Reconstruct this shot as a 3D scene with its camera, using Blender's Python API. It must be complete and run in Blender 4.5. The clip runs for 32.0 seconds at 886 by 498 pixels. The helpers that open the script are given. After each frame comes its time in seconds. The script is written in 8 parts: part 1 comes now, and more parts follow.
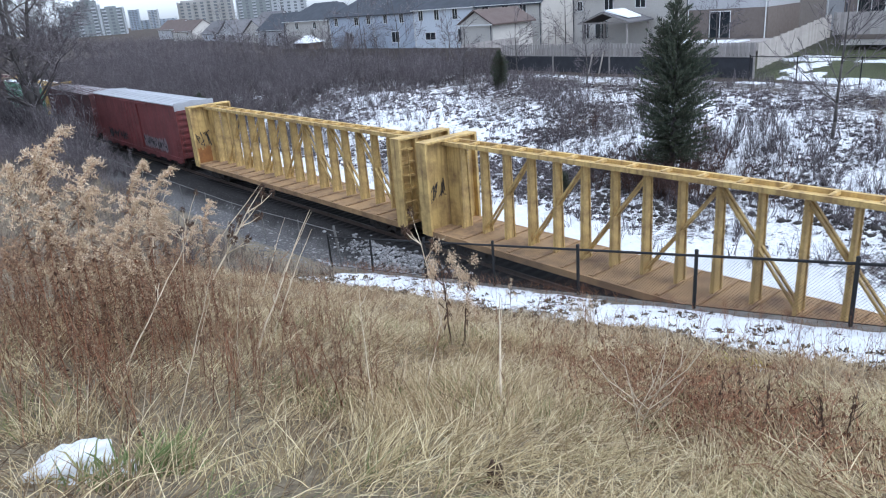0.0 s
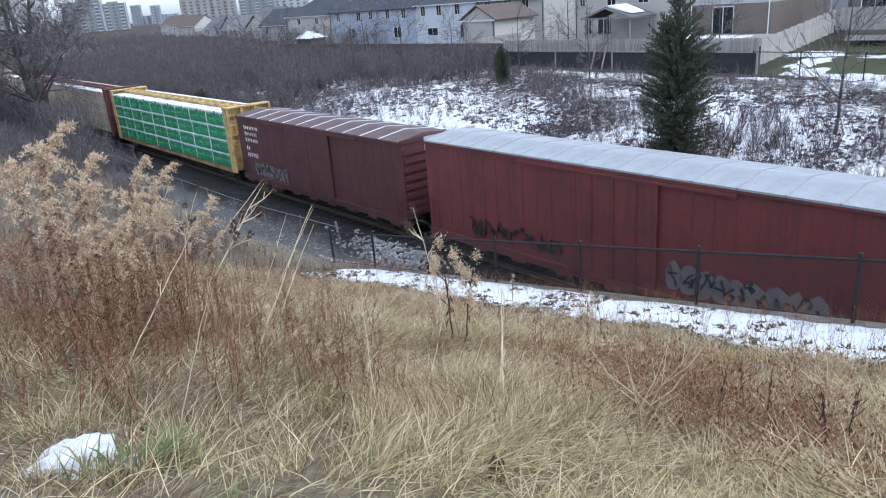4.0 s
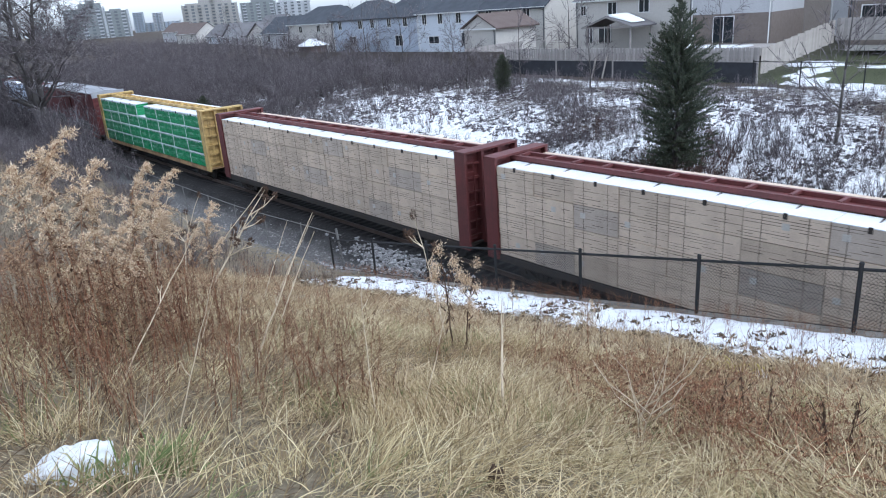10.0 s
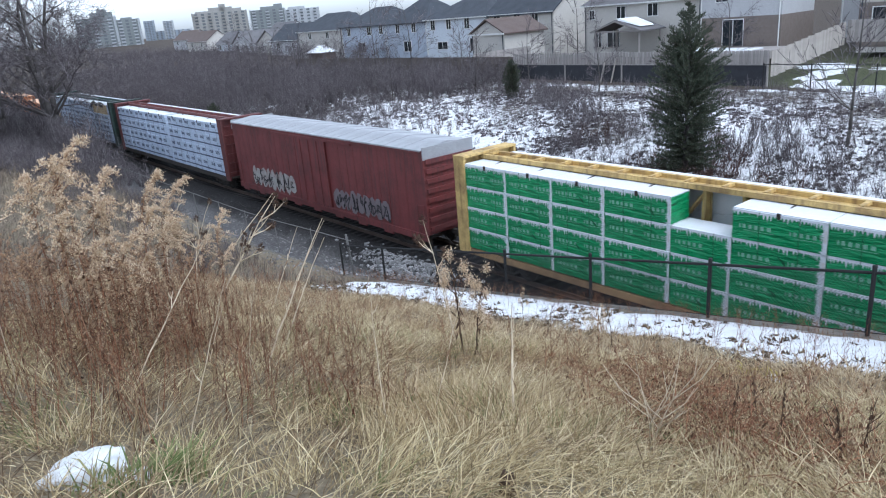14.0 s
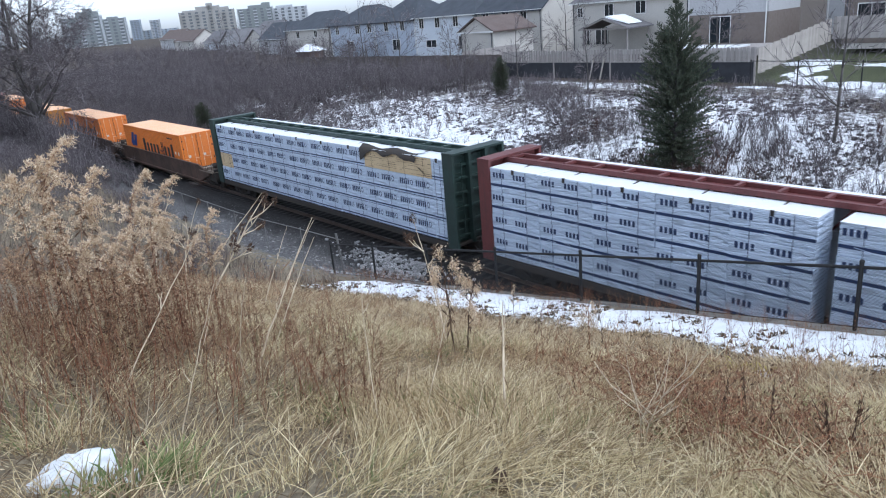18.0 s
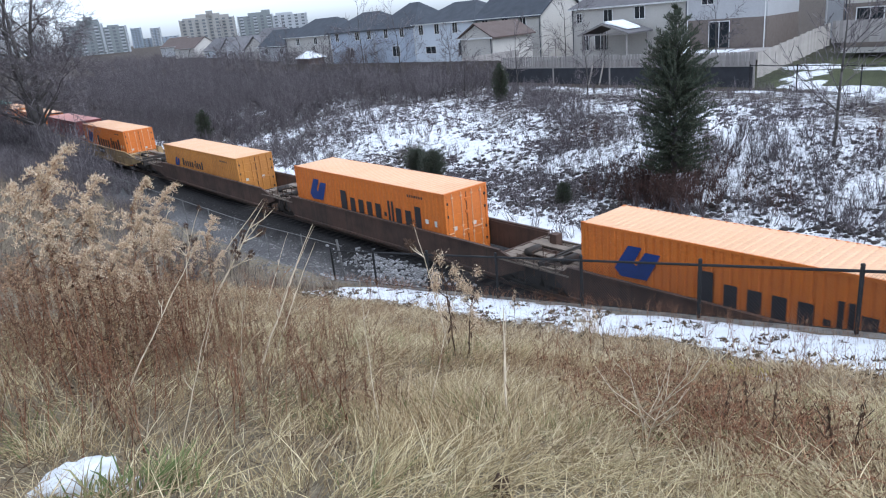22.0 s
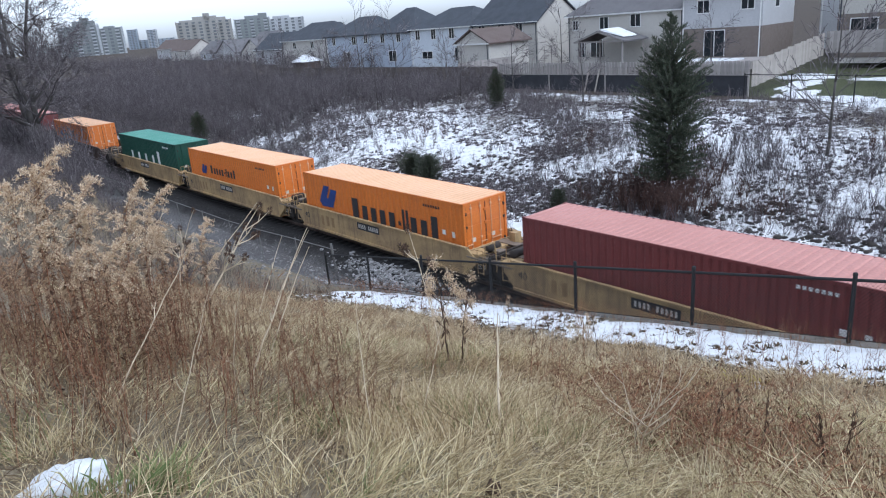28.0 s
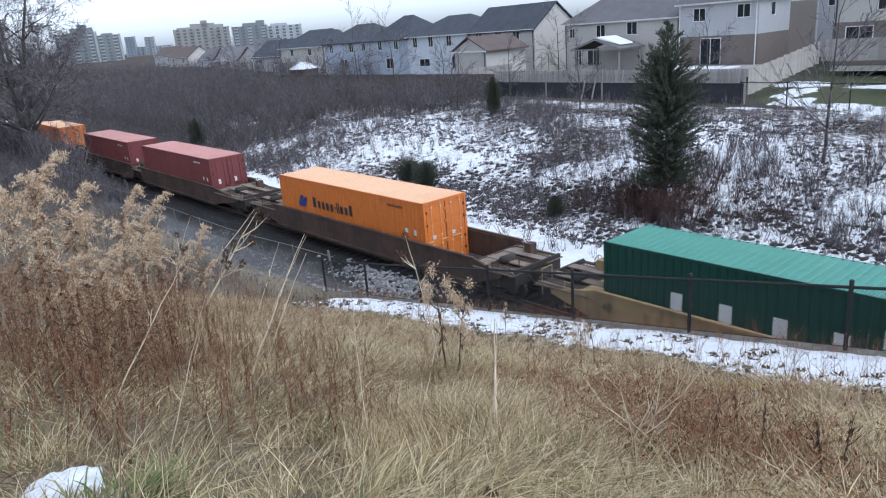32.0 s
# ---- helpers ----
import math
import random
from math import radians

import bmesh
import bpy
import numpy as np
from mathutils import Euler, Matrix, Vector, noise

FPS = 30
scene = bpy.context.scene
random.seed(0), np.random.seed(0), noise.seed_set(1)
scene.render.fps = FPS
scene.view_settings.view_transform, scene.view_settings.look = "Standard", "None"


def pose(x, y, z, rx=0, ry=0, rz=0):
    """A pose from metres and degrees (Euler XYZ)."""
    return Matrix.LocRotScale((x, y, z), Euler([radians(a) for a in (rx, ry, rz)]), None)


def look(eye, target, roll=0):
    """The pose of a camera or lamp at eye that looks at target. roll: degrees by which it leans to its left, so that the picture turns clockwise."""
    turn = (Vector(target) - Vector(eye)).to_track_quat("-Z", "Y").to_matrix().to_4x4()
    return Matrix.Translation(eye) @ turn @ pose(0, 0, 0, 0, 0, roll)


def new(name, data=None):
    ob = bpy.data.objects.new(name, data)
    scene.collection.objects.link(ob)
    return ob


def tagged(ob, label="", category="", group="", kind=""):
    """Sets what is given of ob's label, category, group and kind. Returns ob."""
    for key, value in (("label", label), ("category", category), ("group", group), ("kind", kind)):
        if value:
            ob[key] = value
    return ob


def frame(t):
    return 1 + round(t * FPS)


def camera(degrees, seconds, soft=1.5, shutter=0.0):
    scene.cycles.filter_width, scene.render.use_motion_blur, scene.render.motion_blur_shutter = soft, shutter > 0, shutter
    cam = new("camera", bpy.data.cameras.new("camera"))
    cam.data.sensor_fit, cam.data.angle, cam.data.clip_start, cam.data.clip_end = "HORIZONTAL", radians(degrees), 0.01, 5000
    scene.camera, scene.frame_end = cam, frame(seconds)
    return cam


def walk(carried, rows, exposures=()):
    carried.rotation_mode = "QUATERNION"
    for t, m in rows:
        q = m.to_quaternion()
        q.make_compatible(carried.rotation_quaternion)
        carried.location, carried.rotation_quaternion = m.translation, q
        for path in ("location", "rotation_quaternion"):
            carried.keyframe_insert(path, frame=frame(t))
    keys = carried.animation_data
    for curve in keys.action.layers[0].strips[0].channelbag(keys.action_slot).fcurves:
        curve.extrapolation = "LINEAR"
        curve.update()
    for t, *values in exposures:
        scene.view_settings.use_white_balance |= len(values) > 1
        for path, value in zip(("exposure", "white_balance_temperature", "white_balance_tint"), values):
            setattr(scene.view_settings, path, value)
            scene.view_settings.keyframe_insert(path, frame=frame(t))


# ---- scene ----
# The camera is held in the hand: it stands in one place and turns a little.
EYE = (0.0, 0.0, 9.754)
cam = camera(64.12, 32.0, soft=1.1, shutter=0.12)
TURNS = [
    (0, 70.670, 4.370, -1.589),
    (0.5, 70.616, 4.353, -1.572),
    (1, 70.558, 4.362, -1.532),
    (1.5, 70.553, 4.370, -1.487),
    (2, 70.555, 4.315, -1.452),
    (2.5, 70.516, 4.248, -1.426),
    (3, 70.446, 4.292, -1.405),
    (3.5, 70.386, 4.386, -1.395),
    (5.5, 70.308, 4.310, -1.473),
    (6, 70.377, 4.352, -1.509),
    (6.5, 70.514, 4.352, -1.562),
    (7, 70.658, 4.306, -1.581),
    (7.5, 70.768, 4.308, -1.558),
    (8, 70.839, 4.333, -1.507),
    (8.5, 70.899, 4.293, -1.458),
    (9, 70.933, 4.193, -1.448),
    (9.5, 70.932, 4.100, -1.424),
    (10, 70.974, 4.150, -1.309),
    (10.5, 71.116, 4.363, -1.123),
    (11, 71.312, 4.524, -0.952),
    (11.5, 71.424, 4.524, -0.853),
    (12, 71.407, 4.506, -0.807),
    (12.5, 71.365, 4.555, -0.766),
    (13, 71.387, 4.598, -0.719),
    (13.5, 71.432, 4.622, -0.679),
    (14, 71.438, 4.663, -0.661),
    (14.5, 71.429, 4.698, -0.656),
    (16.5, 71.318, 4.823, -1.143),
    (17, 71.291, 4.816, -1.276),
    (17.5, 71.252, 4.812, -1.448),
    (18, 71.225, 4.847, -1.547),
    (18.5, 71.249, 4.944, -1.547),
    (19, 71.321, 5.038, -1.501),
    (19.5, 71.395, 5.091, -1.472),
    (20, 71.438, 5.138, -1.455),
    (20.5, 71.483, 5.207, -1.444),
    (21, 71.583, 5.296, -1.463),
    (21.5, 71.680, 5.303, -1.523),
    (22, 71.690, 5.141, -1.590),
    (22.5, 71.622, 4.884, -1.651),
    (23, 71.555, 4.632, -1.716),
    (23.5, 71.553, 4.444, -1.794),
    (24, 71.573, 4.347, -1.870),
    (24.5, 71.578, 4.315, -1.912),
    (25, 71.611, 4.335, -1.920),
    (25.5, 71.654, 4.363, -1.917),
    (27.5, 72.006, 4.410, -1.867),
    (28, 72.068, 4.447, -1.841),
    (28.5, 72.182, 4.466, -1.852),
    (29, 72.252, 4.434, -1.932),
    (29.5, 72.265, 4.396, -2.003),
    (30, 72.320, 4.373, -2.037),
    (30.5, 72.424, 4.333, -2.079),
    (31, 72.504, 4.298, -2.115),
    (31.5, 72.567, 4.318, -2.092),
    (32, 72.616, 4.350, -2.046),
]
walk(cam, [(t, pose(*EYE, rx, ry, rz)) for t, rx, ry, rz in TURNS], exposures=[(0, 1.07, 5700, 9), (9, 1.07, 5700, 8.5), (14, 1.0, 5760, 8), (20, 0.98, 5750, 9), (32, 0.84, 5750, 9)])

# ---- light ----
world = bpy.data.worlds.new("overcast_sky")
scene.world = world
world.use_nodes = True
wn, wl = world.node_tree.nodes, world.node_tree.links
wn.clear()
sky = wn.new("ShaderNodeTexSky")
sky.sky_type, sky.sun_disc = "NISHITA", False
SUN_ELEVATION, SUN_BEARING = 60.0, 135.0
sky.sun_elevation, sky.sun_rotation = radians(SUN_ELEVATION), radians(SUN_BEARING)
sky.air_density, sky.dust_density = 1.0, 1.5
pale = wn.new("ShaderNodeHueSaturation")
pale.inputs["Saturation"].default_value = 0.18
back = wn.new("ShaderNodeBackground")
back.inputs["Strength"].default_value = 0.15
wout = wn.new("ShaderNodeOutputWorld")
wl.new(sky.outputs[0], pale.inputs["Color"])
cool = wn.new("ShaderNodeMix")
cool.data_type, cool.blend_type = "RGBA", "MULTIPLY"
cool.inputs[0].default_value = 1.0
cool.inputs[7].default_value = (0.93, 0.98, 1.06, 1)
wl.new(pale.outputs[0], cool.inputs[6])
wl.new(cool.outputs[2], back.inputs["Color"])
wl.new(back.outputs[0], wout.inputs["Surface"])
sun_data = bpy.data.lights.new("sun", "SUN")
sun_data.energy, sun_data.angle, sun_data.color = 0.7, radians(45), (1.0, 0.98, 0.95)
sun = new("sun", sun_data)
# a veiled sun stands high behind the camera
se, sb = radians(SUN_ELEVATION), radians(SUN_BEARING)
sun.matrix_world = look((0, 0, 60), (-60 * math.sin(sb), -60 * math.cos(sb), 60 - 60 * math.tan(se)))

# ---- the plan: distance s along the track (trains come from low s), L metres to its near side ----
HEADING, BEND, TRACK_X, TRACK_Y, GRADE = -0.87963, 0.000164074, -0.8398, 31.2708, -0.0037767


def track_at(s):
    th = HEADING + BEND * s
    return (TRACK_X + (math.sin(th) - math.sin(HEADING)) / BEND, TRACK_Y - (math.cos(th) - math.cos(HEADING)) / BEND, GRADE * (max(-150, min(40, s)) + 100), th)


def spot(s, L, z=0.0):
    """The place at s along the track, L beside it, z over the rail's level at s = -100."""
    x, y, _, th = track_at(s)
    return Vector((x + L * math.sin(th), y - L * math.cos(th), z))


def plan(x, y):
    """s and L of a place in the world."""
    s = 0.0
    for _ in range(4):
        px, py, _, th = track_at(s)
        s += (x - px) * math.cos(th) + (y - py) * math.sin(th)
    px, py, _, th = track_at(s)
    return s, (x - px) * math.sin(th) - (y - py) * math.cos(th)


def ease(a, b, v):
    v = max(0.0, min(1.0, (v - a) / (b - a)))
    return v * v * (3 - 2 * v)


def curb_z(s):
    """The height of the black fence's foot, which climbs towards the bridge."""
    if s < 3:
        return 0.93 - 0.35 * ease(3, -6, s)
    return 0.93 + 0.172 * (min(s, 34) - 3)


FAR_PROFILE = [(0, -0.19), (1.9, -0.2), (3.3, -0.85), (5, -0.95), (9, -0.75), (13, 0.0), (17, 1.05), (22, 2.05), (27, 2.35), (34, 2.5), (40, 2.7), (60, 3.0), (200, 4.0), (6000, 6.0)]


def ground_z(s, L, rough=True):
    rail = GRADE * (max(-150, min(40, s)) + 100)
    if L <= 0:
        d = -L
        for (a, za), (b, zb) in zip(FAR_PROFILE, FAR_PROFILE[1:]):
            if d <= b:
                z = za + (zb - za) * (d - a) / (b - a)
                break
        z += rail
        if rough and d > 7:
            w = min(1, (d - 7) / 6) * (1 - 0.8 * ease(28, 36, d))
            z += w * (0.5 * noise.noise((s * 0.06, d * 0.09, 3.1)) + 0.16 * noise.noise((s * 0.35, d * 0.35, 7.7)))
        return z
    foot = curb_z(s)
    if L < 3.3:
        return rail + (-0.19 - 0.5 * ease(1.9, 3.3, L))
    if L < 7.0:
        # steep behind the wall at high s, a gentle stony verge where the fence begins
        f = max(0.0, (L - 4.2) / 2.8)
        steep = ease(7, 13, s)
        low = -0.69 + 0.6 * (1 - steep) * ease(3.0, 4.4, L)
        return rail + low + (foot - rail - 0.05 - low) * (f * (1 - steep) + f ** 3 * steep)
    z = foot - 0.04 * ease(2, 5, s) + 0.22 * min(L - 7.0, 2.2)
    if L > 9.2:
        z += 0.333 * (min(L, 21.0) - 9.2)
    if rough and L > 7.4:
        z += min(1, (L - 7.4)) * (0.1 * (1 - ease(10, 12, L)) * noise.noise((s * 4.5, L * 4.5, 8.3)) + 0.11 * noise.noise((s * 0.7, L * 0.7, 1.3)) + 0.05 * noise.noise((s * 2.3, L * 2.3, 4.3)))
    return z


# ---- materials ----
def nodes_of(name):
    m = bpy.data.materials.new(name)
    m.use_nodes = True
    n, l = m.node_tree.nodes, m.node_tree.links
    return m, n, l, n["Principled BSDF"]


def ramp_node(n, l, source, stops):
    r = n.new("ShaderNodeValToRGB")
    e = r.color_ramp.elements
    while len(e) < len(stops):
        e.new(0.5)
    for el, (p, c) in zip(e, stops):
        el.position = p
        el.color = (c[0], c[1], c[2], 1) if not isinstance(c, (int, float)) else (c, c, c, 1)
    l.new(source, r.inputs[0])
    return r


def noise_node(n, l, coord, scale, detail=5, rough=0.6, stretch=None):
    t = n.new("ShaderNodeTexNoise")
    t.inputs["Scale"].default_value, t.inputs["Detail"].default_value, t.inputs["Roughness"].default_value = scale, detail, rough
    if stretch:
        mp = n.new("ShaderNodeMapping")
        mp.inputs["Scale"].default_value = stretch
        l.new(coord, mp.inputs[0])
        coord = mp.outputs[0]
    l.new(coord, t.inputs["Vector"])
    return t


def mix_node(n, l, fac, a, b, kind="MIX"):
    m = n.new("ShaderNodeMix")
    m.data_type, m.blend_type = "RGBA", kind
    for sock, v in ((m.inputs[0], fac), (m.inputs[6], a), (m.inputs[7], b)):
        if isinstance(v, (int, float)):
            sock.default_value = v
        elif isinstance(v, tuple):
            sock.default_value = (*v, 1)
        else:
            l.new(v, sock)
    return m.outputs[2]


def bump_on(n, l, b, height, strength=0.3, distance=0.02):
    u = n.new("ShaderNodeBump")
    u.inputs["Strength"].default_value, u.inputs["Distance"].default_value = strength, distance
    l.new(height, u.inputs["Height"])
    l.new(u.outputs[0], b.inputs["Normal"])


def worn(name, base, dirt=None, rough=0.6, metal=0.0, amount=0.5, scale=1.2, streaks=0.0, island=0.0, bump=0.15, thing=0.0):
    """Paint, timber, stone or metal with grime in large stains and fine grain; streaks run down."""
    m, n, l, b = nodes_of(name)
    dirt = dirt or tuple(c * 0.45 for c in base)
    tc = n.new("ShaderNodeTexCoord").outputs["Object"]
    big = noise_node(n, l, tc, scale, 6, 0.65)
    stain = ramp_node(n, l, big.outputs[0], [(0.42, 0.0), (0.72, 1.0)])
    fac = n.new("ShaderNodeMath")
    fac.operation = "MULTIPLY"
    fac.inputs[1].default_value = amount
    l.new(stain.outputs[0], fac.inputs[0])
    col = mix_node(n, l, fac.outputs[0], base, dirt)
    if streaks:
        st = noise_node(n, l, tc, 3.0, 4, 0.6, (2.2, 2.2, 0.12))
        sr = ramp_node(n, l, st.outputs[0], [(0.5, 0.0), (0.75, streaks)])
        col = mix_node(n, l, sr.outputs[0], col, dirt)
    fine = noise_node(n, l, tc, scale * 22, 4, 0.7)
    fr = ramp_node(n, l, fine.outputs[0], [(0.25, 0.78), (0.75, 1.12)])
    col = mix_node(n, l, 1.0, col, fr.outputs[0], "MULTIPLY")
    for amt, node, out in ((island, "ShaderNodeNewGeometry", "Random Per Island"), (thing, "ShaderNodeObjectInfo", "Random")):
        if amt:
            g = n.new(node)
            ir = ramp_node(n, l, g.outputs[out], [(0.0, 1 - amt), (1.0, 1 + amt)])
            col = mix_node(n, l, 1.0, col, ir.outputs[0], "MULTIPLY")
    l.new(col, b.inputs["Base Color"])
    rr = ramp_node(n, l, big.outputs[0], [(0.3, max(0.05, rough - 0.1)), (0.8, min(1, rough + 0.15))])
    l.new(rr.outputs[0], b.inputs["Roughness"])
    b.inputs["Metallic"].default_value = metal
    if bump:
        bump_on(n, l, b, fine.outputs[0], bump, 0.01)
    return m


def blades(name, stops, through_light=0.25, rough=0.8, warm=True):
    """Dry grass, stalks and leaves: each piece takes its own shade."""
    m, n, l, b = nodes_of(name)
    g = n.new("ShaderNodeNewGeometry")
    r = ramp_node(n, l, g.outputs["Random Per Island"], stops)
    tc = n.new("ShaderNodeTexCoord").outputs["Object"]
    patch = noise_node(n, l, tc, 0.55, 4, 0.6)
    pr = ramp_node(n, l, patch.outputs[0], [(0.3, 0.75), (0.7, 1.15)] if not warm else [(0.32, (0.74, 0.64, 0.56)), (0.52, (1.0, 0.97, 0.93)), (0.7, (1.13, 1.14, 1.08))])
    col = mix_node(n, l, 1.0, r.outputs[0], pr.outputs[0], "MULTIPLY")
    l.new(col, b.inputs["Base Color"])
    b.inputs["Roughness"].default_value = rough
    b.inputs["Specular IOR Level"].default_value = 0.2
    if through_light:
        tr = n.new("ShaderNodeBsdfTranslucent")
        l.new(col, tr.inputs[0])
        mx = n.new("ShaderNodeMixShader")
        mx.inputs[0].default_value = through_light
        l.new(b.outputs[0], mx.inputs[1])
        l.new(tr.outputs[0], mx.inputs[2])
        l.new(mx.outputs[0], n["Material Output"].inputs["Surface"])
    return m


def ground_material():
    """Grass litter, snow in patches, ballast and bank, by the place across the track (the map holds s and L)."""
    m, n, l, b = nodes_of("ground_cover")
    uv = n.new("ShaderNodeUVMap")
    uv.uv_map = "plan"
    sep = n.new("ShaderNodeSeparateXYZ")
    l.new(uv.outputs[0], sep.inputs[0])
    tc = n.new("ShaderNodeTexCoord").outputs["Object"]
    wob = noise_node(n, l, tc, 0.5, 4, 0.6)
    wide = n.new("ShaderNodeMath")
    wide.operation = "MULTIPLY_ADD"
    wide.inputs[1].default_value, wide.inputs[2].default_value = 2.0, -1.0
    l.new(wob.outputs[0], wide.inputs[0])
    across = n.new("ShaderNodeMath")
    l.new(sep.outputs[1], across.inputs[0])
    l.new(wide.outputs[0], across.inputs[1])

    def band(stops):
        mr = n.new("ShaderNodeMapRange")
        mr.inputs["From Min"].default_value, mr.inputs["From Max"].default_value = -70, 30
        l.new(across.outputs[0], mr.inputs["Value"])
        return ramp_node(n, l, mr.outputs[0], [((p + 70) / 100, c) for p, c in stops])

    fine = noise_node(n, l, tc, 11, 6, 0.8)
    mid = noise_node(n, l, tc, 2.6, 7, 0.75)
    large = noise_node(n, l, tc, 0.16, 5, 0.6)
    litter = ramp_node(n, l, fine.outputs[0], [(0.3, (0.06, 0.048, 0.033)), (0.5, (0.19, 0.155, 0.105)), (0.72, (0.34, 0.29, 0.2))])
    brown = ramp_node(n, l, fine.outputs[0], [(0.3, (0.022, 0.018, 0.015)), (0.6, (0.085, 0.066, 0.052)), (0.8, (0.15, 0.12, 0.09))])
    stone = ramp_node(n, l, fine.outputs[0], [(0.3, (0.01, 0.01, 0.01)), (0.58, (0.024, 0.022, 0.022)), (0.8, (0.075, 0.072, 0.07))])
    lawn = ramp_node(n, l, fine.outputs[0], [(0.3, (0.04, 0.045, 0.025)), (0.7, (0.1, 0.11, 0.055))])
    gravel = ramp_node(n, l, fine.outputs[0], [(0.3, (0.03, 0.029, 0.029)), (0.55, (0.11, 0.107, 0.107)), (0.78, (0.26, 0.255, 0.26))])
    near = band([(-70, 0), (6.6, 0), (7.4, 1), (30, 1)])
    verge = band([(-70, 0), (2.4, 0), (3.4, 1), (7.4, 1), (8.0, 0), (30, 0)])
    bank = band([(-70, 1), (-5.2, 1), (-4.0, 0), (30, 0)])
    far = band([(-70, 1), (-37, 1), (-35, 0), (30, 0)])
    col = mix_node(n, l, verge.outputs[0], stone.outputs[0], gravel.outputs[0])
    col = mix_node(n, l, near.outputs[0], col, litter.outputs[0])
    col = mix_node(n, l, bank.outputs[0], col, brown.outputs[0])
    lawn_s = n.new("ShaderNodeMapRange")
    lawn_s.inputs["From Min"].default_value, lawn_s.inputs["From Max"].default_value = -12, -2
    l.new(sep.outputs[0], lawn_s.inputs["Value"])
    green = n.new("ShaderNodeMath")
    green.operation = "MULTIPLY"
    l.new(far.outputs[0], green.inputs[0])
    l.new(lawn_s.outputs[0], green.inputs[1])
    col = mix_node(n, l, green.outputs[0], col, lawn.outputs[0])
    # snow: how likely it lies, against noise at three sizes
    likely = band([(-70, 0.3), (-50, 0.3), (-36, 0.32), (-34, 0.52), (-30, 0.49), (-23, 0.53), (-17, 0.56), (-12, 0.53), (-9, 0.55), (-5.0, 0.66), (-3.8, 0.12), (6.9, 0.12), (7.35, 0.56), (8.0, 0.63), (9.2, 0.6), (10.4, 0.47), (11.8, 0.2), (12.6, 0.0), (30, 0.0)])
    along = n.new("ShaderNodeMapRange")
    along.inputs["From Min"].default_value, along.inputs["From Max"].default_value = 3.5, 6.5
    along.inputs["To Min"].default_value, along.inputs["To Max"].default_value = 1.0, 0.0
    l.new(sep.outputs[0], along.inputs["Value"])
    bare = n.new("ShaderNodeMath")
    bare.operation = "MULTIPLY"
    l.new(along.outputs[0], bare.inputs[0])
    l.new(near.outputs[0], bare.inputs[1])
    less = n.new("ShaderNodeMath")
    less.operation = "SUBTRACT"
    l.new(likely.outputs[0], less.inputs[0])
    l.new(bare.outputs[0], less.inputs[1])
    # less snow lies in the brush farther along the cutting
    hedge = n.new("ShaderNodeMapRange")
    hedge.inputs["From Min"].default_value, hedge.inputs["From Max"].default_value = -80, -22
    hedge.inputs["To Min"].default_value, hedge.inputs["To Max"].default_value = 0.13, 0.0
    l.new(sep.outputs[0], hedge.inputs["Value"])
    thin = n.new("ShaderNodeMath")
    thin.operation = "SUBTRACT"
    l.new(less.outputs[0], thin.inputs[0])
    l.new(hedge.outputs[0], thin.inputs[1])
    a1 = mix_node(n, l, 0.5, mid.outputs[0], fine.outputs[0])
    a2 = mix_node(n, l, 0.3, a1, large.outputs[0])
    sm = n.new("ShaderNodeMath")
    sm.operation = "ADD"
    l.new(thin.outputs[0], sm.inputs[0])
    l.new(a2, sm.inputs[1])
    mr2 = n.new("ShaderNodeMapRange")
    mr2.inputs["From Min"].default_value, mr2.inputs["From Max"].default_value = 0.985, 1.045
    l.new(sm.outputs[0], mr2.inputs["Value"])
    white = ramp_node(n, l, mid.outputs[0], [(0.3, (0.62, 0.635, 0.66)), (0.7, (0.81, 0.82, 0.83))])
    col = mix_node(n, l, mr2.outputs[0], col, white.outputs[0])
    l.new(col, b.inputs["Base Color"])
    b.inputs["Roughness"].default_value = 0.9
    b.inputs["Specular IOR Level"].default_value = 0.2
    bump_on(n, l, b, a1, 0.6, 0.12)
    return m


M_GROUND = ground_material()
M_STEEL = worn("rail_steel", (0.16, 0.12, 0.1), (0.07, 0.045, 0.03), 0.5, 0.6)
M_DARK = worn("grimy_running_gear", (0.035, 0.03, 0.027), (0.07, 0.05, 0.035), 0.85, 0.0, 0.6, 2.0)
M_TIE = worn("old_timber_tie", (0.03, 0.026, 0.024), None, 0.9)
M_STONE = worn("crushed_stone", (0.065, 0.062, 0.06), (0.02, 0.02, 0.02), 0.95, 0, 0.5, 3, island=0.5)
M_YELLOW = worn("weathered_yellow_paint", (0.6, 0.42, 0.155), (0.17, 0.1, 0.05), 0.75, 0, 0.85, 1.3, 0.85, thing=0.06)
M_DECK = worn("rusty_worn_deck", (0.4, 0.25, 0.12), (0.1, 0.06, 0.042), 0.85, 0, 0.9, 0.8, thing=0.12)
M_OXIDE = worn("oxide_red_paint", (0.13, 0.032, 0.03), (0.06, 0.03, 0.028), 0.6, 0, 0.5, 0.9, 0.4)
M_BOXRED = worn("faded_red_boxcar_paint", (0.17, 0.036, 0.035), (0.07, 0.03, 0.03), 0.65, 0, 0.7, 0.7, 0.7)
M_MAROON = worn("maroon_boxcar_paint", (0.1, 0.03, 0.031), (0.045, 0.025, 0.025), 0.65, 0, 0.6, 0.7, 0.65)
M_GREENCAR = worn("dark_green_car_paint", (0.022, 0.045, 0.038), (0.02, 0.022, 0.02), 0.6, 0, 0.5, 0.9, 0.4)
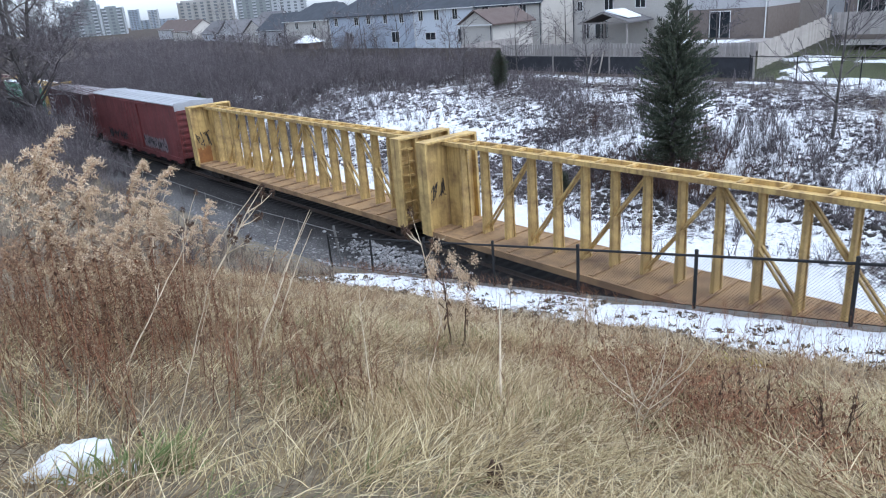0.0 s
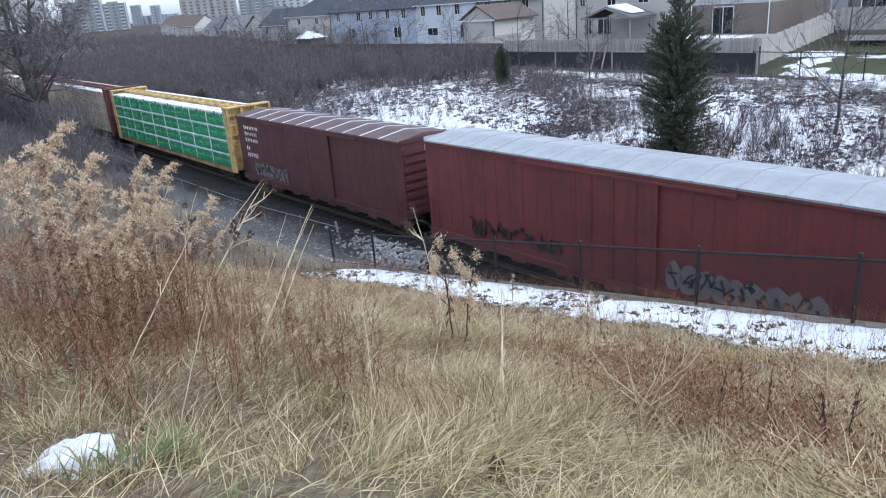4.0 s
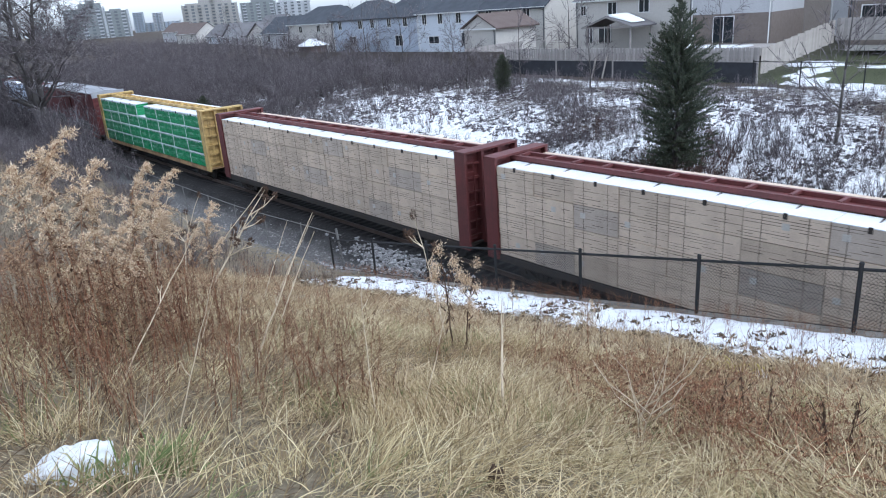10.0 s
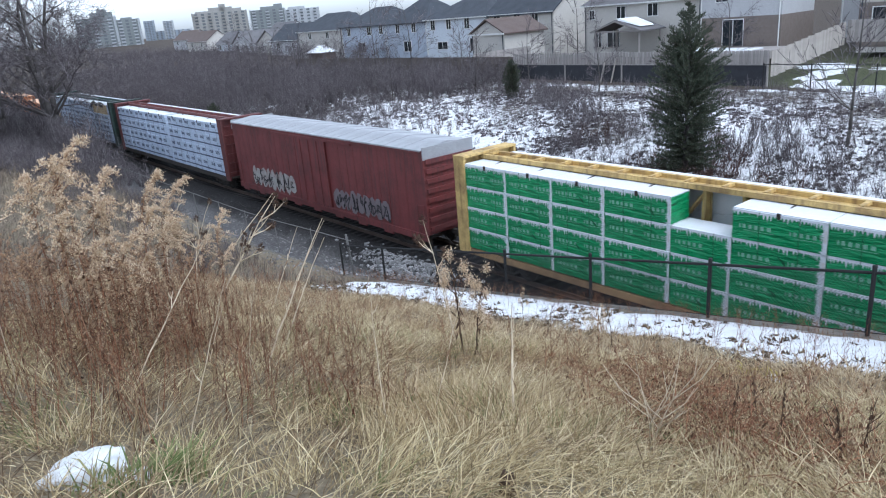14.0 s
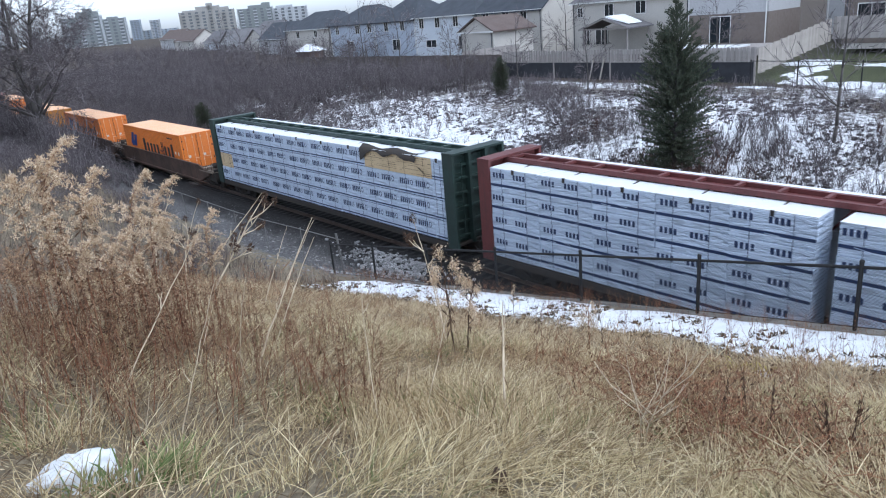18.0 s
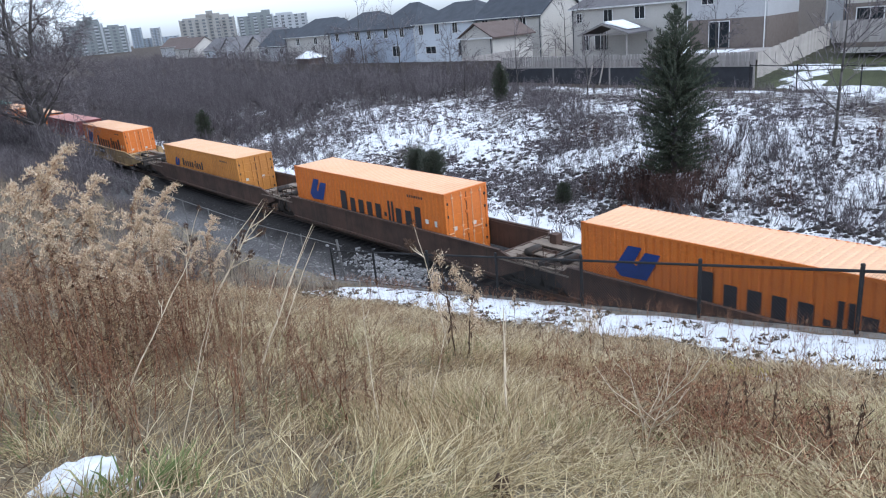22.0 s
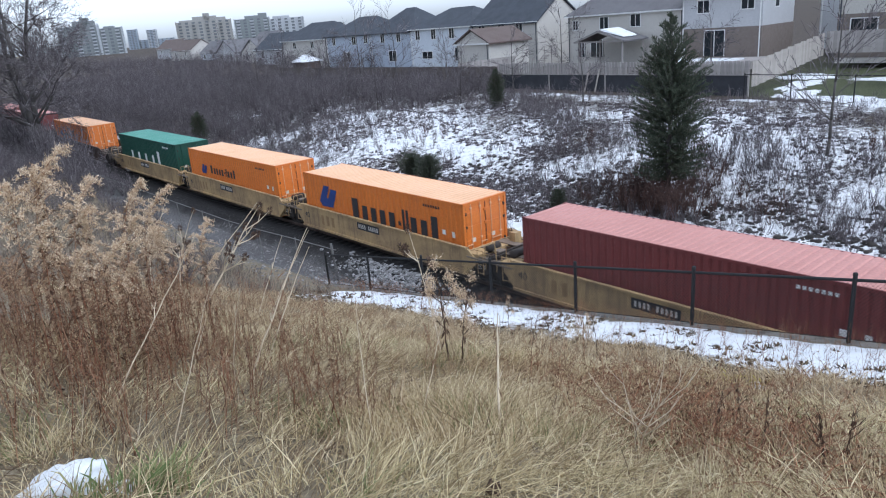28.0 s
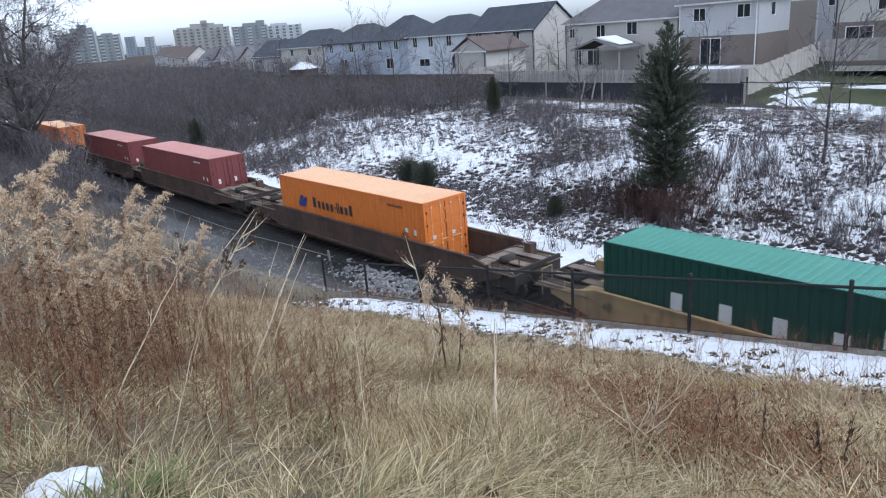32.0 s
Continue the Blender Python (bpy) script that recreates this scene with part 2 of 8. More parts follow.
M_ZINC = worn("galvanised_roof", (0.4, 0.41, 0.43), (0.24, 0.24, 0.25), 0.5, 0.3, 0.45, 0.8)
M_ROOFMAROON = worn("dull_brown_roof", (0.13, 0.085, 0.085), (0.075, 0.055, 0.055), 0.8, 0, 0.6, 0.8)
M_SNOW = worn("settled_snow", (0.72, 0.735, 0.755), (0.52, 0.54, 0.575), 0.8, 0, 0.4, 1.5)
M_WHITE = worn("white_stencil_paint", (0.75, 0.75, 0.73), (0.4, 0.38, 0.36), 0.7)
M_SPRAY_A = worn("black_spray_paint", (0.03, 0.028, 0.032), None, 0.6)
M_SPRAY_B = worn("grey_spray_paint", (0.2, 0.17, 0.18), (0.09, 0.06, 0.06), 0.6)
M_SPRAY_PALE = worn("worn_pale_spray_paint", (0.4, 0.38, 0.36), (0.2, 0.13, 0.12), 0.65, 0, 0.8, 2.5)
M_WELLBROWN = worn("brown_well_car_paint", (0.095, 0.052, 0.035), (0.032, 0.024, 0.02), 0.8, 0, 0.8, 0.8, 0.8)
M_GRATE = worn("dusty_worn_steel_platform", (0.22, 0.175, 0.135), (0.09, 0.065, 0.05), 0.8, 0, 0.7, 1.5)
M_WELLYELLOW = worn("yellow_well_car_paint", (0.47, 0.32, 0.15), (0.15, 0.1, 0.068), 0.75, 0, 0.8, 0.8, 0.75)
M_FADED = worn("faded_brown_stencil", (0.3, 0.19, 0.09), (0.2, 0.12, 0.07), 0.8)
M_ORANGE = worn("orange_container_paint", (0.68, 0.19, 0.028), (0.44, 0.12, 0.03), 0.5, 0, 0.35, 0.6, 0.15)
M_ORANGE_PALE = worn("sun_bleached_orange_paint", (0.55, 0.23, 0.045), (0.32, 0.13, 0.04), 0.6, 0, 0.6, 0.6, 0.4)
# roof colours are set far paler than the sides of the same boxes
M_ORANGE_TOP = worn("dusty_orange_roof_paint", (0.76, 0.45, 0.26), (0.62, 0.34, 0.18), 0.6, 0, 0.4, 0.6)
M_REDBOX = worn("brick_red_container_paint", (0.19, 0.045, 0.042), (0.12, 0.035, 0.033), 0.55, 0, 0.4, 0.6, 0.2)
M_REDTOP = worn("pale_red_container_roof", (0.5, 0.235, 0.2), (0.37, 0.16, 0.14), 0.6, 0, 0.4, 0.6)
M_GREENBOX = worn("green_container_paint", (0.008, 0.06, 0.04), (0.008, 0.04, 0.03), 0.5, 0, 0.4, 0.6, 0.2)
M_GREENTOP = worn("pale_green_container_roof", (0.07, 0.25, 0.19), (0.05, 0.18, 0.13), 0.55, 0, 0.4, 0.6)
M_BLUE = worn("blue_logo_paint", (0.015, 0.05, 0.22), None, 0.5)
M_BLACK = worn("black_coated_steel", (0.008, 0.008, 0.009), (0.016, 0.014, 0.013), 0.75, 0.0)
M_ZINCPOST = worn("dull_galvanised_steel", (0.17, 0.165, 0.16), (0.1, 0.09, 0.085), 0.7, 0.2)
M_CONCRETE = worn("weathered_concrete", (0.17, 0.155, 0.135), (0.055, 0.047, 0.038), 0.95, 0, 1.0, 2.6, thing=0.25, bump=0.5)
M_WRAPPALE = worn("white_wrap_sheet", (0.74, 0.77, 0.81), (0.6, 0.63, 0.68), 0.5, 0, 0.35, 2)
M_GREENSTRAP = worn("dark_green_strap", (0.01, 0.13, 0.05), None, 0.5)
M_NAVY = worn("navy_print_on_wrap", (0.03, 0.05, 0.12), None, 0.4)


def creased(name, base, fold, rough, thing_=0.08):
    """Plastic sheet drawn tight over a pack: slack creases slant across it and catch the sky."""
    m = worn(name, base, fold, rough, 0, 0.45, 1.5, thing=thing_)
    n, l = m.node_tree.nodes, m.node_tree.links
    b = n["Principled BSDF"]
    tc = n.new("ShaderNodeTexCoord").outputs["Object"]
    mp = n.new("ShaderNodeMapping")
    mp.inputs["Rotation"].default_value = (0, radians(35), 0)
    mp.inputs["Scale"].default_value = (1.0, 1.0, 5.0)
    l.new(tc, mp.inputs[0])
    slack = noise_node(n, l, mp.outputs[0], 1.7, 4, 0.55)
    bump_on(n, l, b, slack.outputs[0], 0.9, 0.16)
    return m


M_GREENWRAP = creased("green_lumber_wrap", (0.008, 0.27, 0.09), (0.006, 0.17, 0.06), 0.34, 0.12)
# white sheet; the blue-grey of open shade is put into its colour
M_WRAP = creased("white_wrap_in_blue_shade", (0.56, 0.64, 0.76), (0.42, 0.49, 0.6), 0.42, 0.05)
M_PALEPRINT = worn("pale_print_on_green_wrap", (0.25, 0.5, 0.36), None, 0.4)
M_LUMBER = worn("stacked_sawn_lumber", (0.62, 0.505, 0.39), (0.43, 0.34, 0.265), 0.8, 0, 0.6, 1.4, thing=0.13)
M_LUMBERGREY = worn("weathered_grey_lumber", (0.49, 0.415, 0.345), (0.35, 0.29, 0.24), 0.85, 0, 0.6, 1.4, thing=0.12)
M_TAG = worn("pale_pack_tag", (0.6, 0.57, 0.52), None, 0.8)
M_LUMBERDARK = worn("gap_between_boards", (0.1, 0.075, 0.055), None, 0.9)
M_RUST = worn("orange_rust", (0.36, 0.16, 0.05), (0.16, 0.07, 0.035), 0.9, 0, 0.7, 2.0)
M_FRESHWOOD = worn("fresh_pale_lumber", (0.62, 0.47, 0.28), (0.45, 0.33, 0.2), 0.8, 0, 0.5, 1.4)


# ---- tools for meshes ----
def finish(bm, name, material, smooth=False):
    me = bpy.data.meshes.new(name)
    bm.normal_update()
    bm.to_mesh(me)
    bm.free()
    for m in (material if isinstance(material, (list, tuple)) else [material]):
        me.materials.append(m)
    if smooth:
        me.polygons.foreach_set("use_smooth", [True] * len(me.polygons))
    return me


def part(name, bm, material, parent, label="", smooth=False):
    ob = new(name, finish(bm, name, material, smooth))
    ob.parent = parent
    return tagged(ob, label)


def share(name, me, parent, m=None, label=""):
    """One more piece on a mesh that alike pieces share."""
    ob = new(name, me)
    ob.parent = parent
    if m is not None:
        ob.matrix_basis = m
    return tagged(ob, label)


def thing(name, label, category, group="", m=None, kind=""):
    ob = new(name)
    ob.empty_display_size = 0.3
    if m is not None:
        ob.matrix_basis = m
    return tagged(ob, label, category, group, kind)


def box(bm, x0, x1, y0, y1, z0, z1, mi=0, shift=None):
    """A block; shift moves its upper face by (dx, dy)."""
    dx, dy = shift or (0, 0)
    v = [bm.verts.new(p) for p in ((x0, y0, z0), (x1, y0, z0), (x1, y1, z0), (x0, y1, z0), (x0 + dx, y0 + dy, z1), (x1 + dx, y0 + dy, z1), (x1 + dx, y1 + dy, z1), (x0 + dx, y1 + dy, z1))]
    for q in ((3, 2, 1, 0), (4, 5, 6, 7), (0, 1, 5, 4), (1, 2, 6, 5), (2, 3, 7, 6), (3, 0, 4, 7)):
        bm.faces.new([v[i] for i in q]).material_index = mi
    return bm


def beam(bm, a, b, w, h=None, sides=4, taper=1.0, mi=0):
    """A bar from a to b; four-sided (w by h) or round (w across)."""
    a, b = Vector(a), Vector(b)
    d = (b - a).normalized()
    up = Vector((0, 0, 1)) if abs(d.z) < 0.95 else Vector((0, 1, 0))
    e1 = d.cross(up).normalized()
    e2 = e1.cross(d)
    h = h or w
    rings = []
    for p, k in ((a, 1.0), (b, taper)):
        ring = []
        for i in range(sides):
            an = 2 * math.pi * (i + 0.5) / sides
            r = 0.70711 if sides == 4 else 0.5
            ring.append(bm.verts.new(p + e1 * (math.cos(an) * w * r * k) + e2 * (math.sin(an) * h * r * k)))
        rings.append(ring)
    for i in range(sides):
        j = (i + 1) % sides
        bm.faces.new((rings[0][i], rings[0][j], rings[1][j], rings[1][i])).material_index = mi
    bm.faces.new(rings[0][::-1]).material_index = mi
    bm.faces.new(rings[1]).material_index = mi
    return bm


def disc_wheel(bm, x, y, z, r, w):
    """A wheel with its axle along y."""
    n = 20
    rows = [(r * 0.3, -0.06), (r * 0.8, 0.0), (r * 0.85, -0.03), (r, -0.03), (r, w), (r * 0.85, w), (r * 0.3, w)]
    rings = [[bm.verts.new((x + a * math.cos(2 * math.pi * i / n), y + b, z + a * math.sin(2 * math.pi * i / n))) for i in range(n)] for a, b in rows]
    for p, q in zip(rings, rings[1:]):
        for i in range(n):
            bm.faces.new((p[i], p[(i + 1) % n], q[(i + 1) % n], q[i]))
    bm.faces.new(rings[0])
    bm.faces.new(rings[-1][::-1])
    return bm


def mesh_of(name, verts, faces, material):
    """A mesh from arrays; faces all have the same number of corners."""
    verts, faces = np.asarray(verts, np.float32), np.asarray(faces, np.int32)
    me = bpy.data.meshes.new(name)
    me.vertices.add(len(verts))
    me.vertices.foreach_set("co", verts.ravel())
    k = faces.shape[1]
    me.loops.add(faces.size)
    me.loops.foreach_set("vertex_index", faces.ravel())
    me.polygons.add(len(faces))
    me.polygons.foreach_set("loop_start", np.arange(0, faces.size, k, dtype=np.int32))
    me.polygons.foreach_set("loop_total", np.full(len(faces), k, np.int32))
    for m in (material if isinstance(material, (list, tuple)) else [material]):
        me.materials.append(m)
    me.update(calc_edges=True)
    return me


# ---- the ground: one sheet to the horizon ----
def steps(marks):
    out = [marks[0][0]]
    for (a, _), (b, st) in zip(marks, marks[1:]):
        k = max(1, round((b - a) / st))
        out += [a + (b - a) * (i + 1) / k for i in range(k)]
    return out


def build_ground():
    S = steps([(-2500, 0), (-400, 300), (-150, 25), (-60, 3), (-10, 0.8), (3, 0.4), (30, 0.16), (32, 0.4), (60, 2), (300, 30), (2500, 400)])
    T = steps([(-2500, 0), (-400, 300), (-90, 30), (-45, 3), (-9, 0.5), (-3.5, 0.5), (4.4, 0.35), (7.0, 0.25), (11.6, 0.16), (22, 0.35), (40, 3), (300, 40), (2500, 400)])
    verts, uv = [], []
    for s in S:
        for L in T:
            verts.append(spot(s, L, ground_z(s, L)))
            uv.append((s, L))
    nt = len(T)
    i = np.arange(len(S) - 1)[:, None] * nt + np.arange(nt - 1)[None, :]
    i = i.ravel()
    faces = np.stack([i, i + nt, i + nt + 1, i + 1], 1)[:, ::-1]
    me = mesh_of("ground", verts, faces, M_GROUND)
    layer = me.uv_layers.new(name="plan")
    uv = np.array(uv, np.float32)
    layer.data.foreach_set("uv", uv[faces.ravel()].ravel())
    me.polygons.foreach_set("use_smooth", [True] * len(me.polygons))
    return tagged(new("ground", me), "snow-patched railway cutting with dry grass and brown banks", "ground", kind="structure")


ground = build_ground()


def build_track():
    track = thing("railway_track", "steel rails on dark timber ties in grimy ballast", "railway track", kind="structure")
    S = steps([(-420, 0), (120, 5)])
    for off in (-0.75, 0.75):
        bm = bmesh.new()
        prof = [(-0.07, -0.17), (0.07, -0.17), (0.07, -0.15), (0.015, -0.13), (0.015, -0.04), (0.036, -0.03), (0.036, 0), (-0.036, 0), (-0.036, -0.03), (-0.015, -0.04), (-0.015, -0.13), (-0.07, -0.15)]
        last = None
        for s in S:
            zr = GRADE * (max(-150, min(40, s)) + 100)
            ring = [bm.verts.new(spot(s, off + a, zr + b)) for a, b in prof]
            if last:
                for i in range(len(prof)):
                    j = (i + 1) % len(prof)
                    bm.faces.new((last[i], last[j], ring[j], ring[i]))
            last = ring
        part("rail", bm, M_STEEL, track)
    bm = bmesh.new()
    box(bm, -0.11, 0.11, -1.3, 1.3, -0.13, 0)
    tie = finish(bm, "tie", M_TIE)
    for i in range(230):
        s = -70 + i * 0.55
        x, y, z, th = track_at(s)
        share("tie", tie, track, pose(x, y, z - 0.17, 0, 0, math.degrees(th)))


build_track()


# ---- the black chain-link fence on its kerb, at the near edge of the cutting ----
FENCE_L = 7.15
POSTS = [3.7, 6.3, 9.1, 12.0, 14.8, 17.75, 20.65, 23.6, 26.6]


def wire_mesh(bm, a, b, height, lift, pitch=0.071, wire=0.0058):
    """Woven wire between two feet a and b: slanting wires in both directions."""
    a, b = Vector(a), Vector(b)
    run = (b - a).to_2d().length
    d = (b - a) / run
    k = int((run + height) / pitch)
    for sgn in (1, -1):
        for i in range(k):
            u0 = i * pitch - (height if sgn > 0 else 0)
            lo, hi = 0.0, height
            u1 = u0 + sgn * height
            if sgn < 0:
                u0, u1 = i * pitch, i * pitch - height
            # clip to the panel
            if sgn > 0:
                lo = max(0.0, -u0)
                hi = min(height, run - u0)
            else:
                lo = max(0.0, u0 - run)
                hi = min(height, u0)
            if hi - lo < 0.02:
                continue
            p = a + d * (u0 + sgn * lo) + Vector((0, 0, lift + lo))
            q = a + d * (u0 + sgn * hi) + Vector((0, 0, lift + hi))
            beam(bm, p, q, wire, wire, 3)
    return bm


def build_black_fence():
    fence = thing("chain_link_fence", "black coated chain-link fence on a low concrete kerb", "fence")
    feet = [spot(s, FENCE_L, curb_z(s)) for s in POSTS]
    lean = [(-0.05, 0.1), (0.0, 0.02)] + [(random.uniform(-0.02, 0.02), random.uniform(-0.02, 0.02)) for _ in POSTS[2:]]
    for f, (lx, ly) in zip(feet, lean):
        bm = bmesh.new()
        top = f + Vector((lx * 0.5, ly * 0.5, 1.26))
        beam(bm, f - Vector((0, 0, 0.35)), top, 0.075, None, 10)
        beam(bm, top, top + Vector((0, 0, 0.03)), 0.09, None, 10, 0.7)
        part("post", bm, M_BLACK, fence)
    for p, q in zip(feet, feet[1:]):
        bm = bmesh.new()
        beam(bm, p + Vector((0, 0, 1.16)), q + Vector((0, 0, 1.16)), 0.055, None, 8)
        part("top_rail", bm, M_BLACK, fence)
        bm = bmesh.new()
        beam(bm, p + Vector((0, 0, 0.08)), q + Vector((0, 0, 0.08)), 0.02, None, 6)
        part("bottom_wire", bm, M_BLACK, fence)
        part("wire_mesh", wire_mesh(bmesh.new(), p, q, 1.08, 0.07), M_BLACK, fence)
    return fence


build_black_fence()


def build_kerb():
    kerb = thing("kerb", "weathered concrete kerb under the black fence", "kerb", kind="structure")
    for i, (a, b) in enumerate(zip(POSTS[:-1], POSTS[1:])):
        k = max(1, round((b - a) / 1.5))
        for j in range(k):
            s0, s1 = a + (b - a) * j / k + 0.006, a + (b - a) * (j + 1) / k - 0.006
            bm = bmesh.new()
            vs = []
            for s in (s0, s1):
                z = curb_z(s) + random.uniform(-0.025, 0.015)
                for L, dz in ((6.96, -0.75), (6.98, -0.02), (7.01, 0.01), (7.27, 0.01), (7.3, -0.02), (7.33, -0.45)):
                    vs.append(bm.verts.new(spot(s, L + random.uniform(-0.015, 0.015), z + dz + 0.004)))
            for q in range(5):
                bm.faces.new((vs[q], vs[q + 1], vs[q + 7], vs[q + 6]))
            bm.faces.new(vs[:6][::-1])
            bm.faces.new(vs[6:])
            bm.faces.new((vs[0], vs[6], vs[11], vs[5]))
            bmesh.ops.recalc_face_normals(bm, faces=bm.faces)
            part("kerb_stone", bm, M_CONCRETE, kerb)


build_kerb()


def build_old_fence():
    fence = thing("chain_link_fence", "sagging old galvanised chain-link fence along the ballast", "fence")
    s, feet = 3.35, []
    while s > -62:
        feet.append(spot(s, 6.5, ground_z(s, 6.5, False)))
        s -= 3.0
    for i, f in enumerate(feet):
        bm = bmesh.new()
        lean = Vector((random.uniform(-0.05, 0.05), random.uniform(-0.05, 0.05), 0))
        if i == 0:
            lean = Vector((-0.16, 0.05, 0))
        beam(bm, f - Vector((0, 0, 0.3)), f + lean + Vector((0, 0, 1.5 + 0.2 * (i == 0))), 0.045 if i else 0.09, None, 8)
        part("post", bm, M_ZINCPOST, fence)
    for i, (p, q) in enumerate(zip(feet, feet[1:])):
        bm = bmesh.new()
        beam(bm, p + Vector((0, 0, 1.45)), q + Vector((0, 0, 1.45)), 0.04, None, 6)
        part("top_rail", bm, M_ZINCPOST, fence)
        if i < 3:
            part("wire_mesh", wire_mesh(bmesh.new(), p, q, 1.35, 0.08, 0.1, 0.0022), M_DARK, fence)


build_old_fence()


# ---- the train ----
def train_at(t):
    """How far the train has come since the start; it gains a little speed."""
    return 11.28564 * t + 0.0149351 * t * t


MOVING = []  # things of the train, with the s of their middle at the start


def moves(ob, s0):
    MOVING.append((ob, s0))
    return ob


def truck(parent, x):
    """A two-axle truck with side frames, springs and wheels; its middle at x."""
    bm = bmesh.new()
    for y in (-0.98, 0.98):
        box(bm, x - 1.15, x + 1.15, y - 0.07, y + 0.07, 0.5, 0.68)
        for e in (-0.88, 0.88):
            box(bm, x + e - 0.16, x + e + 0.16, y - 0.1, y + 0.1, 0.32, 0.6)
        beam(bm, (x - 0.8, y, 0.55), (x - 0.3, y, 0.22), 0.12)
        beam(bm, (x + 0.8, y, 0.55), (x + 0.3, y, 0.22), 0.12)
        box(bm, x - 0.34, x + 0.34, y - 0.1, y + 0.1, 0.17, 0.27)
        for k in (-0.2, 0, 0.2):
            beam(bm, (x + k, y, 0.26), (x + k, y, 0.5), 0.14, None, 8)
    box(bm, x - 0.22, x + 0.22, -1.0, 1.0, 0.48, 0.72)
    frame_ = part("truck", bm, M_DARK, parent)
    for e in (-0.88, 0.88):
        bm = bmesh.new()
        disc_wheel(bm, x + e, -0.8, 0.44, 0.44, 0.13)
        disc_wheel(bm, x + e, 0.67, 0.44, 0.44, 0.13)
        beam(bm, (x + e, -0.75, 0.44), (x + e, 0.75, 0.44), 0.16, None, 10)
        part("wheelset", bm, M_DARK, frame_)


def coupler(parent, x, way):
    bm = bmesh.new()
    box(bm, min(x, x + way * 0.55), max(x, x + way * 0.55), -0.1, 0.1, 0.78, 0.98)
    box(bm, min(x + way * 0.4, x + way * 0.72), max(x + way * 0.4, x + way * 0.72), -0.17, 0.17, 0.74, 1.02)
    beam(bm, (x, -0.45, 0.7), (x + way * 0.5, -0.5, 0.45), 0.05, None, 6)
    part("coupler", bm, M_DARK, parent)


def ladder(parent, x, y, z0, z1, material, across="x", w=0.4):
    bm = bmesh.new()
    k = max(2, int((z1 - z0) / 0.38))
    for i in range(k + 1):
        z = z0 + (z1 - z0) * i / k
        if across == "x":
            beam(bm, (x - w / 2, y, z), (x + w / 2, y, z), 0.03)
        else:
            beam(bm, (x, y - w / 2, z), (x, y + w / 2, z), 0.03)
    for e in (-w / 2, w / 2):
        p = (x + e, y) if across == "x" else (x, y + e)
        beam(bm, (*p, z0 - 0.05), (*p, z1 + 0.05), 0.035)
    part("ladder", bm, material, parent)


def bulkhead(car, x, way, material, top=4.68):
    """The end wall of a centre-beam car: smooth plate inside, ribs outside."""
    bm = bmesh.new()
    x0, x1 = sorted((x, x - way * 0.07))
    box(bm, x0, x1, -1.36, 1.36, 0.95, top)
    plate = part("bulkhead", bm, material, car)
    for y in (-1.4, 1.4):
        bm = bmesh.new()
        a, b = sorted((x + way * 0.3, x - way * 0.3))
        box(bm, a, b, y - 0.06, y + 0.06, 0.8, top + 0.02)
        part("edge_post", bm, material, plate)
    for y in (-0.46, 0.46):
        bm = bmesh.new()
        a, b = sorted((x, x + way * 0.27))
        box(bm, a, b, y - 0.07, y + 0.07, 0.9, top)
        part("stiffener", bm, material, plate)
    for i, z in enumerate((1.25, 1.85, 2.45, 3.05, 3.65, 4.2)):
        bm = bmesh.new()
        a, b = sorted((x, x + way * 0.12))
        box(bm, a, b, -1.34, 1.34, z - 0.045, z + 0.045)
        part("rib", bm, material, plate)
    bm = bmesh.new()
    a, b = sorted((x + way * 0.31, x - way * 0.32))
    box(bm, a, b, -1.46, 1.46, top, top + 0.08)
    part("cap", bm, material, plate)
    return plate


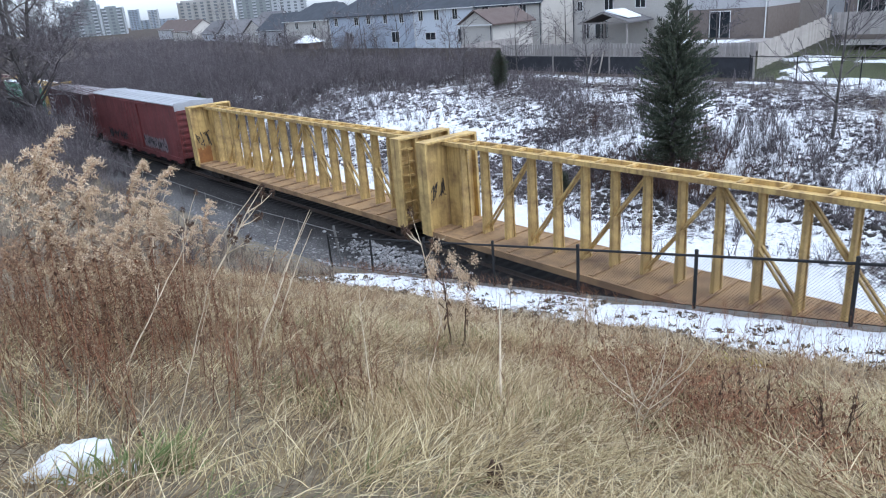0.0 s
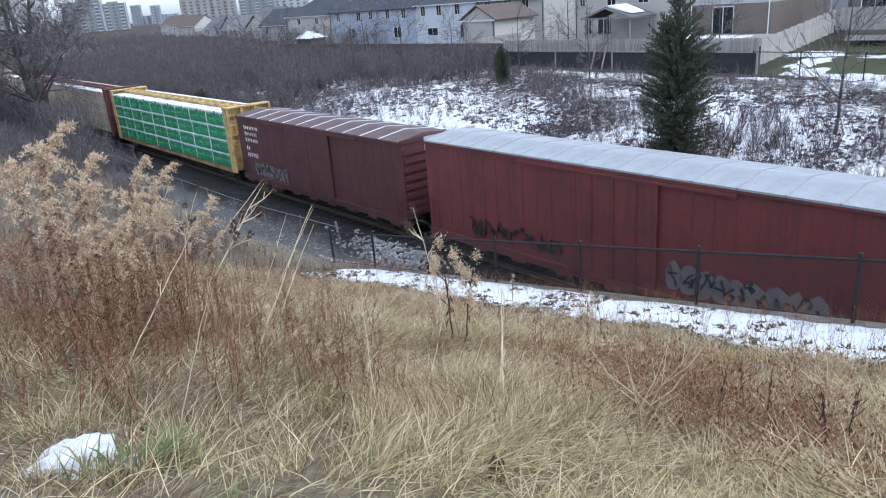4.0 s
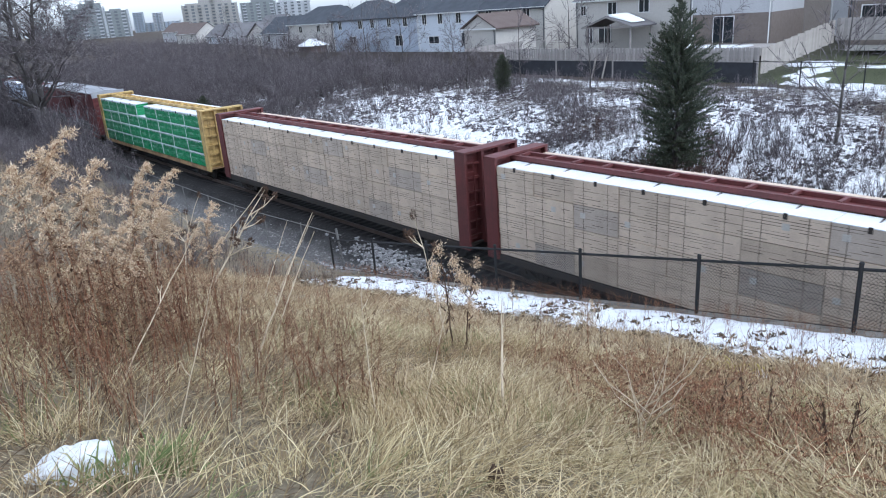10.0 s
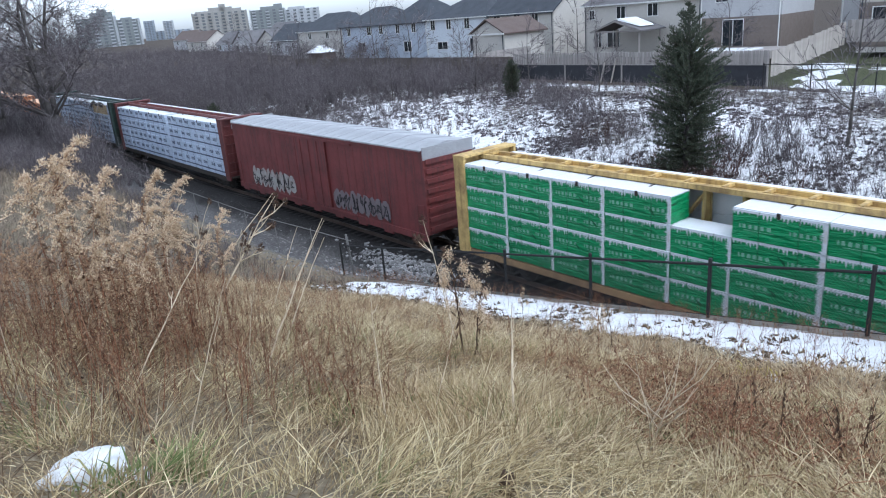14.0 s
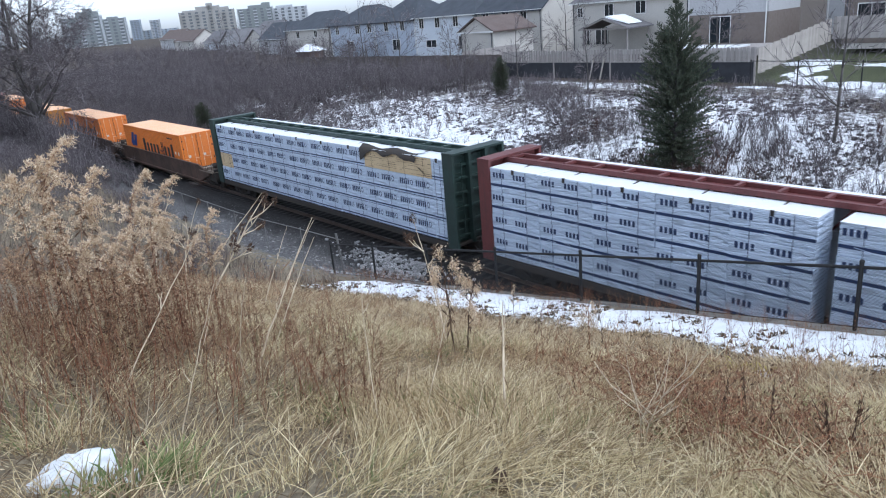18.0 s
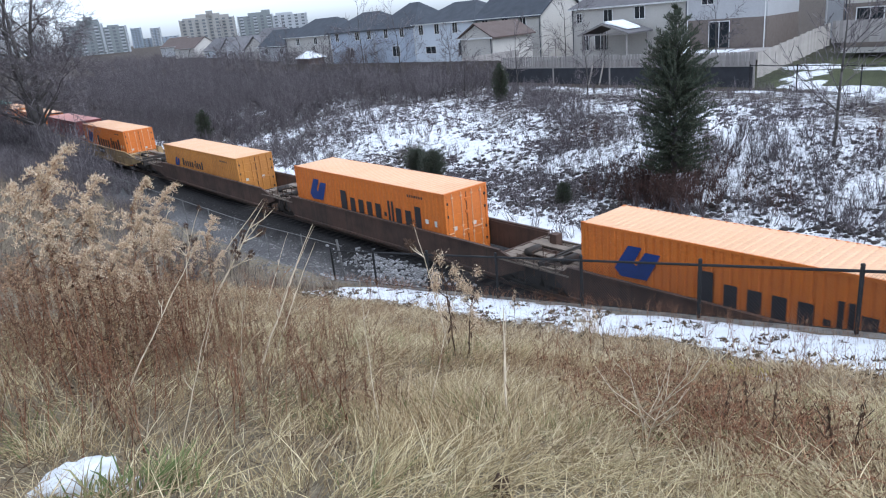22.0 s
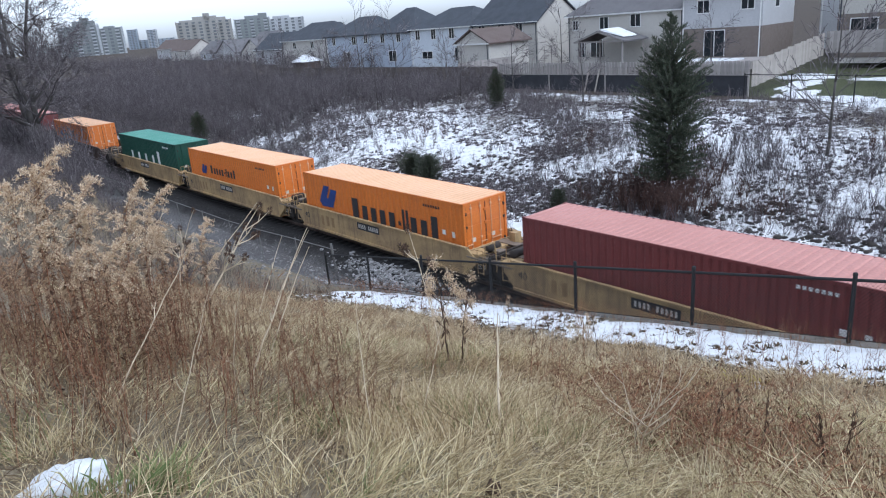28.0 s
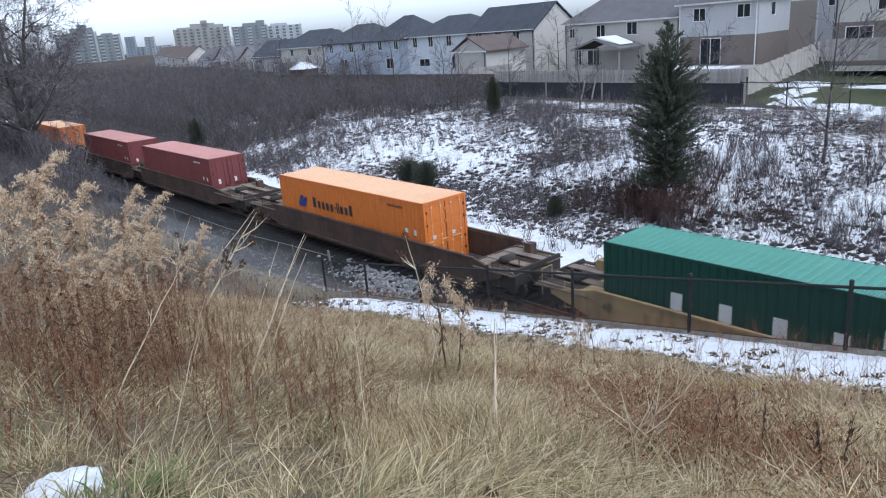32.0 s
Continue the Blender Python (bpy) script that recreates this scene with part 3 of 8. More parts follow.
def centerbeam_car(label, paint, deck, front, rear, group="centre-beam cars"):
    """Bulkhead-ended flat car with a braced wall of posts down the middle. Forward is +x, the near side is -y."""
    half = (front - rear) / 2
    car = moves(thing("centerbeam_flat_car", label, "rail car", group), (front + rear) / 2)
    bm = bmesh.new()
    box(bm, -half, half, -1.34, 1.34, 0.88, 0.98)
    part("deck", bm, deck, car)
    for y in (-1.36, 1.36):
        bm = bmesh.new()
        box(bm, -half, half, y - 0.04, y + 0.04, 0.74, 0.99)
        part("side_sill", bm, deck, car)
    bm = bmesh.new()
    box(bm, -half - 0.2, half + 0.2, -0.3, 0.3, 0.5, 0.87)
    part("centre_sill", bm, M_DARK, car)
    bm = bmesh.new()
    box(bm, -0.09, 0.09, -1.3, 1.3, 0, 0.055)
    riser = finish(bm, "deck_riser", deck)
    k = 17
    for i in range(k):
        x = -half + 0.9 + (2 * half - 1.8) * i / (k - 1)
        share("deck_riser", riser, car, pose(x, 0, 0.977))
    bulkhead(car, half - 0.17, 1, paint)
    bulkhead(car, -half + 0.17, -1, paint)
    # posts, tapering upwards, in two thin rows with webs between
    n = 17
    xs = [-half + 1.15 + (2 * half - 2.3) * i / (n - 1) for i in range(n)]
    bm = bmesh.new()
    section = ((-0.058, -0.27), (0.058, -0.27), (0.058, -0.2), (0.018, -0.2), (0.018, 0.2), (0.058, 0.2), (0.058, 0.27), (-0.058, 0.27), (-0.058, 0.2), (-0.018, 0.2), (-0.018, -0.2), (-0.058, -0.2))
    foot, head = [[bm.verts.new((a, b * k, z)) for a, b in section] for z, k in ((0.98, 1.0), (4.45, 0.7))]
    for i in range(12):
        bm.faces.new((foot[i], foot[(i + 1) % 12], head[(i + 1) % 12], head[i]))
    bm.faces.new(head)
    post = finish(bm, "post", paint)
    for x in xs:
        share("post", post, car, pose(x, 0, 0))
    for i, (a, b) in enumerate(zip(xs[1:-1:2], xs[3::2])):
        lo, hi = (a, b) if a > 0 else (b, a)
        bm = bmesh.new()
        beam(bm, (hi, -0.14, 1.15), (lo, -0.1, 4.4), 0.11, 0.06)
        part("brace", bm, paint, car)
        bm = bmesh.new()
        beam(bm, (hi, 0.14, 1.15), (lo, 0.1, 4.4), 0.11, 0.06)
        part("brace", bm, paint, car)
    for e in (-1, 1):
        bm = bmesh.new()
        a, b = sorted((e * (half - 0.3), e * (half - 1.15)))
        box(bm, a, b, -0.16, 0.16, 0.98, 4.5)
        part("end_web", bm, paint, car)
    # the top chord is a ladder of two beams with ties across
    for y in (-0.36, 0.36):
        bm = bmesh.new()
        box(bm, -half + 0.1, half - 0.1, y - 0.07, y + 0.07, 4.5, 4.66)
        part("top_chord", bm, paint, car)
    bm = bmesh.new()
    box(bm, -half + 0.12, half - 0.12, -0.29, 0.29, 4.5, 4.53)
    part("chord_plate", bm, paint, car)
    bm = bmesh.new()
    box(bm, -0.06, 0.06, -0.3, 0.3, 0, 0.1)
    tie = finish(bm, "chord_tie", paint)
    for i in range(18):
        share("chord_tie", tie, car, pose(-half + 0.6 + (2 * half - 1.2) * i / 17, 0, 4.58))
    for e in (-1, 1):
        truck(car, e * (half - 2.2))
        coupler(car, e * half, e)
    ladder(car, half + 0.02, -1.1, 1.2, 4.3, paint, "y")
    return car


def block(bm, x, w, y, z, h, mi=0):
    """One plain upright bar in place of a letter."""
    box(bm, x + w * 0.1, x + w * 0.72, y - 0.004, y + 0.002, z, z + h, mi)


def bars(parent, x, z, y, widths, height, material, gap=0.35, name="lettering", rise=None):
    """Writing that stays plain: a row of upright bars on the near side."""
    bm = bmesh.new()
    for i, w in enumerate(widths):
        h = height * (rise[i % len(rise)] if rise else 1)
        block(bm, x, w, y, z, h)
        x += w * (1 + gap)
    return part(name, bm, material, parent)


def pack_mesh(style, w, h, d, seed=0):
    """One lumber pack seen on its near face (-y): w long, h high, d deep."""
    rnd = random.Random(seed * 31 + int(w * 100))
    bm = bmesh.new()
    g = 0.012 if style == "bare" else 0.01
    box(bm, -w / 2 + g, w / 2 - g, -d, 0, g, h - g)
    if style in ("bare", "fresh"):
        k = 10
        for i in range(1, k):
            z = h * i / k
            x = -w / 2 + g
            # gaps between courses open and close along the pack
            while x < w / 2 - 0.1:
                ln = min(rnd.uniform(0.15, 0.9), w / 2 - g - x)
                if rnd.random() < 0.5:
                    t = rnd.uniform(0.003, 0.009)
                    box(bm, x, x + ln, -d - 0.001, -d + 0.01, z - t, z + t, 1)
                x += ln
        for x in (-w * 0.27, w * 0.27):
            box(bm, x - 0.007, x + 0.007, -d - 0.006, 0, g, h - g + 0.004, 1)
        if style == "bare" and seed % 3 == 0:
            x = rnd.uniform(-0.45, 0.3) * w
            box(bm, x, x + 0.2, -d - 0.006, -d, h * 0.5, h * 0.72, 2)
        return finish(bm, "pack", [M_FRESHWOOD if style == "fresh" else M_LUMBERGREY if seed % 5 == 3 else M_LUMBER, M_LUMBERDARK, M_TAG])
    if style == "green":
        # a pale torn top edge and pale seams at the ends
        x = -w / 2 + g
        while x < w / 2 - g - 0.02:
            st = min(rnd.uniform(0.05, 0.12), w / 2 - g - x)
            dep = 0.04 + 0.15 * rnd.random()
            v = [bm.verts.new(p) for p in ((x, -d - 0.004, h - g), (x + st, -d - 0.004, h - g), (x + st * 0.5, -d - 0.004, h - g - dep - 0.05))]
            bm.faces.new((v[0], v[2], v[1])).material_index = 1
            x += st
        box(bm, -w / 2 + g, w / 2 - g, -d - 0.006, -d, h - g - 0.06, h - g + 0.003, 1)
        e = rnd.uniform(0.05, 0.13)
        box(bm, w / 2 - e, w / 2 - g, -d - 0.006, -d, g, h - g, 1)
        z = g
        while z < h - g - 0.03:
            st = min(rnd.uniform(0.04, 0.09), h - g - z)
            dep = rnd.uniform(0.02, 0.13)
            v = [bm.verts.new(p) for p in ((w / 2 - e, -d - 0.005, z), (w / 2 - e, -d - 0.005, z + st), (w / 2 - e - dep, -d - 0.005, z + st * 0.5))]
            bm.faces.new((v[0], v[1], v[2])).material_index = 1
            z += st
        # a slack fold, drawn as a dark green triangle
        if seed % 2:
            fx, fz = rnd.uniform(-0.1, 0.3) * w, h * rnd.uniform(0.45, 0.75)
            v = [bm.verts.new(p) for p in ((fx, -d - 0.006, fz), (fx + 0.3, -d - 0.006, fz - 0.3), (fx + 0.24, -d - 0.02, fz - 0.12))]
            bm.faces.new((v[0], v[1], v[2])).material_index = 4
        box(bm, w / 2 - e + 0.02, w / 2 - 0.03, -d - 0.009, -d, h * 0.35, h * 0.75, 3)
        for s0 in (-0.42, 0.12):
            if w < 2.2 and s0 > 0:
                continue
            x = s0 * w
            for wd in (0.06, 0.13, 0.14, 0.13, 0.15, 0.17):
                block(bm, x, wd, -d - 0.001, h * 0.4, h * 0.13, 2)
                x += wd + 0.03
            box(bm, s0 * w + 0.15, x, -d - 0.003, -d, h * 0.33, h * 0.345, 2)
        for x in (-w * 0.2, w * 0.22):
            box(bm, x - 0.01, x + 0.01, -d - 0.008, 0, g, h - g + 0.004, 4)
        box(bm, -w / 2 + g, w / 2 - g, -d, 0, h - g, h - g + 0.008, 1)
        return finish(bm, "pack", [M_GREENWRAP, M_WRAPPALE, M_PALEPRINT, M_WHITE, M_GREENSTRAP])
    # pale wrap with navy printing
    pitch, tall, letters = (1.0, 0.19, 4) if style == "rows" else (1.1, 0.25, 5)
    x = -w / 2 + 0.05 + rnd.uniform(0, 0.15)
    while x + pitch * 0.8 < w / 2:
        u = pitch * 0.62 / letters
        z0 = h * (0.62 if style == "rows" else 0.5)
        for j in range(letters):
            block(bm, x, u, -d - 0.001, z0, tall, 1)
            x += u
        nn, cx, cz = 10, x + 0.13, z0 + tall * 0.5
        if style != "rows":
            ring = [bm.verts.new((cx + 0.1 * math.cos(2 * math.pi * q / nn), -d - 0.004, cz + 0.13 * math.sin(2 * math.pi * q / nn))) for q in range(nn)]
            inner = [bm.verts.new((cx + 0.065 * math.cos(2 * math.pi * q / nn), -d - 0.004, cz + 0.09 * math.sin(2 * math.pi * q / nn))) for q in range(nn)]
            for q in range(nn):
                r2 = (q + 1) % nn
                bm.faces.new((ring[q], ring[r2], inner[r2], inner[q])).material_index = 1
        x += pitch * 0.38
    if style == "rows":
        box(bm, -0.5 * w + g, 0.5 * w - g, -d - 0.004, -d, h * 0.24, h * 0.35, 1)
    else:
        box(bm, -0.5 * w + g, 0.5 * w - g, -d - 0.004, -d, h * 0.12, h * 0.19, 1)
        box(bm, -0.5 * w + g, 0.5 * w - g, -d - 0.004, -d, h * 0.02, h * 0.045, 1)
    # loose folds of the sheet
    for _ in range(3):
        fx, fz = rnd.uniform(-0.4, 0.2) * w, rnd.uniform(0.1, 0.9) * h
        beam(bm, (fx, -d, fz), (fx + rnd.uniform(0.2, 0.7), -d, fz + rnd.uniform(-0.12, 0.12)), 0.012, 0.02)
    for x in (-w * 0.25, w * 0.25):
        box(bm, x - 0.008, x + 0.008, -d - 0.008, 0, g, h - g + 0.004, 1)
    return finish(bm, "pack", [M_WRAP, M_NAVY])


def lumber_load(label, style, s_mid, inner, columns, rows, skip=(), bare=(), group="lumber loads"):
    """Packs stacked on the near and far side of the middle wall; columns are widths from the rear."""
    load = moves(thing("lumber_load", label, "lumber", group), s_mid)
    z0, top = 1.03, 4.44
    h = (top - z0) / rows
    d = 0.98
    total = sum(columns)
    made = {}
    x = -inner
    for ci, w in enumerate(columns):
        w = w * 2 * inner / total
        for r in range(rows):
            if (ci, r) in skip:
                continue
            st = "fresh" if (ci, r) in bare else style
            key = (st, round(w, 2), (ci * 3 + r * 2) % 7)
            if key not in made:
                made[key] = pack_mesh(st, w, h, d, key[2])
            j = random.uniform(-0.025, 0.02)
            share("pack", made[key], load, pose(x + w / 2, -0.41 + j, z0 + r * h), "bare pack with its wrap torn away" if (ci, r) in bare else "")
        x += w
    bm = bmesh.new()
    far = {"bare": M_LUMBER}.get(style, M_WRAPPALE)
    for r in range(rows):
        box(bm, -inner, inner, 0.41, 1.39, z0 + r * h + 0.01, z0 + (r + 1) * h - 0.01)
    part("far_packs", bm, far, load)
    # the pale sheet over the top packs
    x = -inner
    for ci, w in enumerate(columns):
        w = w * 2 * inner / total
        if (ci, rows - 1) not in skip:
            bm = bmesh.new()
            box(bm, x + 0.01, x + w - 0.01, -1.385, -0.4, top - 0.005, top + 0.016 + 0.012 * random.random())
            part("top_sheet", bm, M_SNOW if style == "bare" else M_WRAPPALE, load, "thin snow on the top packs" if style == "bare" else "")
            bm = bmesh.new()
            bx = x + w * 0.5
            beam(bm, (bx, -1.41, top - 0.05), (bx, -0.42, top + 0.05), 0.045, 0.02)
            box(bm, bx - 0.05, bx + 0.05, -1.425, -1.385, top - 0.12, top + 0.04)
            part("strap", bm, M_DARK, load)
        x += w
    bm = bmesh.new()
    box(bm, -inner, inner, 0.4, 1.385, top - 0.005, top + 0.02)
    part("far_sheet", bm, far, load)
    return load


def scrawl(parent, x0, x1, z0, z1, y, seed, fill=None, name="graffiti"):
    """Sprayed marks: bulging strokes in an outline colour over a paler fill, no letters."""
    rnd = random.Random(seed)
    if fill:
        bm = bmesh.new()
        x = x0
        while x < x1:
            w = (z1 - z0) * rnd.uniform(0.45, 0.7)
            n = 9
            c = (x + w / 2, (z0 + z1) / 2)
            vs = [bm.verts.new((c[0] + w * 0.52 * math.cos(2 * math.pi * i / n) * rnd.uniform(0.8, 1.15), y - 0.003, c[1] + (z1 - z0) * 0.5 * math.sin(2 * math.pi * i / n) * rnd.uniform(0.75, 1.1))) for i in range(n)]
            bm.faces.new(vs)
            x += w * 0.8
        part(name, bm, fill, parent, "pale sprayed fill")
    bm = bmesh.new()
    x = x0
    while x < x1:
        w = (z1 - z0) * rnd.uniform(0.35, 0.6)
        pts = [(x + w * rnd.random(), z0 + (z1 - z0) * (0.1 + 0.8 * rnd.random())) for _ in range(5)]
        pts.sort(key=lambda p: rnd.random())
        for (ax, az), (bx, bz) in zip(pts, pts[1:]):
            cx, cz = (ax + bx) / 2 + rnd.uniform(-0.12, 0.12), (az + bz) / 2 + rnd.uniform(-0.12, 0.12)
            for p, q in (((ax, az), (cx, cz)), ((cx, cz), (bx, bz))):
                beam(bm, (p[0], y - 0.006, p[1]), (q[0], y - 0.006, q[1]), 0.006, rnd.uniform(0.05, 0.09))
        x += w * 0.75
    part(name, bm, M_SPRAY_A, parent, "black sprayed outline")


def boxcar(label, paint, roof, front, rear, eave, kind, group="boxcars"):
    half = (front - rear) / 2
    car = moves(thing("boxcar", label, "rail car", group), (front + rear) / 2)
    bm = bmesh.new()
    box(bm, -half, half, -1.4, 1.4, 1.0, eave)
    part("body", bm, paint, car)
    for y in (-1.43, 1.43):
        bm = bmesh.new()
        box(bm, -half, half, y - 0.04, y + 0.04, 0.72, 1.02)
        for i in range(9):
            x = -half + 0.8 + (2 * half - 1.6) * i / 8
            box(bm, x - 0.35, x + 0.35, y - 0.035, y + 0.035, 0.6, 0.72)
        part("side_sill", bm, paint, car)
        bm = bmesh.new()
        box(bm, -half, half, y - 0.035, y + 0.035, eave - 0.14, eave)
        part("eave_rail", bm, paint, car)
    n = 14 if kind == "plain" else 11
    # shallow gable roof in panels
    bm = bmesh.new()
    box(bm, -half + 0.01, half - 0.01, -1.44, 1.44, eave - 0.06, eave - 0.01)
    roof_ob = part("roof", bm, roof, car)
    b = half / n - 0.012
    bm = bmesh.new()
    vs = [bm.verts.new(p) for p in ((-b, -1.47, 0.01), (b, -1.47, 0.01), (b, 0, 0.2), (-b, 0, 0.2), (b, 1.47, 0.01), (-b, 1.47, 0.01), (-b, -1.47, -0.05), (b, -1.47, -0.05), (b, 1.47, -0.05), (-b, 1.47, -0.05))]
    for q in ((0, 1, 2, 3), (3, 2, 4, 5), (6, 7, 1, 0), (5, 4, 8, 9), (6, 0, 3, 5, 9), (7, 8, 4, 2, 1)):
        bm.faces.new([vs[j] for j in q])
    panel = finish(bm, "roof_panel", roof)
    for i in range(n):
        share("roof_panel", panel, roof_ob, pose(-half + 2 * half * (i + 0.5) / n, 0, eave))
    # the sides are riveted sheets with a cover strip at each joint
    bm = bmesh.new()
    box(bm, -0.035, 0.035, -0.008, 0.008, 1.02, eave - 0.14)
    strip = finish(bm, "cover_strip", paint)
    for i in range(1, 2 * n):
        x = -half + half * i / n
        if not (-2.5 < x < 2.5):
            share("cover_strip", strip, car, pose(x, -1.402, 0))
    for i in range(1, n):
        x = -half + 2 * half * i / n
        bm = bmesh.new()
        for sgn in (-1, 1):
            beam(bm, (x, sgn * 1.47, eave + 0.012), (x, 0, eave + 0.202), 0.07, 0.03)
        part("roof_seam", bm, roof if kind == "plain" else M_SNOW, roof_ob, "" if kind == "plain" else "seam filled with snow")
    # ends pressed into level ribs
    for e in (-1, 1):
        bm = bmesh.new()
        box(bm, *sorted((e * half, e * (half + 0.02))), -1.4, 1.4, 1.0, eave - 0.02)
        for i in range(8):
            z = 1.15 + (eave - 1.75) * i / 7
            box(bm, *sorted((e * half, e * (half + 0.1))), -1.3, 1.3, z, z + 0.2)
        part("end_wall", bm, paint, car)
        bm = bmesh.new()
        if kind == "plain":
            box(bm, *sorted((e * half, e * (half + 0.05))), -1.42, 1.42, eave - 0.42, eave + 0.12)
            part("end_fascia", bm, M_ZINC, car, "pale galvanised end fascia")
        else:
            box(bm, *sorted((e * half, e * (half + 0.06))), -1.42, 1.42, eave - 0.12, eave + 0.06)
            part("end_fascia", bm, paint, car)
        truck(car, e * (half - 2.0))
        coupler(car, e * half, e)
        ladder(car, e * (half - 0.35), -1.47, 1.0, 2.3 if kind == "plain" else 1.9, paint)
    # plug or sliding doors
    doors = ((-1.6, 1.6),) if kind == "plain" else ((-2.4, 0.0), (0.0, 2.2))
    for a, b in doors:
        for y in (-1.45, 1.45):
            bm = bmesh.new()
            box(bm, a, b, y - 0.035, y + 0.035, 1.05, eave - 0.25)
            door = part("door", bm, paint, car)
            for i in range(8):
                z = 1.2 + (eave - 1.7) * i / 8
                if kind != "plain" and a < 0:
                    part("door_rib", box(bmesh.new(), a + 0.1, b - 0.1, y - 0.06, y + 0.06, z, z + 0.16), paint, door)
            for x in (a + 0.05, b - 0.05):
                part("door_stiffener", box(bmesh.new(), x - 0.05, x + 0.05, y - 0.06, y + 0.06, 1.05, eave - 0.25), paint, door)
            if kind == "plain":
                for x in (a + 0.75, a + 1.6, b - 0.75):
                    bm = bmesh.new()
                    beam(bm, (x, y * 1.045, 1.0), (x, y * 1.045, eave - 0.3), 0.045, None, 6)
                    part("lock_rod", bm, paint, door)
    bm = bmesh.new()
    box(bm, doors[0][0] - 2.4, doors[-1][1] + 2.4, -1.53, -1.45, 0.93, 1.03)
    box(bm, doors[0][0] - 2.4, doors[-1][1] + 2.4, -1.53, -1.45, eave - 0.26, eave - 0.16)
    part("door_track", bm, paint, car)
    return car


def container(label, s_mid, side, roof, base, height, emblem, group="shipping containers"):
    """A forty-foot steel box: pressed sides and roof, corner posts, two doors with lock rods at the forward end."""
    L2, W2 = 6.095, 1.219
    box_ = moves(thing("shipping_container", label, "container", group), s_mid)
    box_["base_height"] = base
    # pressed sides
    for y in (-W2, W2):
        bm = bmesh.new()
        sgn = -1 if y < 0 else 1
        prof, x = [], -L2 + 0.14
        while x < L2 - 0.14:
            prof += [(x, 0.0), (x + 0.07, 0.0), (x + 0.105, 0.036), (x + 0.175, 0.036), (x + 0.21, 0.0)]
            x += 0.21 + 0.07
        prof = [p for p in prof if p[0] <= L2 - 0.1] + [(L2 - 0.1, 0.0)]
        rows = [[bm.verts.new((px, y - sgn * (0.012 + pd), z)) for px, pd in prof] for z in (0.16, height - 0.1)]
        for i in range(len(prof) - 1):
            bm.faces.new((rows[0][i], rows[0][i + 1], rows[1][i + 1], rows[1][i])[::sgn * -1])
        part("side_panel", bm, side, box_)
        bm = bmesh.new()
        box(bm, -L2, L2, *sorted((y, y - sgn * 0.06)), 0.0, 0.16)
        part("bottom_rail", bm, side, box_)
        bm = bmesh.new()
        box(bm, -L2, L2, *sorted((y, y - sgn * 0.06)), height - 0.1, height - 0.01)
        part("top_rail", bm, side, box_)
    bm = bmesh.new()
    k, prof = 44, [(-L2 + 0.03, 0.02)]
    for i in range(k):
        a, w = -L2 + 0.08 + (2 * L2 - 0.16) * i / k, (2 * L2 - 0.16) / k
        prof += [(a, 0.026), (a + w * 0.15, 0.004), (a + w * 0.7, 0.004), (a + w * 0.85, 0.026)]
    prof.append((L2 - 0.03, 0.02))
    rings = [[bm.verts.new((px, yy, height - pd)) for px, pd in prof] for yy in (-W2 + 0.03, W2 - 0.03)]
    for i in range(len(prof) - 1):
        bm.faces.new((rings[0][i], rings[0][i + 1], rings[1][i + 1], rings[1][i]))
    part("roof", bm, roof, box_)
    for x in (-L2, L2):
        for y in (-W2, W2):
            bm = bmesh.new()
            box(bm, *sorted((x, x - math.copysign(0.12, x))), *sorted((y, y - math.copysign(0.12, y))), 0, height)
            part("corner_post", bm, side, box_)
    # floor and plain rear end
    bm = bmesh.new()
    box(bm, -L2 + 0.05, L2 - 0.05, -W2 + 0.06, W2 - 0.06, 0.05, 0.16)
    part("floor", bm, M_DARK, box_)
    bm = bmesh.new()
    box(bm, -L2 + 0.02, -L2 + 0.06, -W2 + 0.1, W2 - 0.1, 0.05, height - 0.04)
    for i in range(8):
        y = -W2 + 0.2 + i * 0.27
        box(bm, -L2 + 0.0, -L2 + 0.03, y, y + 0.12, 0.15, height - 0.12)
    part("end_wall", bm, side, box_)
    for sgn in (-1, 1):
        bm = bmesh.new()
        y0, y1 = sorted((sgn * 0.01, sgn * (W2 - 0.12)))
        box(bm, L2 - 0.08, L2 - 0.035, y0, y1, 0.14, height - 0.12)
        for i in range(4):
            z = 0.3 + (height - 0.6) * i / 4
            box(bm, L2 - 0.04, L2 - 0.02, y0 + 0.05, y1 - 0.05, z, z + (height - 0.6) / 4 - 0.12)
        door = part("door", bm, side, box_)
        for f in (0.28, 0.75):
            bm = bmesh.new()
            y = y0 + (y1 - y0) * f
            beam(bm, (L2 + 0.0, y, 0.1), (L2 + 0.0, y, height - 0.08), 0.034, None, 8)
            for z in (0.2, 0.95, 1.35, height - 0.25):
                box(bm, L2 - 0.03, L2 + 0.02, y - 0.05, y + 0.05, z - 0.03, z + 0.03)
            box(bm, L2 + 0.005, L2 + 0.03, y - 0.02, y + 0.3 * sgn * (1 if f < 0.5 else -1), 1.12, 1.16)
            part("lock_rod", bm, roof if side is M_ORANGE else side, door)
        bm = bmesh.new()
        box(bm, L2 - 0.03, L2 - 0.015, y0 + 0.3, y0 + 0.5, height * 0.42, height * 0.42 + (0.3 if side is M_REDBOX else 0.17))
        part("placard", bm, M_WHITE if side is M_REDBOX else M_TAG, door, "small notice with no readable writing")
        for y in (y0 + 0.03, y1 - 0.03):
            bm = bmesh.new()
            for z in (0.45, 1.0, height - 1.0, height - 0.45):
                box(bm, L2 - 0.03, L2 + 0.01, y - 0.04, y + 0.04, z - 0.06, z + 0.06)
            part("hinge", bm, M_DARK if abs(y) > 0.5 else side, door)
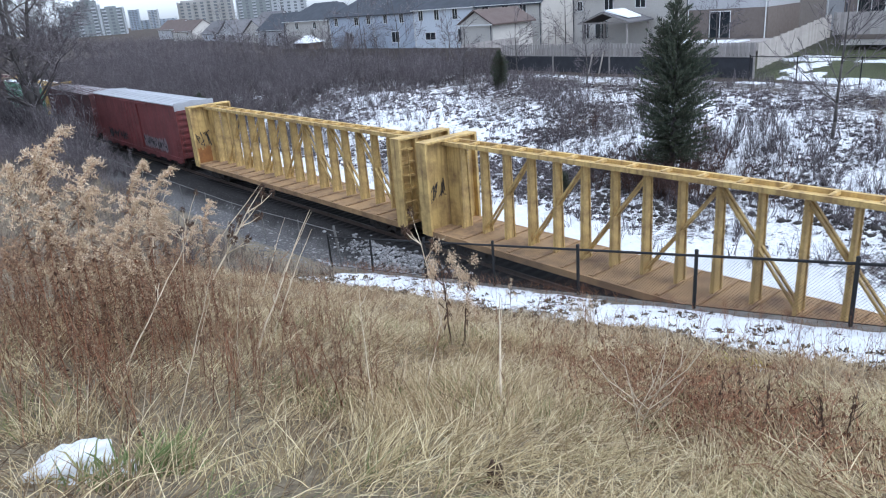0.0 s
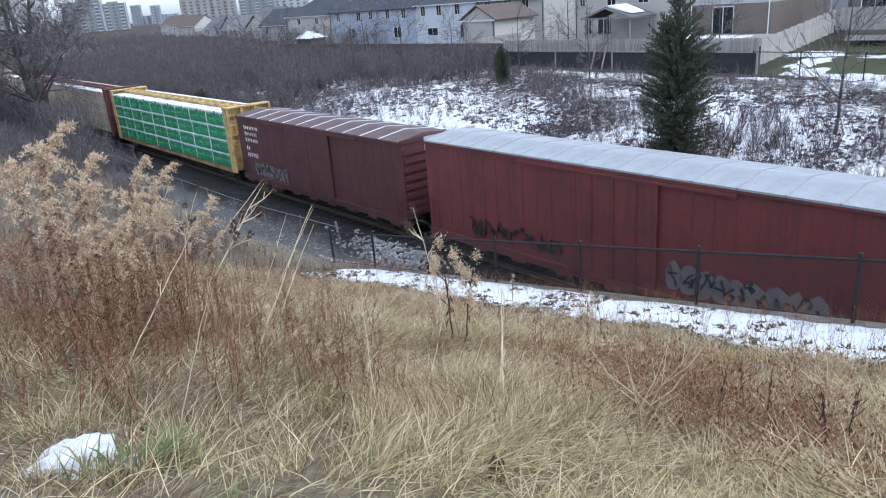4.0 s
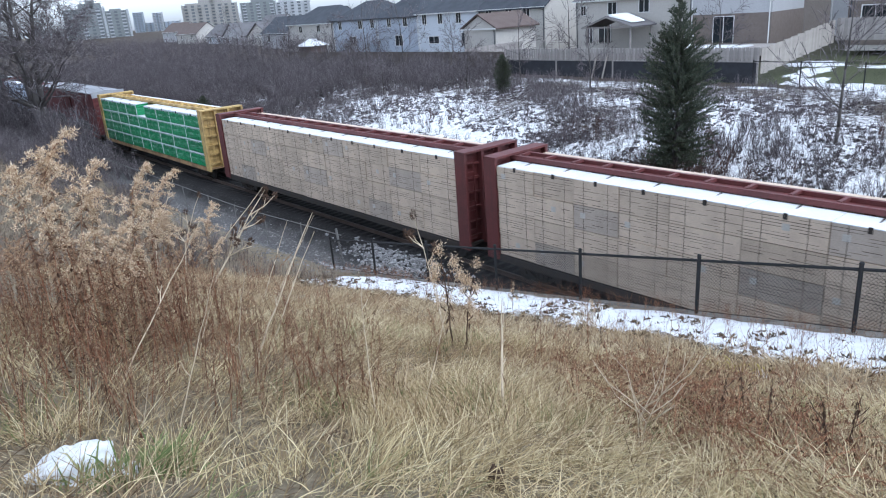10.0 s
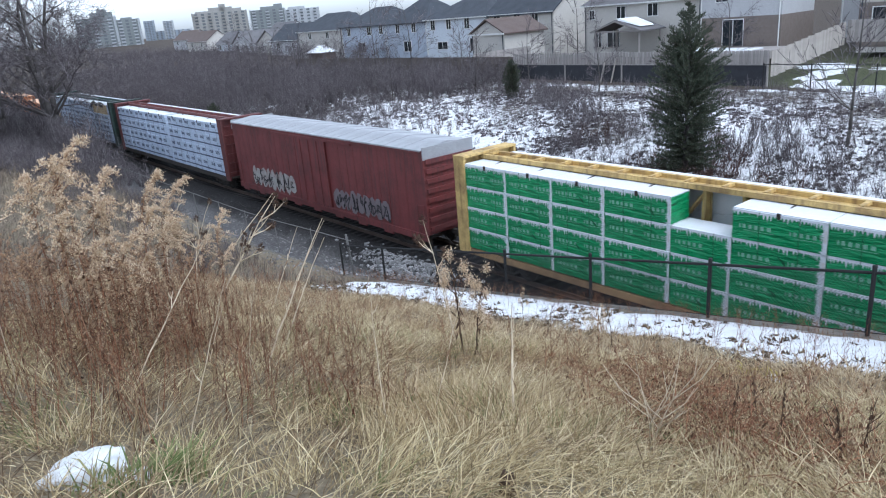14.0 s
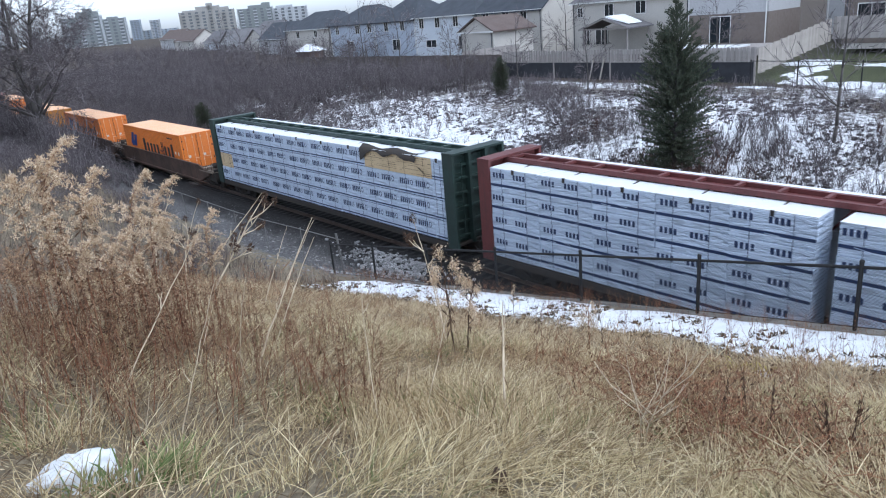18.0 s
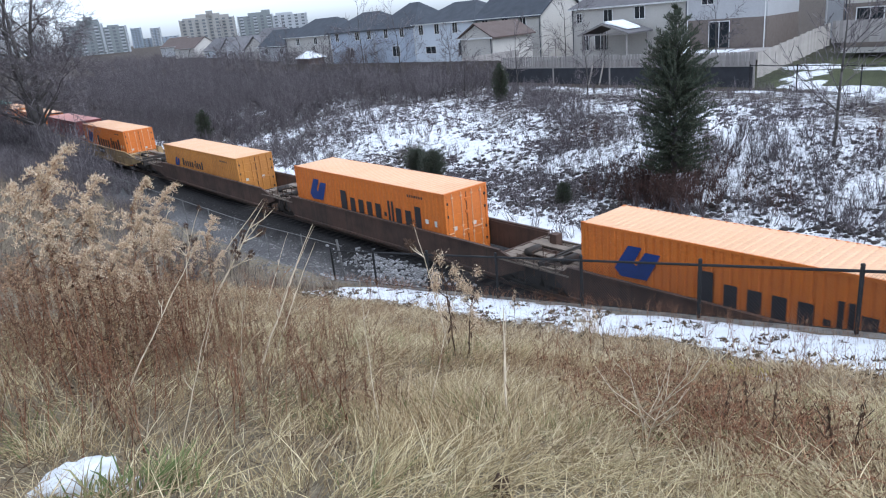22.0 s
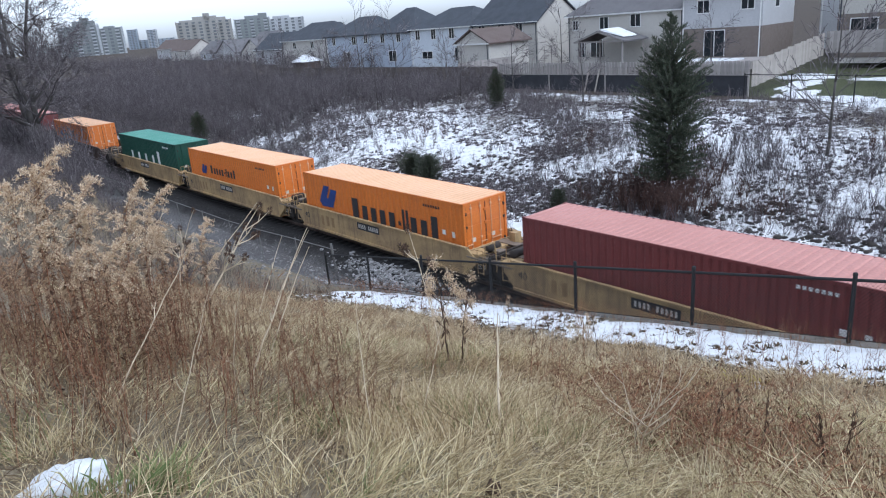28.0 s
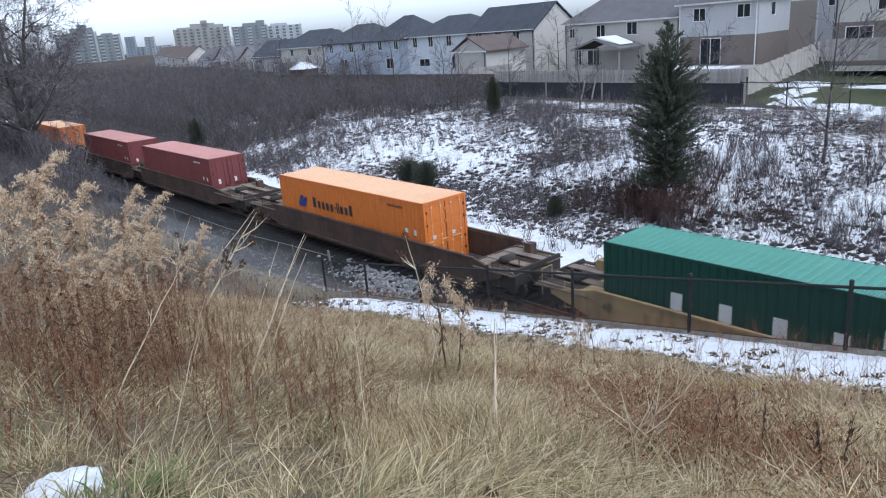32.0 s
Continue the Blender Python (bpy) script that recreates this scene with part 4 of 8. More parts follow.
        bm = bmesh.new()
        box(bm, L2 - 0.034, L2 - 0.026, y0 + 0.005, y0 + 0.03, 0.14, height - 0.12)
        part("door_gasket", bm, M_SPRAY_A, door)
    bm = bmesh.new()
    box(bm, L2 - 0.1, L2, -W2 + 0.1, W2 - 0.1, height - 0.12, height)
    part("door_header", bm, side, box_)
    bm = bmesh.new()
    box(bm, L2 - 0.1, L2, -W2 + 0.1, W2 - 0.1, 0, 0.13)
    part("door_sill", bm, side, box_)
    face = -W2
    if emblem in ("large", "small"):
        k, x, z = (1.25, -4.75, 1.3) if emblem == "large" else (0.7, -4.3, 1.4)
        if height < 2.7:
            z -= 0.2
        # a broad leaning blade, slit from its top edge
        bm = bmesh.new()
        bm.faces.new([bm.verts.new((x + a * k, face - 0.006, z + b * k)) for a, b in ((0.0, 0.2), (0.42, 0.88), (0.82, 0.88), (0.58, 0.42), (0.66, 0.36), (0.92, 0.78), (1.36, 0.78), (0.98, 0.04), (0.2, 0.0))])
        part("emblem", bm, M_BLUE, box_, "blue slanted emblem")
        wd = [0.5, 0.42, 0.42, 0.42, 0.42, 0.2, 0.16, 0.16, 0.42, 0.42, 0.42]
        rs = [1.0, 0.72, 0.72, 0.72, 0.72, 0.2, 1.0, 1.0, 0.72, 0.72, 1.0]
        plain_word(box_, x + (2.3 if emblem == "large" else 2.05) * k, z + (-0.14 if emblem == "large" else 0.12), face, [w * k * 1.25 for w in wd], [r * 0.76 * k for r in rs], M_SPRAY_A)
    elif emblem == "spaced":
        x = -3.7
        for w in (0.62, 0.62, 0.62, 0.62):
            plain_word(box_, x, 0.98, face, [w], [0.75], M_WHITE)
            x += 1.55
        bm = bmesh.new()
        box(bm, 2.15, 2.6, face - 0.004, face, 0.9, 2.1)
        part("notice_board", bm, M_WHITE, box_, "white panel of small unreadable notices")
    if side is M_REDBOX or side is M_ORANGE:
        bm = bmesh.new()
        box(bm, 4.75, 4.95, face - 0.005, face, height * 0.5, height * 0.5 + 0.2)
        box(bm, 5.35, 5.52, face - 0.005, face, height * 0.5 - 0.05, height * 0.5 + 0.2)
        part("notice", bm, M_WHITE, box_, "small pale notices with no readable writing")
    bm = bmesh.new()
    for i in range(7):
        box(bm, 3.6 + i * 0.16, 3.7 + i * 0.16, face - 0.003, face, height - 0.42, height - 0.31)
    part("lettering", bm, M_WHITE if side not in (M_ORANGE, M_ORANGE_PALE) else M_SPRAY_A, box_)
    return box_


def plain_word(parent, x, z, y, widths, heights, material):
    """A word as plain block shapes, one for each letter."""
    bm = bmesh.new()
    for i, (w, h) in enumerate(zip(widths, heights)):
        low = z + (0.17 if h < 0.25 else 0)
        block(bm, x, w, y - 0.003, low, max(h, 0.08))
        x += w * 1.06
    return part("lettering", bm, material, parent, "company name as plain block shapes")


def stencil(parent, body, size, m, material, label):
    """Short painted writing as a flat mesh."""
    cu = bpy.data.curves.new("stencil", "FONT")
    cu.body, cu.size, cu.extrude = body, size, 0.002
    tmp = bpy.data.objects.new("stencil", cu)
    scene.collection.objects.link(tmp)
    bpy.context.view_layer.update()
    me = bpy.data.meshes.new_from_object(tmp.evaluated_get(bpy.context.evaluated_depsgraph_get()))
    bpy.data.objects.remove(tmp)
    me.materials.clear()
    me.materials.append(material)
    return share("number", me, parent, m, label)


def platform_gear(car, a, b, e, paint):
    """What stands on and hangs under an end platform, from the well at a to the car's end at b."""
    x0, x1 = sorted((a + e * 0.1, b - e * 0.05))
    for y in (-1.2, 1.2):
        part("draft_plate", box(bmesh.new(), x0, x1, y - 0.03, y + 0.03, 0.52, 1.12), M_DARK, car)
        part("step_rail", box(bmesh.new(), x0, x1, y * 1.12 - 0.03, y * 1.12 + 0.03, 1.19, 1.27), M_GRATE, car)
    for y in (-0.48, 0.48):
        part("walkway", box(bmesh.new(), x0, x1, y - 0.19, y + 0.19, 1.3, 1.35), M_GRATE, car, "worn steel walkway")
    part("end_plate", box(bmesh.new(), *sorted((b, b - e * 0.09)), -1.3, 1.3, 0.72, 1.36), M_DARK, car)
    mid = (a + b) / 2
    bm = bmesh.new()
    beam(bm, (mid, -0.85, 1.42), (mid, -0.2, 1.42), 0.34, None, 12)
    part("air_reservoir", bm, M_DARK, car, "", True)
    part("brake_housing", box(bmesh.new(), mid - 0.16, mid + 0.16, 0.62, 0.98, 1.2, 1.72), paint, car)
    bm = bmesh.new()
    n, m = 18, 5
    hoop = []
    for i in range(n):
        a = 2 * math.pi * i / n
        hoop.append([bm.verts.new((mid - 0.2 + 0.016 * math.sin(6.283 * j / m), 0.8 + (0.24 + 0.016 * math.cos(6.283 * j / m)) * math.cos(a), 1.6 + (0.24 + 0.016 * math.cos(6.283 * j / m)) * math.sin(a))) for j in range(m)])
    for i in range(n):
        for j in range(m):
            bm.faces.new((hoop[i][j], hoop[(i + 1) % n][j], hoop[(i + 1) % n][(j + 1) % m], hoop[i][(j + 1) % m]))
    wheel = part("brake_wheel", bm, M_STEEL, car)
    for dy, dz in ((0.23, 0), (0, 0.23), (-0.23, 0), (0, -0.23)):
        bm = bmesh.new()
        beam(bm, (mid - 0.2, 0.8, 1.6), (mid - 0.2, 0.8 + dy, 1.6 + dz), 0.025)
        part("spoke", bm, M_STEEL, wheel)
    for y, z in ((-1.05, 1.3), (0.1, 1.26), (1.0, 1.34)):
        bm = bmesh.new()
        beam(bm, (x0, y, z), (x1, y + 0.12, z), 0.055, None, 6)
        part("brake_pipe", bm, M_STEEL, car)
    bm = bmesh.new()
    for dx in (0.0, 0.32):
        beam(bm, (mid + dx, -1.4, 0.55), (mid + dx, -1.4, 1.55), 0.035, None, 6)
    for z in (0.6, 0.95, 1.3, 1.52):
        beam(bm, (mid, -1.4, z), (mid + 0.32, -1.4, z), 0.03, None, 6)
    part("step_ladder", bm, paint, car)
    bm = bmesh.new()
    box(bm, *sorted((b, b + e * 0.6)), -0.32, 0.32, 0.62, 1.08)
    beam(bm, (b, -0.6, 1.0), (b + e * 0.5, -0.52, 0.6), 0.06, None, 6)
    part("drawbar", bm, M_DARK, car)


def well_car(label, paint, front, rear, well_front, well_rear, number="", group="well cars"):
    """One unit of a well car: deep side walls, an open well, grated platforms over the trucks."""
    mid = (front + rear) / 2
    car = moves(thing("well_car", label, "rail car", group), mid)
    f, r, wf, wr = front - mid, rear - mid, well_front - mid, well_rear - mid
    for y in (-1.42, 1.42):
        sgn = -1 if y < 0 else 1
        bm = bmesh.new()
        # a tapered wall: deep along the well, rising to the platforms
        prof = [(r + 0.7, 0.95), (wr, 0.42), (wf, 0.42), (f - 0.7, 0.95), (f - 0.7, 1.12), (wf + 0.1, 1.46), (wr - 0.1, 1.46), (r + 0.7, 1.12)]
        for yy in (y, y - sgn * 0.11):
            ring = [bm.verts.new((a, yy, b)) for a, b in prof]
            bm.faces.new(ring if (yy == y) == (sgn < 0) else ring[::-1])
        bm.verts.ensure_lookup_table()
        k = len(prof)
        for i in range(k):
            j = (i + 1) % k
            bm.faces.new((bm.verts[i], bm.verts[j], bm.verts[k + j], bm.verts[k + i])[::1 if sgn > 0 else -1])
        bmesh.ops.recalc_face_normals(bm, faces=bm.faces)
        wall = part("side_wall", bm, paint, car)
        bm = bmesh.new()
        box(bm, wr - 0.1, wf + 0.1, y - 0.07, y + 0.07, 1.46, 1.53)
        part("wall_cap", bm, paint, wall)
        bm = bmesh.new()
        box(bm, wr, wf, y - 0.08, y + 0.08, 0.36, 0.46)
        part("wall_foot", bm, paint, wall)
    slab = finish(box(bmesh.new(), -0.3, 0.3, -1.3, 1.3, 0.22, 0.3), "floor_plate", M_DARK)
    for i in range(7):
        share("floor_plate", slab, car, pose(wr + (wf - wr) * (i + 0.5) / 7, 0, 0))
    for e, a, b in ((1, wf, f), (-1, wr, r)):
        bm = bmesh.new()
        box(bm, *sorted((a, a + e * 0.08)), -1.35, 1.35, 0.4, 1.35)
        part("well_end", bm, paint, car)
        bm = bmesh.new()
        x0, x1 = sorted((a + e * 0.08, b))
        box(bm, x0, x1, -0.45, 0.45, 0.75, 1.2)
        part("stub_sill", bm, M_WELLBROWN, car)
        # open grating of the platform
        for y in (-0.98, 0.98):
            bm = bmesh.new()
            k = max(4, int((x1 - x0) / 0.13))
            for i in range(k + 1):
                x = x0 + (x1 - x0) * i / k
                box(bm, x - 0.015, x + 0.015, y - 0.45, y + 0.45, 1.16, 1.2)
            for yy in (-0.45, -0.15, 0.15, 0.45):
                box(bm, x0, x1, y + yy - 0.02, y + yy + 0.02, 1.13, 1.19)
            part("grating", bm, M_GRATE, car)
        bm = bmesh.new()
        beam(bm, (b - e * 0.25, -1.35, 0.8), (b - e * 0.25, -1.35, 1.75), 0.04, None, 6)
        beam(bm, (b - e * 0.25, -1.35, 1.75), (b - e * 0.25, -0.8, 1.75), 0.04, None, 6)
        beam(bm, (b - e * 0.25, -0.8, 1.75), (b - e * 0.25, -0.8, 1.2), 0.04, None, 6)
        part("grab_rail", bm, paint, car)
        bm = bmesh.new()
        box(bm, *sorted((a + e * 0.1, a + e * 0.7)), -1.38, 1.38, 1.2, 1.32)
        part("cross_beam", bm, M_GRATE if paint is M_WELLBROWN else paint, car)
        platform_gear(car, a, b, e, paint)
    truck(car, f - 0.1 if f - wf < 1.6 else f - 1.3)
    if paint is M_WELLBROWN:
        truck(car, r + 0.1 if wr - r < 1.6 else r + 1.3)
    if number:
        stencil(car, number, 0.42, pose(wr + 0.25, -1.428, 0.86, 90), M_SPRAY_A, "black stencilled number")
        stencil(car, "125 T", 0.3, pose(wf + 0.25, -1.24, 0.68, 90), M_TAG, "pale stencilled load limit")
        at = wr + 0.4 * (wf - wr)
        board = part("number_board", box(bmesh.new(), at, at + 1.75, -1.428, -1.42, 0.98, 1.34), M_SPRAY_A, car, "black panel for the car's number")
        bm = bmesh.new()
        for i in range(10):
            if i != 4:
                block(bm, at + 0.1 + i * 0.16, 0.14, -1.43, 1.06, 0.2)
        part("lettering", bm, M_TAG, board, "pale plain marks")
        bars(car, wr + 1.8, 0.68, -1.428, [0.36, 0.36, 0.36], 0.5, M_FADED, 0.3)
    return car


# ---- the train, from its head to its tail ----
lead_car = centerbeam_car("empty yellow centre-beam lumber car with a worn deck", M_YELLOW, M_DECK, 24.4, 2.0)
second_car = centerbeam_car("empty yellow centre-beam lumber car with rust at its bulkheads", M_YELLOW, M_DECK, 0.6, -22.2)


def bulkhead_marks(car, x, seed, rust):
    """Sprayed marks and rust on the inner face of a rear bulkhead, which faces forward."""
    rnd = random.Random(seed)
    if rust:
        bm = bmesh.new()
        n = 14
        ring = [bm.verts.new((x + 0.004, -1.3 + 0.95 * (i / n), 1.0)) for i in range(n + 1)]
        top = [bm.verts.new((x + 0.004, -1.3 + 0.95 * (i / n), 1.95 + rnd.uniform(-0.12, 0.2))) for i in range(n + 1)]
        for i in range(n):
            bm.faces.new((ring[i], ring[i + 1], top[i + 1], top[i]))
        part("rust_patch", bm, M_RUST, car, "orange rust low on the bulkhead")
    bm = bmesh.new()
    y = -1.25
    while y < -0.35:
        pts = [(y + rnd.uniform(0, 0.3), 2.0 + rnd.uniform(0, 1.1)) for _ in range(6)]
        for p, q in zip(pts, pts[1:]):
            beam(bm, (x + 0.008, *p), (x + 0.008, *q), 0.006, rnd.uniform(0.03, 0.06))
        y += 0.24
    part("graffiti", bm, M_SPRAY_A, car, "black sprayed scrawl on the bulkhead")
    bm = bmesh.new()
    for i in range(16):
        z = 2.0 + i * 0.14
        box(bm, x, x + 0.006, 0.5, 1.1, z, z + 0.06)
    part("notice", bm, M_SPRAY_B, car, "faded stencilled notice with no readable writing")


bulkhead_marks(second_car, -11.4 + 0.24 + 0.008, 3, True)
bulkhead_marks(lead_car, -11.2 + 0.24 + 0.008, 4, False)
red_box = boxcar("faded red boxcar with a pale galvanised roof and graffiti", M_BOXRED, M_ZINC, -24.5, -43.1, 4.72, "plain")
scrawl(red_box, -7.0, -2.2, 1.1, 2.1, -1.44, 5, None)
scrawl(red_box, 1.9, 6.3, 1.1, 2.2, -1.44, 8, M_SPRAY_B)
maroon_box = boxcar("maroon boxcar with snow in its roof seams and graffiti", M_MAROON, M_ROOFMAROON, -44.8, -60.65, 4.45, "seamed")
for i, (n, k) in enumerate(((8, 1.0), (7, 1.0), (7, 1.0))):
    bars(maroon_box, -7.1, 3.72 - i * 0.36, -1.405, [0.14 + 0.03 * ((j * 7 + i) % 3) for j in range(n)], 0.2, M_WHITE, 0.3, "lettering", [1.1] + [0.9] * 8)
bars(maroon_box, -7.1, 2.5, -1.405, [0.17, 0.17], 0.24, M_WHITE)
bars(maroon_box, -7.1, 2.1, -1.405, [0.17] * 6, 0.24, M_WHITE)
scrawl(maroon_box, -6.4, -2.8, 1.05, 1.9, -1.41, 11, M_SPRAY_B)

centerbeam_car("yellow centre-beam car under a full load", M_YELLOW, M_DECK, -61.9, -84.35)
lumber_load("lumber packs in torn green wrap with white edges", "green", -73.12, 10.75, [2.0, 2.0, 2.0, 2.4, 2.4, 2.4, 2.5, 2.6, 2.6], 4)
centerbeam_car("oxide red centre-beam car under a full load", M_OXIDE, M_DARK, -86.0, -108.5)
lumber_load("grey-brown bare lumber packs with thin straps", "bare", -97.25, 10.75, [1.9, 1.9, 1.9, 1.9, 2.4, 2.4, 1.9, 1.9, 1.9, 2.4, 2.4], 4)
centerbeam_car("oxide red centre-beam car under a full load", M_OXIDE, M_DARK, -109.8, -132.3)
lumber_load("grey-brown bare lumber packs with thin straps", "bare", -121.05, 10.75, [1.9, 1.9, 1.9, 1.9, 2.4, 2.4, 1.9, 1.9, 1.9, 2.4, 2.4], 4)
centerbeam_car("yellow centre-beam car under a load with one pack missing", M_YELLOW, M_DECK, -134.9, -157.3)
lumber_load("lumber packs in green wrap, one top pack missing", "green", -146.1, 10.75, [2.2, 2.2, 2.2, 2.4, 1.9, 2.5, 2.6, 2.6, 2.6], 4, skip=((4, 3),))
graffiti_box = boxcar("red boxcar with a pale roof and bold graffiti", M_BOXRED, M_ZINC, -159.5, -178.3, 4.72, "plain")
scrawl(graffiti_box, -7.4, -2.6, 1.05, 2.3, -1.44, 21, M_SPRAY_PALE)
scrawl(graffiti_box, 1.8, 6.4, 1.05, 2.2, -1.44, 23, M_SPRAY_B)
centerbeam_car("oxide red centre-beam car under a full load", M_OXIDE, M_DARK, -180.0, -202.4)
lumber_load("lumber packs in white wrap with navy print", "rows", -191.2, 10.75, [2.4, 2.4, 2.4, 2.4, 2.4, 0.5, 2.4, 2.4, 2.4, 2.4], 4, skip=((5, 0), (5, 1), (5, 2), (5, 3)))
centerbeam_car("dark green centre-beam car under a full load", M_GREENCAR, M_DARK, -204.1, -226.7)
lumber_load("lumber packs in white wrap with navy print, torn open", "close", -215.4, 10.75, [1.6, 2.4, 2.4, 2.4, 2.4, 2.4, 2.4, 2.4, 2.4, 0.7], 4, bare=((7, 3), (8, 3), (0, 1)))


def torn_sheet(load, x0, x1):
    """The dark lining of a wrap that has torn loose and is thrown back over the top pack."""
    random.seed(12)
    n = 26
    bm = bmesh.new()
    rows = []
    for i in range(n + 1):
        f = i / n
        x = x0 + (x1 - x0) * f
        droop = 0.12 + 0.1 * math.sin(f * 17) + 0.45 * max(0, 1 - f * 9) + 0.25 * max(0, f * 8 - 7)
        lift = 0.07 + 0.05 * math.sin(f * 11 + 1)
        rows.append([bm.verts.new(p) for p in ((x, -0.75, 4.46 + lift), (x + 0.02, -1.2, 4.48 + lift * 1.3), (x, -1.44, 4.43), (x + 0.05 * math.sin(f * 23), -1.45, 4.43 - droop))])
    for p, q in zip(rows, rows[1:]):
        for i in range(3):
            f = bm.faces.new((p[i], q[i], q[i + 1], p[i + 1]))
            f.material_index = 1 if i == 0 else 0
    part("torn_sheet", bm, [M_DARK, M_WRAPPALE], load, "torn wrap thrown back, dark inside", True)
    bm = bmesh.new()
    v = [bm.verts.new(p) for p in ((x1 + 0.1, -1.45, 4.0), (x1 + 0.75, -1.47, 3.62), (x1 + 0.3, -1.5, 4.02))]
    bm.faces.new(v)
    part("torn_flap", bm, M_DARK, load, "dark hanging flap")


torn_sheet(MOVING[-1][0], 5.0, 9.1)

FLOOR = 0.3
WELLS = [
    # front, rear, well front, well rear
    (M_WELLBROWN, -227.9, -247.2, -230.1, -245.8),
    (M_WELLBROWN, -247.3, -266.4, -249.3, -265.0),
    (M_WELLBROWN, -266.5, -287.8, -268.7, -284.5),
    (M_WELLYELLOW, -289.2, -306.5, -293.0, -305.75),
    (M_WELLYELLOW, -306.6, -321.6, -307.6, -320.4),
    (M_WELLYELLOW, -321.7, -336.8, -323.0, -335.6),
    (M_WELLYELLOW, -336.9, -351.8, -338.2, -350.8),
    (M_WELLYELLOW, -351.9, -367.9, -352.8, -365.3),
    (M_WELLBROWN, -369.0, -390.0, -371.2, -386.9),
    (M_WELLBROWN, -391.0, -409.3, -394.9, -408.0),
    (M_WELLBROWN, -409.4, -426.2, -410.6, -423.6),
    (M_WELLBROWN, -427.5, -447.0, -429.6, -445.0),
]
for paint, f, r, wf, wr in WELLS:
    well_car("rusty brown container well car with grated platforms" if paint is M_WELLBROWN else "dusty yellow container well car, streaked with rust", paint, f, r, wf, wr, "40" if paint is M_WELLYELLOW else "")
HAPAG = "orange steel container with a blue emblem and dark lettering"
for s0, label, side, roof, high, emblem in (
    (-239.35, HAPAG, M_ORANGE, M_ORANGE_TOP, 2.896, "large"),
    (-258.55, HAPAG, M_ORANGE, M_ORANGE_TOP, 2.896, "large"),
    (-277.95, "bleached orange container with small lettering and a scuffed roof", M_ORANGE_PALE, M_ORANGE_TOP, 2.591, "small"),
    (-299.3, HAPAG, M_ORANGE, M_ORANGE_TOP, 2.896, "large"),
    (-313.95, "plain brick red container with a pale pink roof", M_REDBOX, M_REDTOP, 2.896, "plain"),
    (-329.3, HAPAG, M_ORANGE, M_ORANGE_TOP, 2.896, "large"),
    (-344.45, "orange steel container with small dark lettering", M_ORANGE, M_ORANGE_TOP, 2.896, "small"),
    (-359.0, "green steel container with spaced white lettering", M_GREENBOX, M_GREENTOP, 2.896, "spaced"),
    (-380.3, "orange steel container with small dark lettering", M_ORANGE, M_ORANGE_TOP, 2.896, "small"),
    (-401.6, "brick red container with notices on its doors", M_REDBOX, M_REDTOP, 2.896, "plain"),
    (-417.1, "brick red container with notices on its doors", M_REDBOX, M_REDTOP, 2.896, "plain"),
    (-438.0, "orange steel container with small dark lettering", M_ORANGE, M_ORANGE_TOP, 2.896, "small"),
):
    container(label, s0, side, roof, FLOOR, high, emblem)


# ---- plants ----
M_GRASS = blades("dry_straw_grass", [(0.0, (0.12, 0.088, 0.05)), (0.2, (0.29, 0.22, 0.12)), (0.55, (0.49, 0.4, 0.235)), (0.85, (0.72, 0.62, 0.4)), (1.0, (0.82, 0.74, 0.53))], 0.35)
M_BROWNGRASS = blades("matted_brown_grass", [(0.0, (0.11, 0.075, 0.047)), (0.3, (0.28, 0.205, 0.125)), (0.7, (0.46, 0.365, 0.235)), (1.0, (0.66, 0.56, 0.39))], 0.3)
M_BROWNLITTER = blades("rust_brown_litter", [(0.0, (0.06, 0.04, 0.026)), (0.4, (0.18, 0.12, 0.072)), (0.8, (0.34, 0.26, 0.165)), (1.0, (0.5, 0.42, 0.28))], 0.25)
M_GREENBLADE = blades("green_grass_blades", [(0.0, (0.1, 0.14, 0.05)), (0.6, (0.2, 0.23, 0.1)), (1.0, (0.36, 0.34, 0.18))], 0.3)
M_DULLGRASS = blades("dull_dead_growth", [(0.0, (0.09, 0.075, 0.065)), (0.6, (0.2, 0.165, 0.135)), (1.0, (0.34, 0.29, 0.23))], 0.2)
M_GOLDSTEM = blades("rusty_weed_stems", [(0.0, (0.1, 0.04, 0.025)), (0.5, (0.24, 0.1, 0.055)), (1.0, (0.4, 0.24, 0.15))], 0.05)
M_GOLDLEAF = blades("withered_weed_leaves", [(0.0, (0.075, 0.042, 0.028)), (0.5, (0.2, 0.125, 0.08)), (1.0, (0.38, 0.28, 0.19))])
M_FLUFF = blades("pale_seed_fluff", [(0.0, (0.48, 0.35, 0.23)), (0.6, (0.68, 0.55, 0.4)), (1.0, (0.88, 0.78, 0.61))], 0.35)
M_TANFLUFF = blades("tan_seed_fluff", [(0.0, (0.3, 0.18, 0.105)), (0.6, (0.47, 0.32, 0.2)), (1.0, (0.64, 0.5, 0.34))], 0.3)
M_PALESTALK = blades("bleached_stalks", [(0.0, (0.5, 0.42, 0.31)), (1.0, (0.72, 0.64, 0.5))], 0.05)
M_DARKSTALK = blades("dark_withered_stalks", [(0.0, (0.05, 0.032, 0.024)), (1.0, (0.13, 0.085, 0.06))], 0.05)
M_TWIG = blades("grey_brown_twigs", [(0.0, (0.062, 0.054, 0.058)), (0.6, (0.14, 0.121, 0.126)), (1.0, (0.28, 0.25, 0.258))], 0.0, 0.9, False)
M_BRAMBLE = blades("bramble_canes", [(0.0, (0.15, 0.065, 0.04)), (1.0, (0.4, 0.2, 0.115))], 0.0)
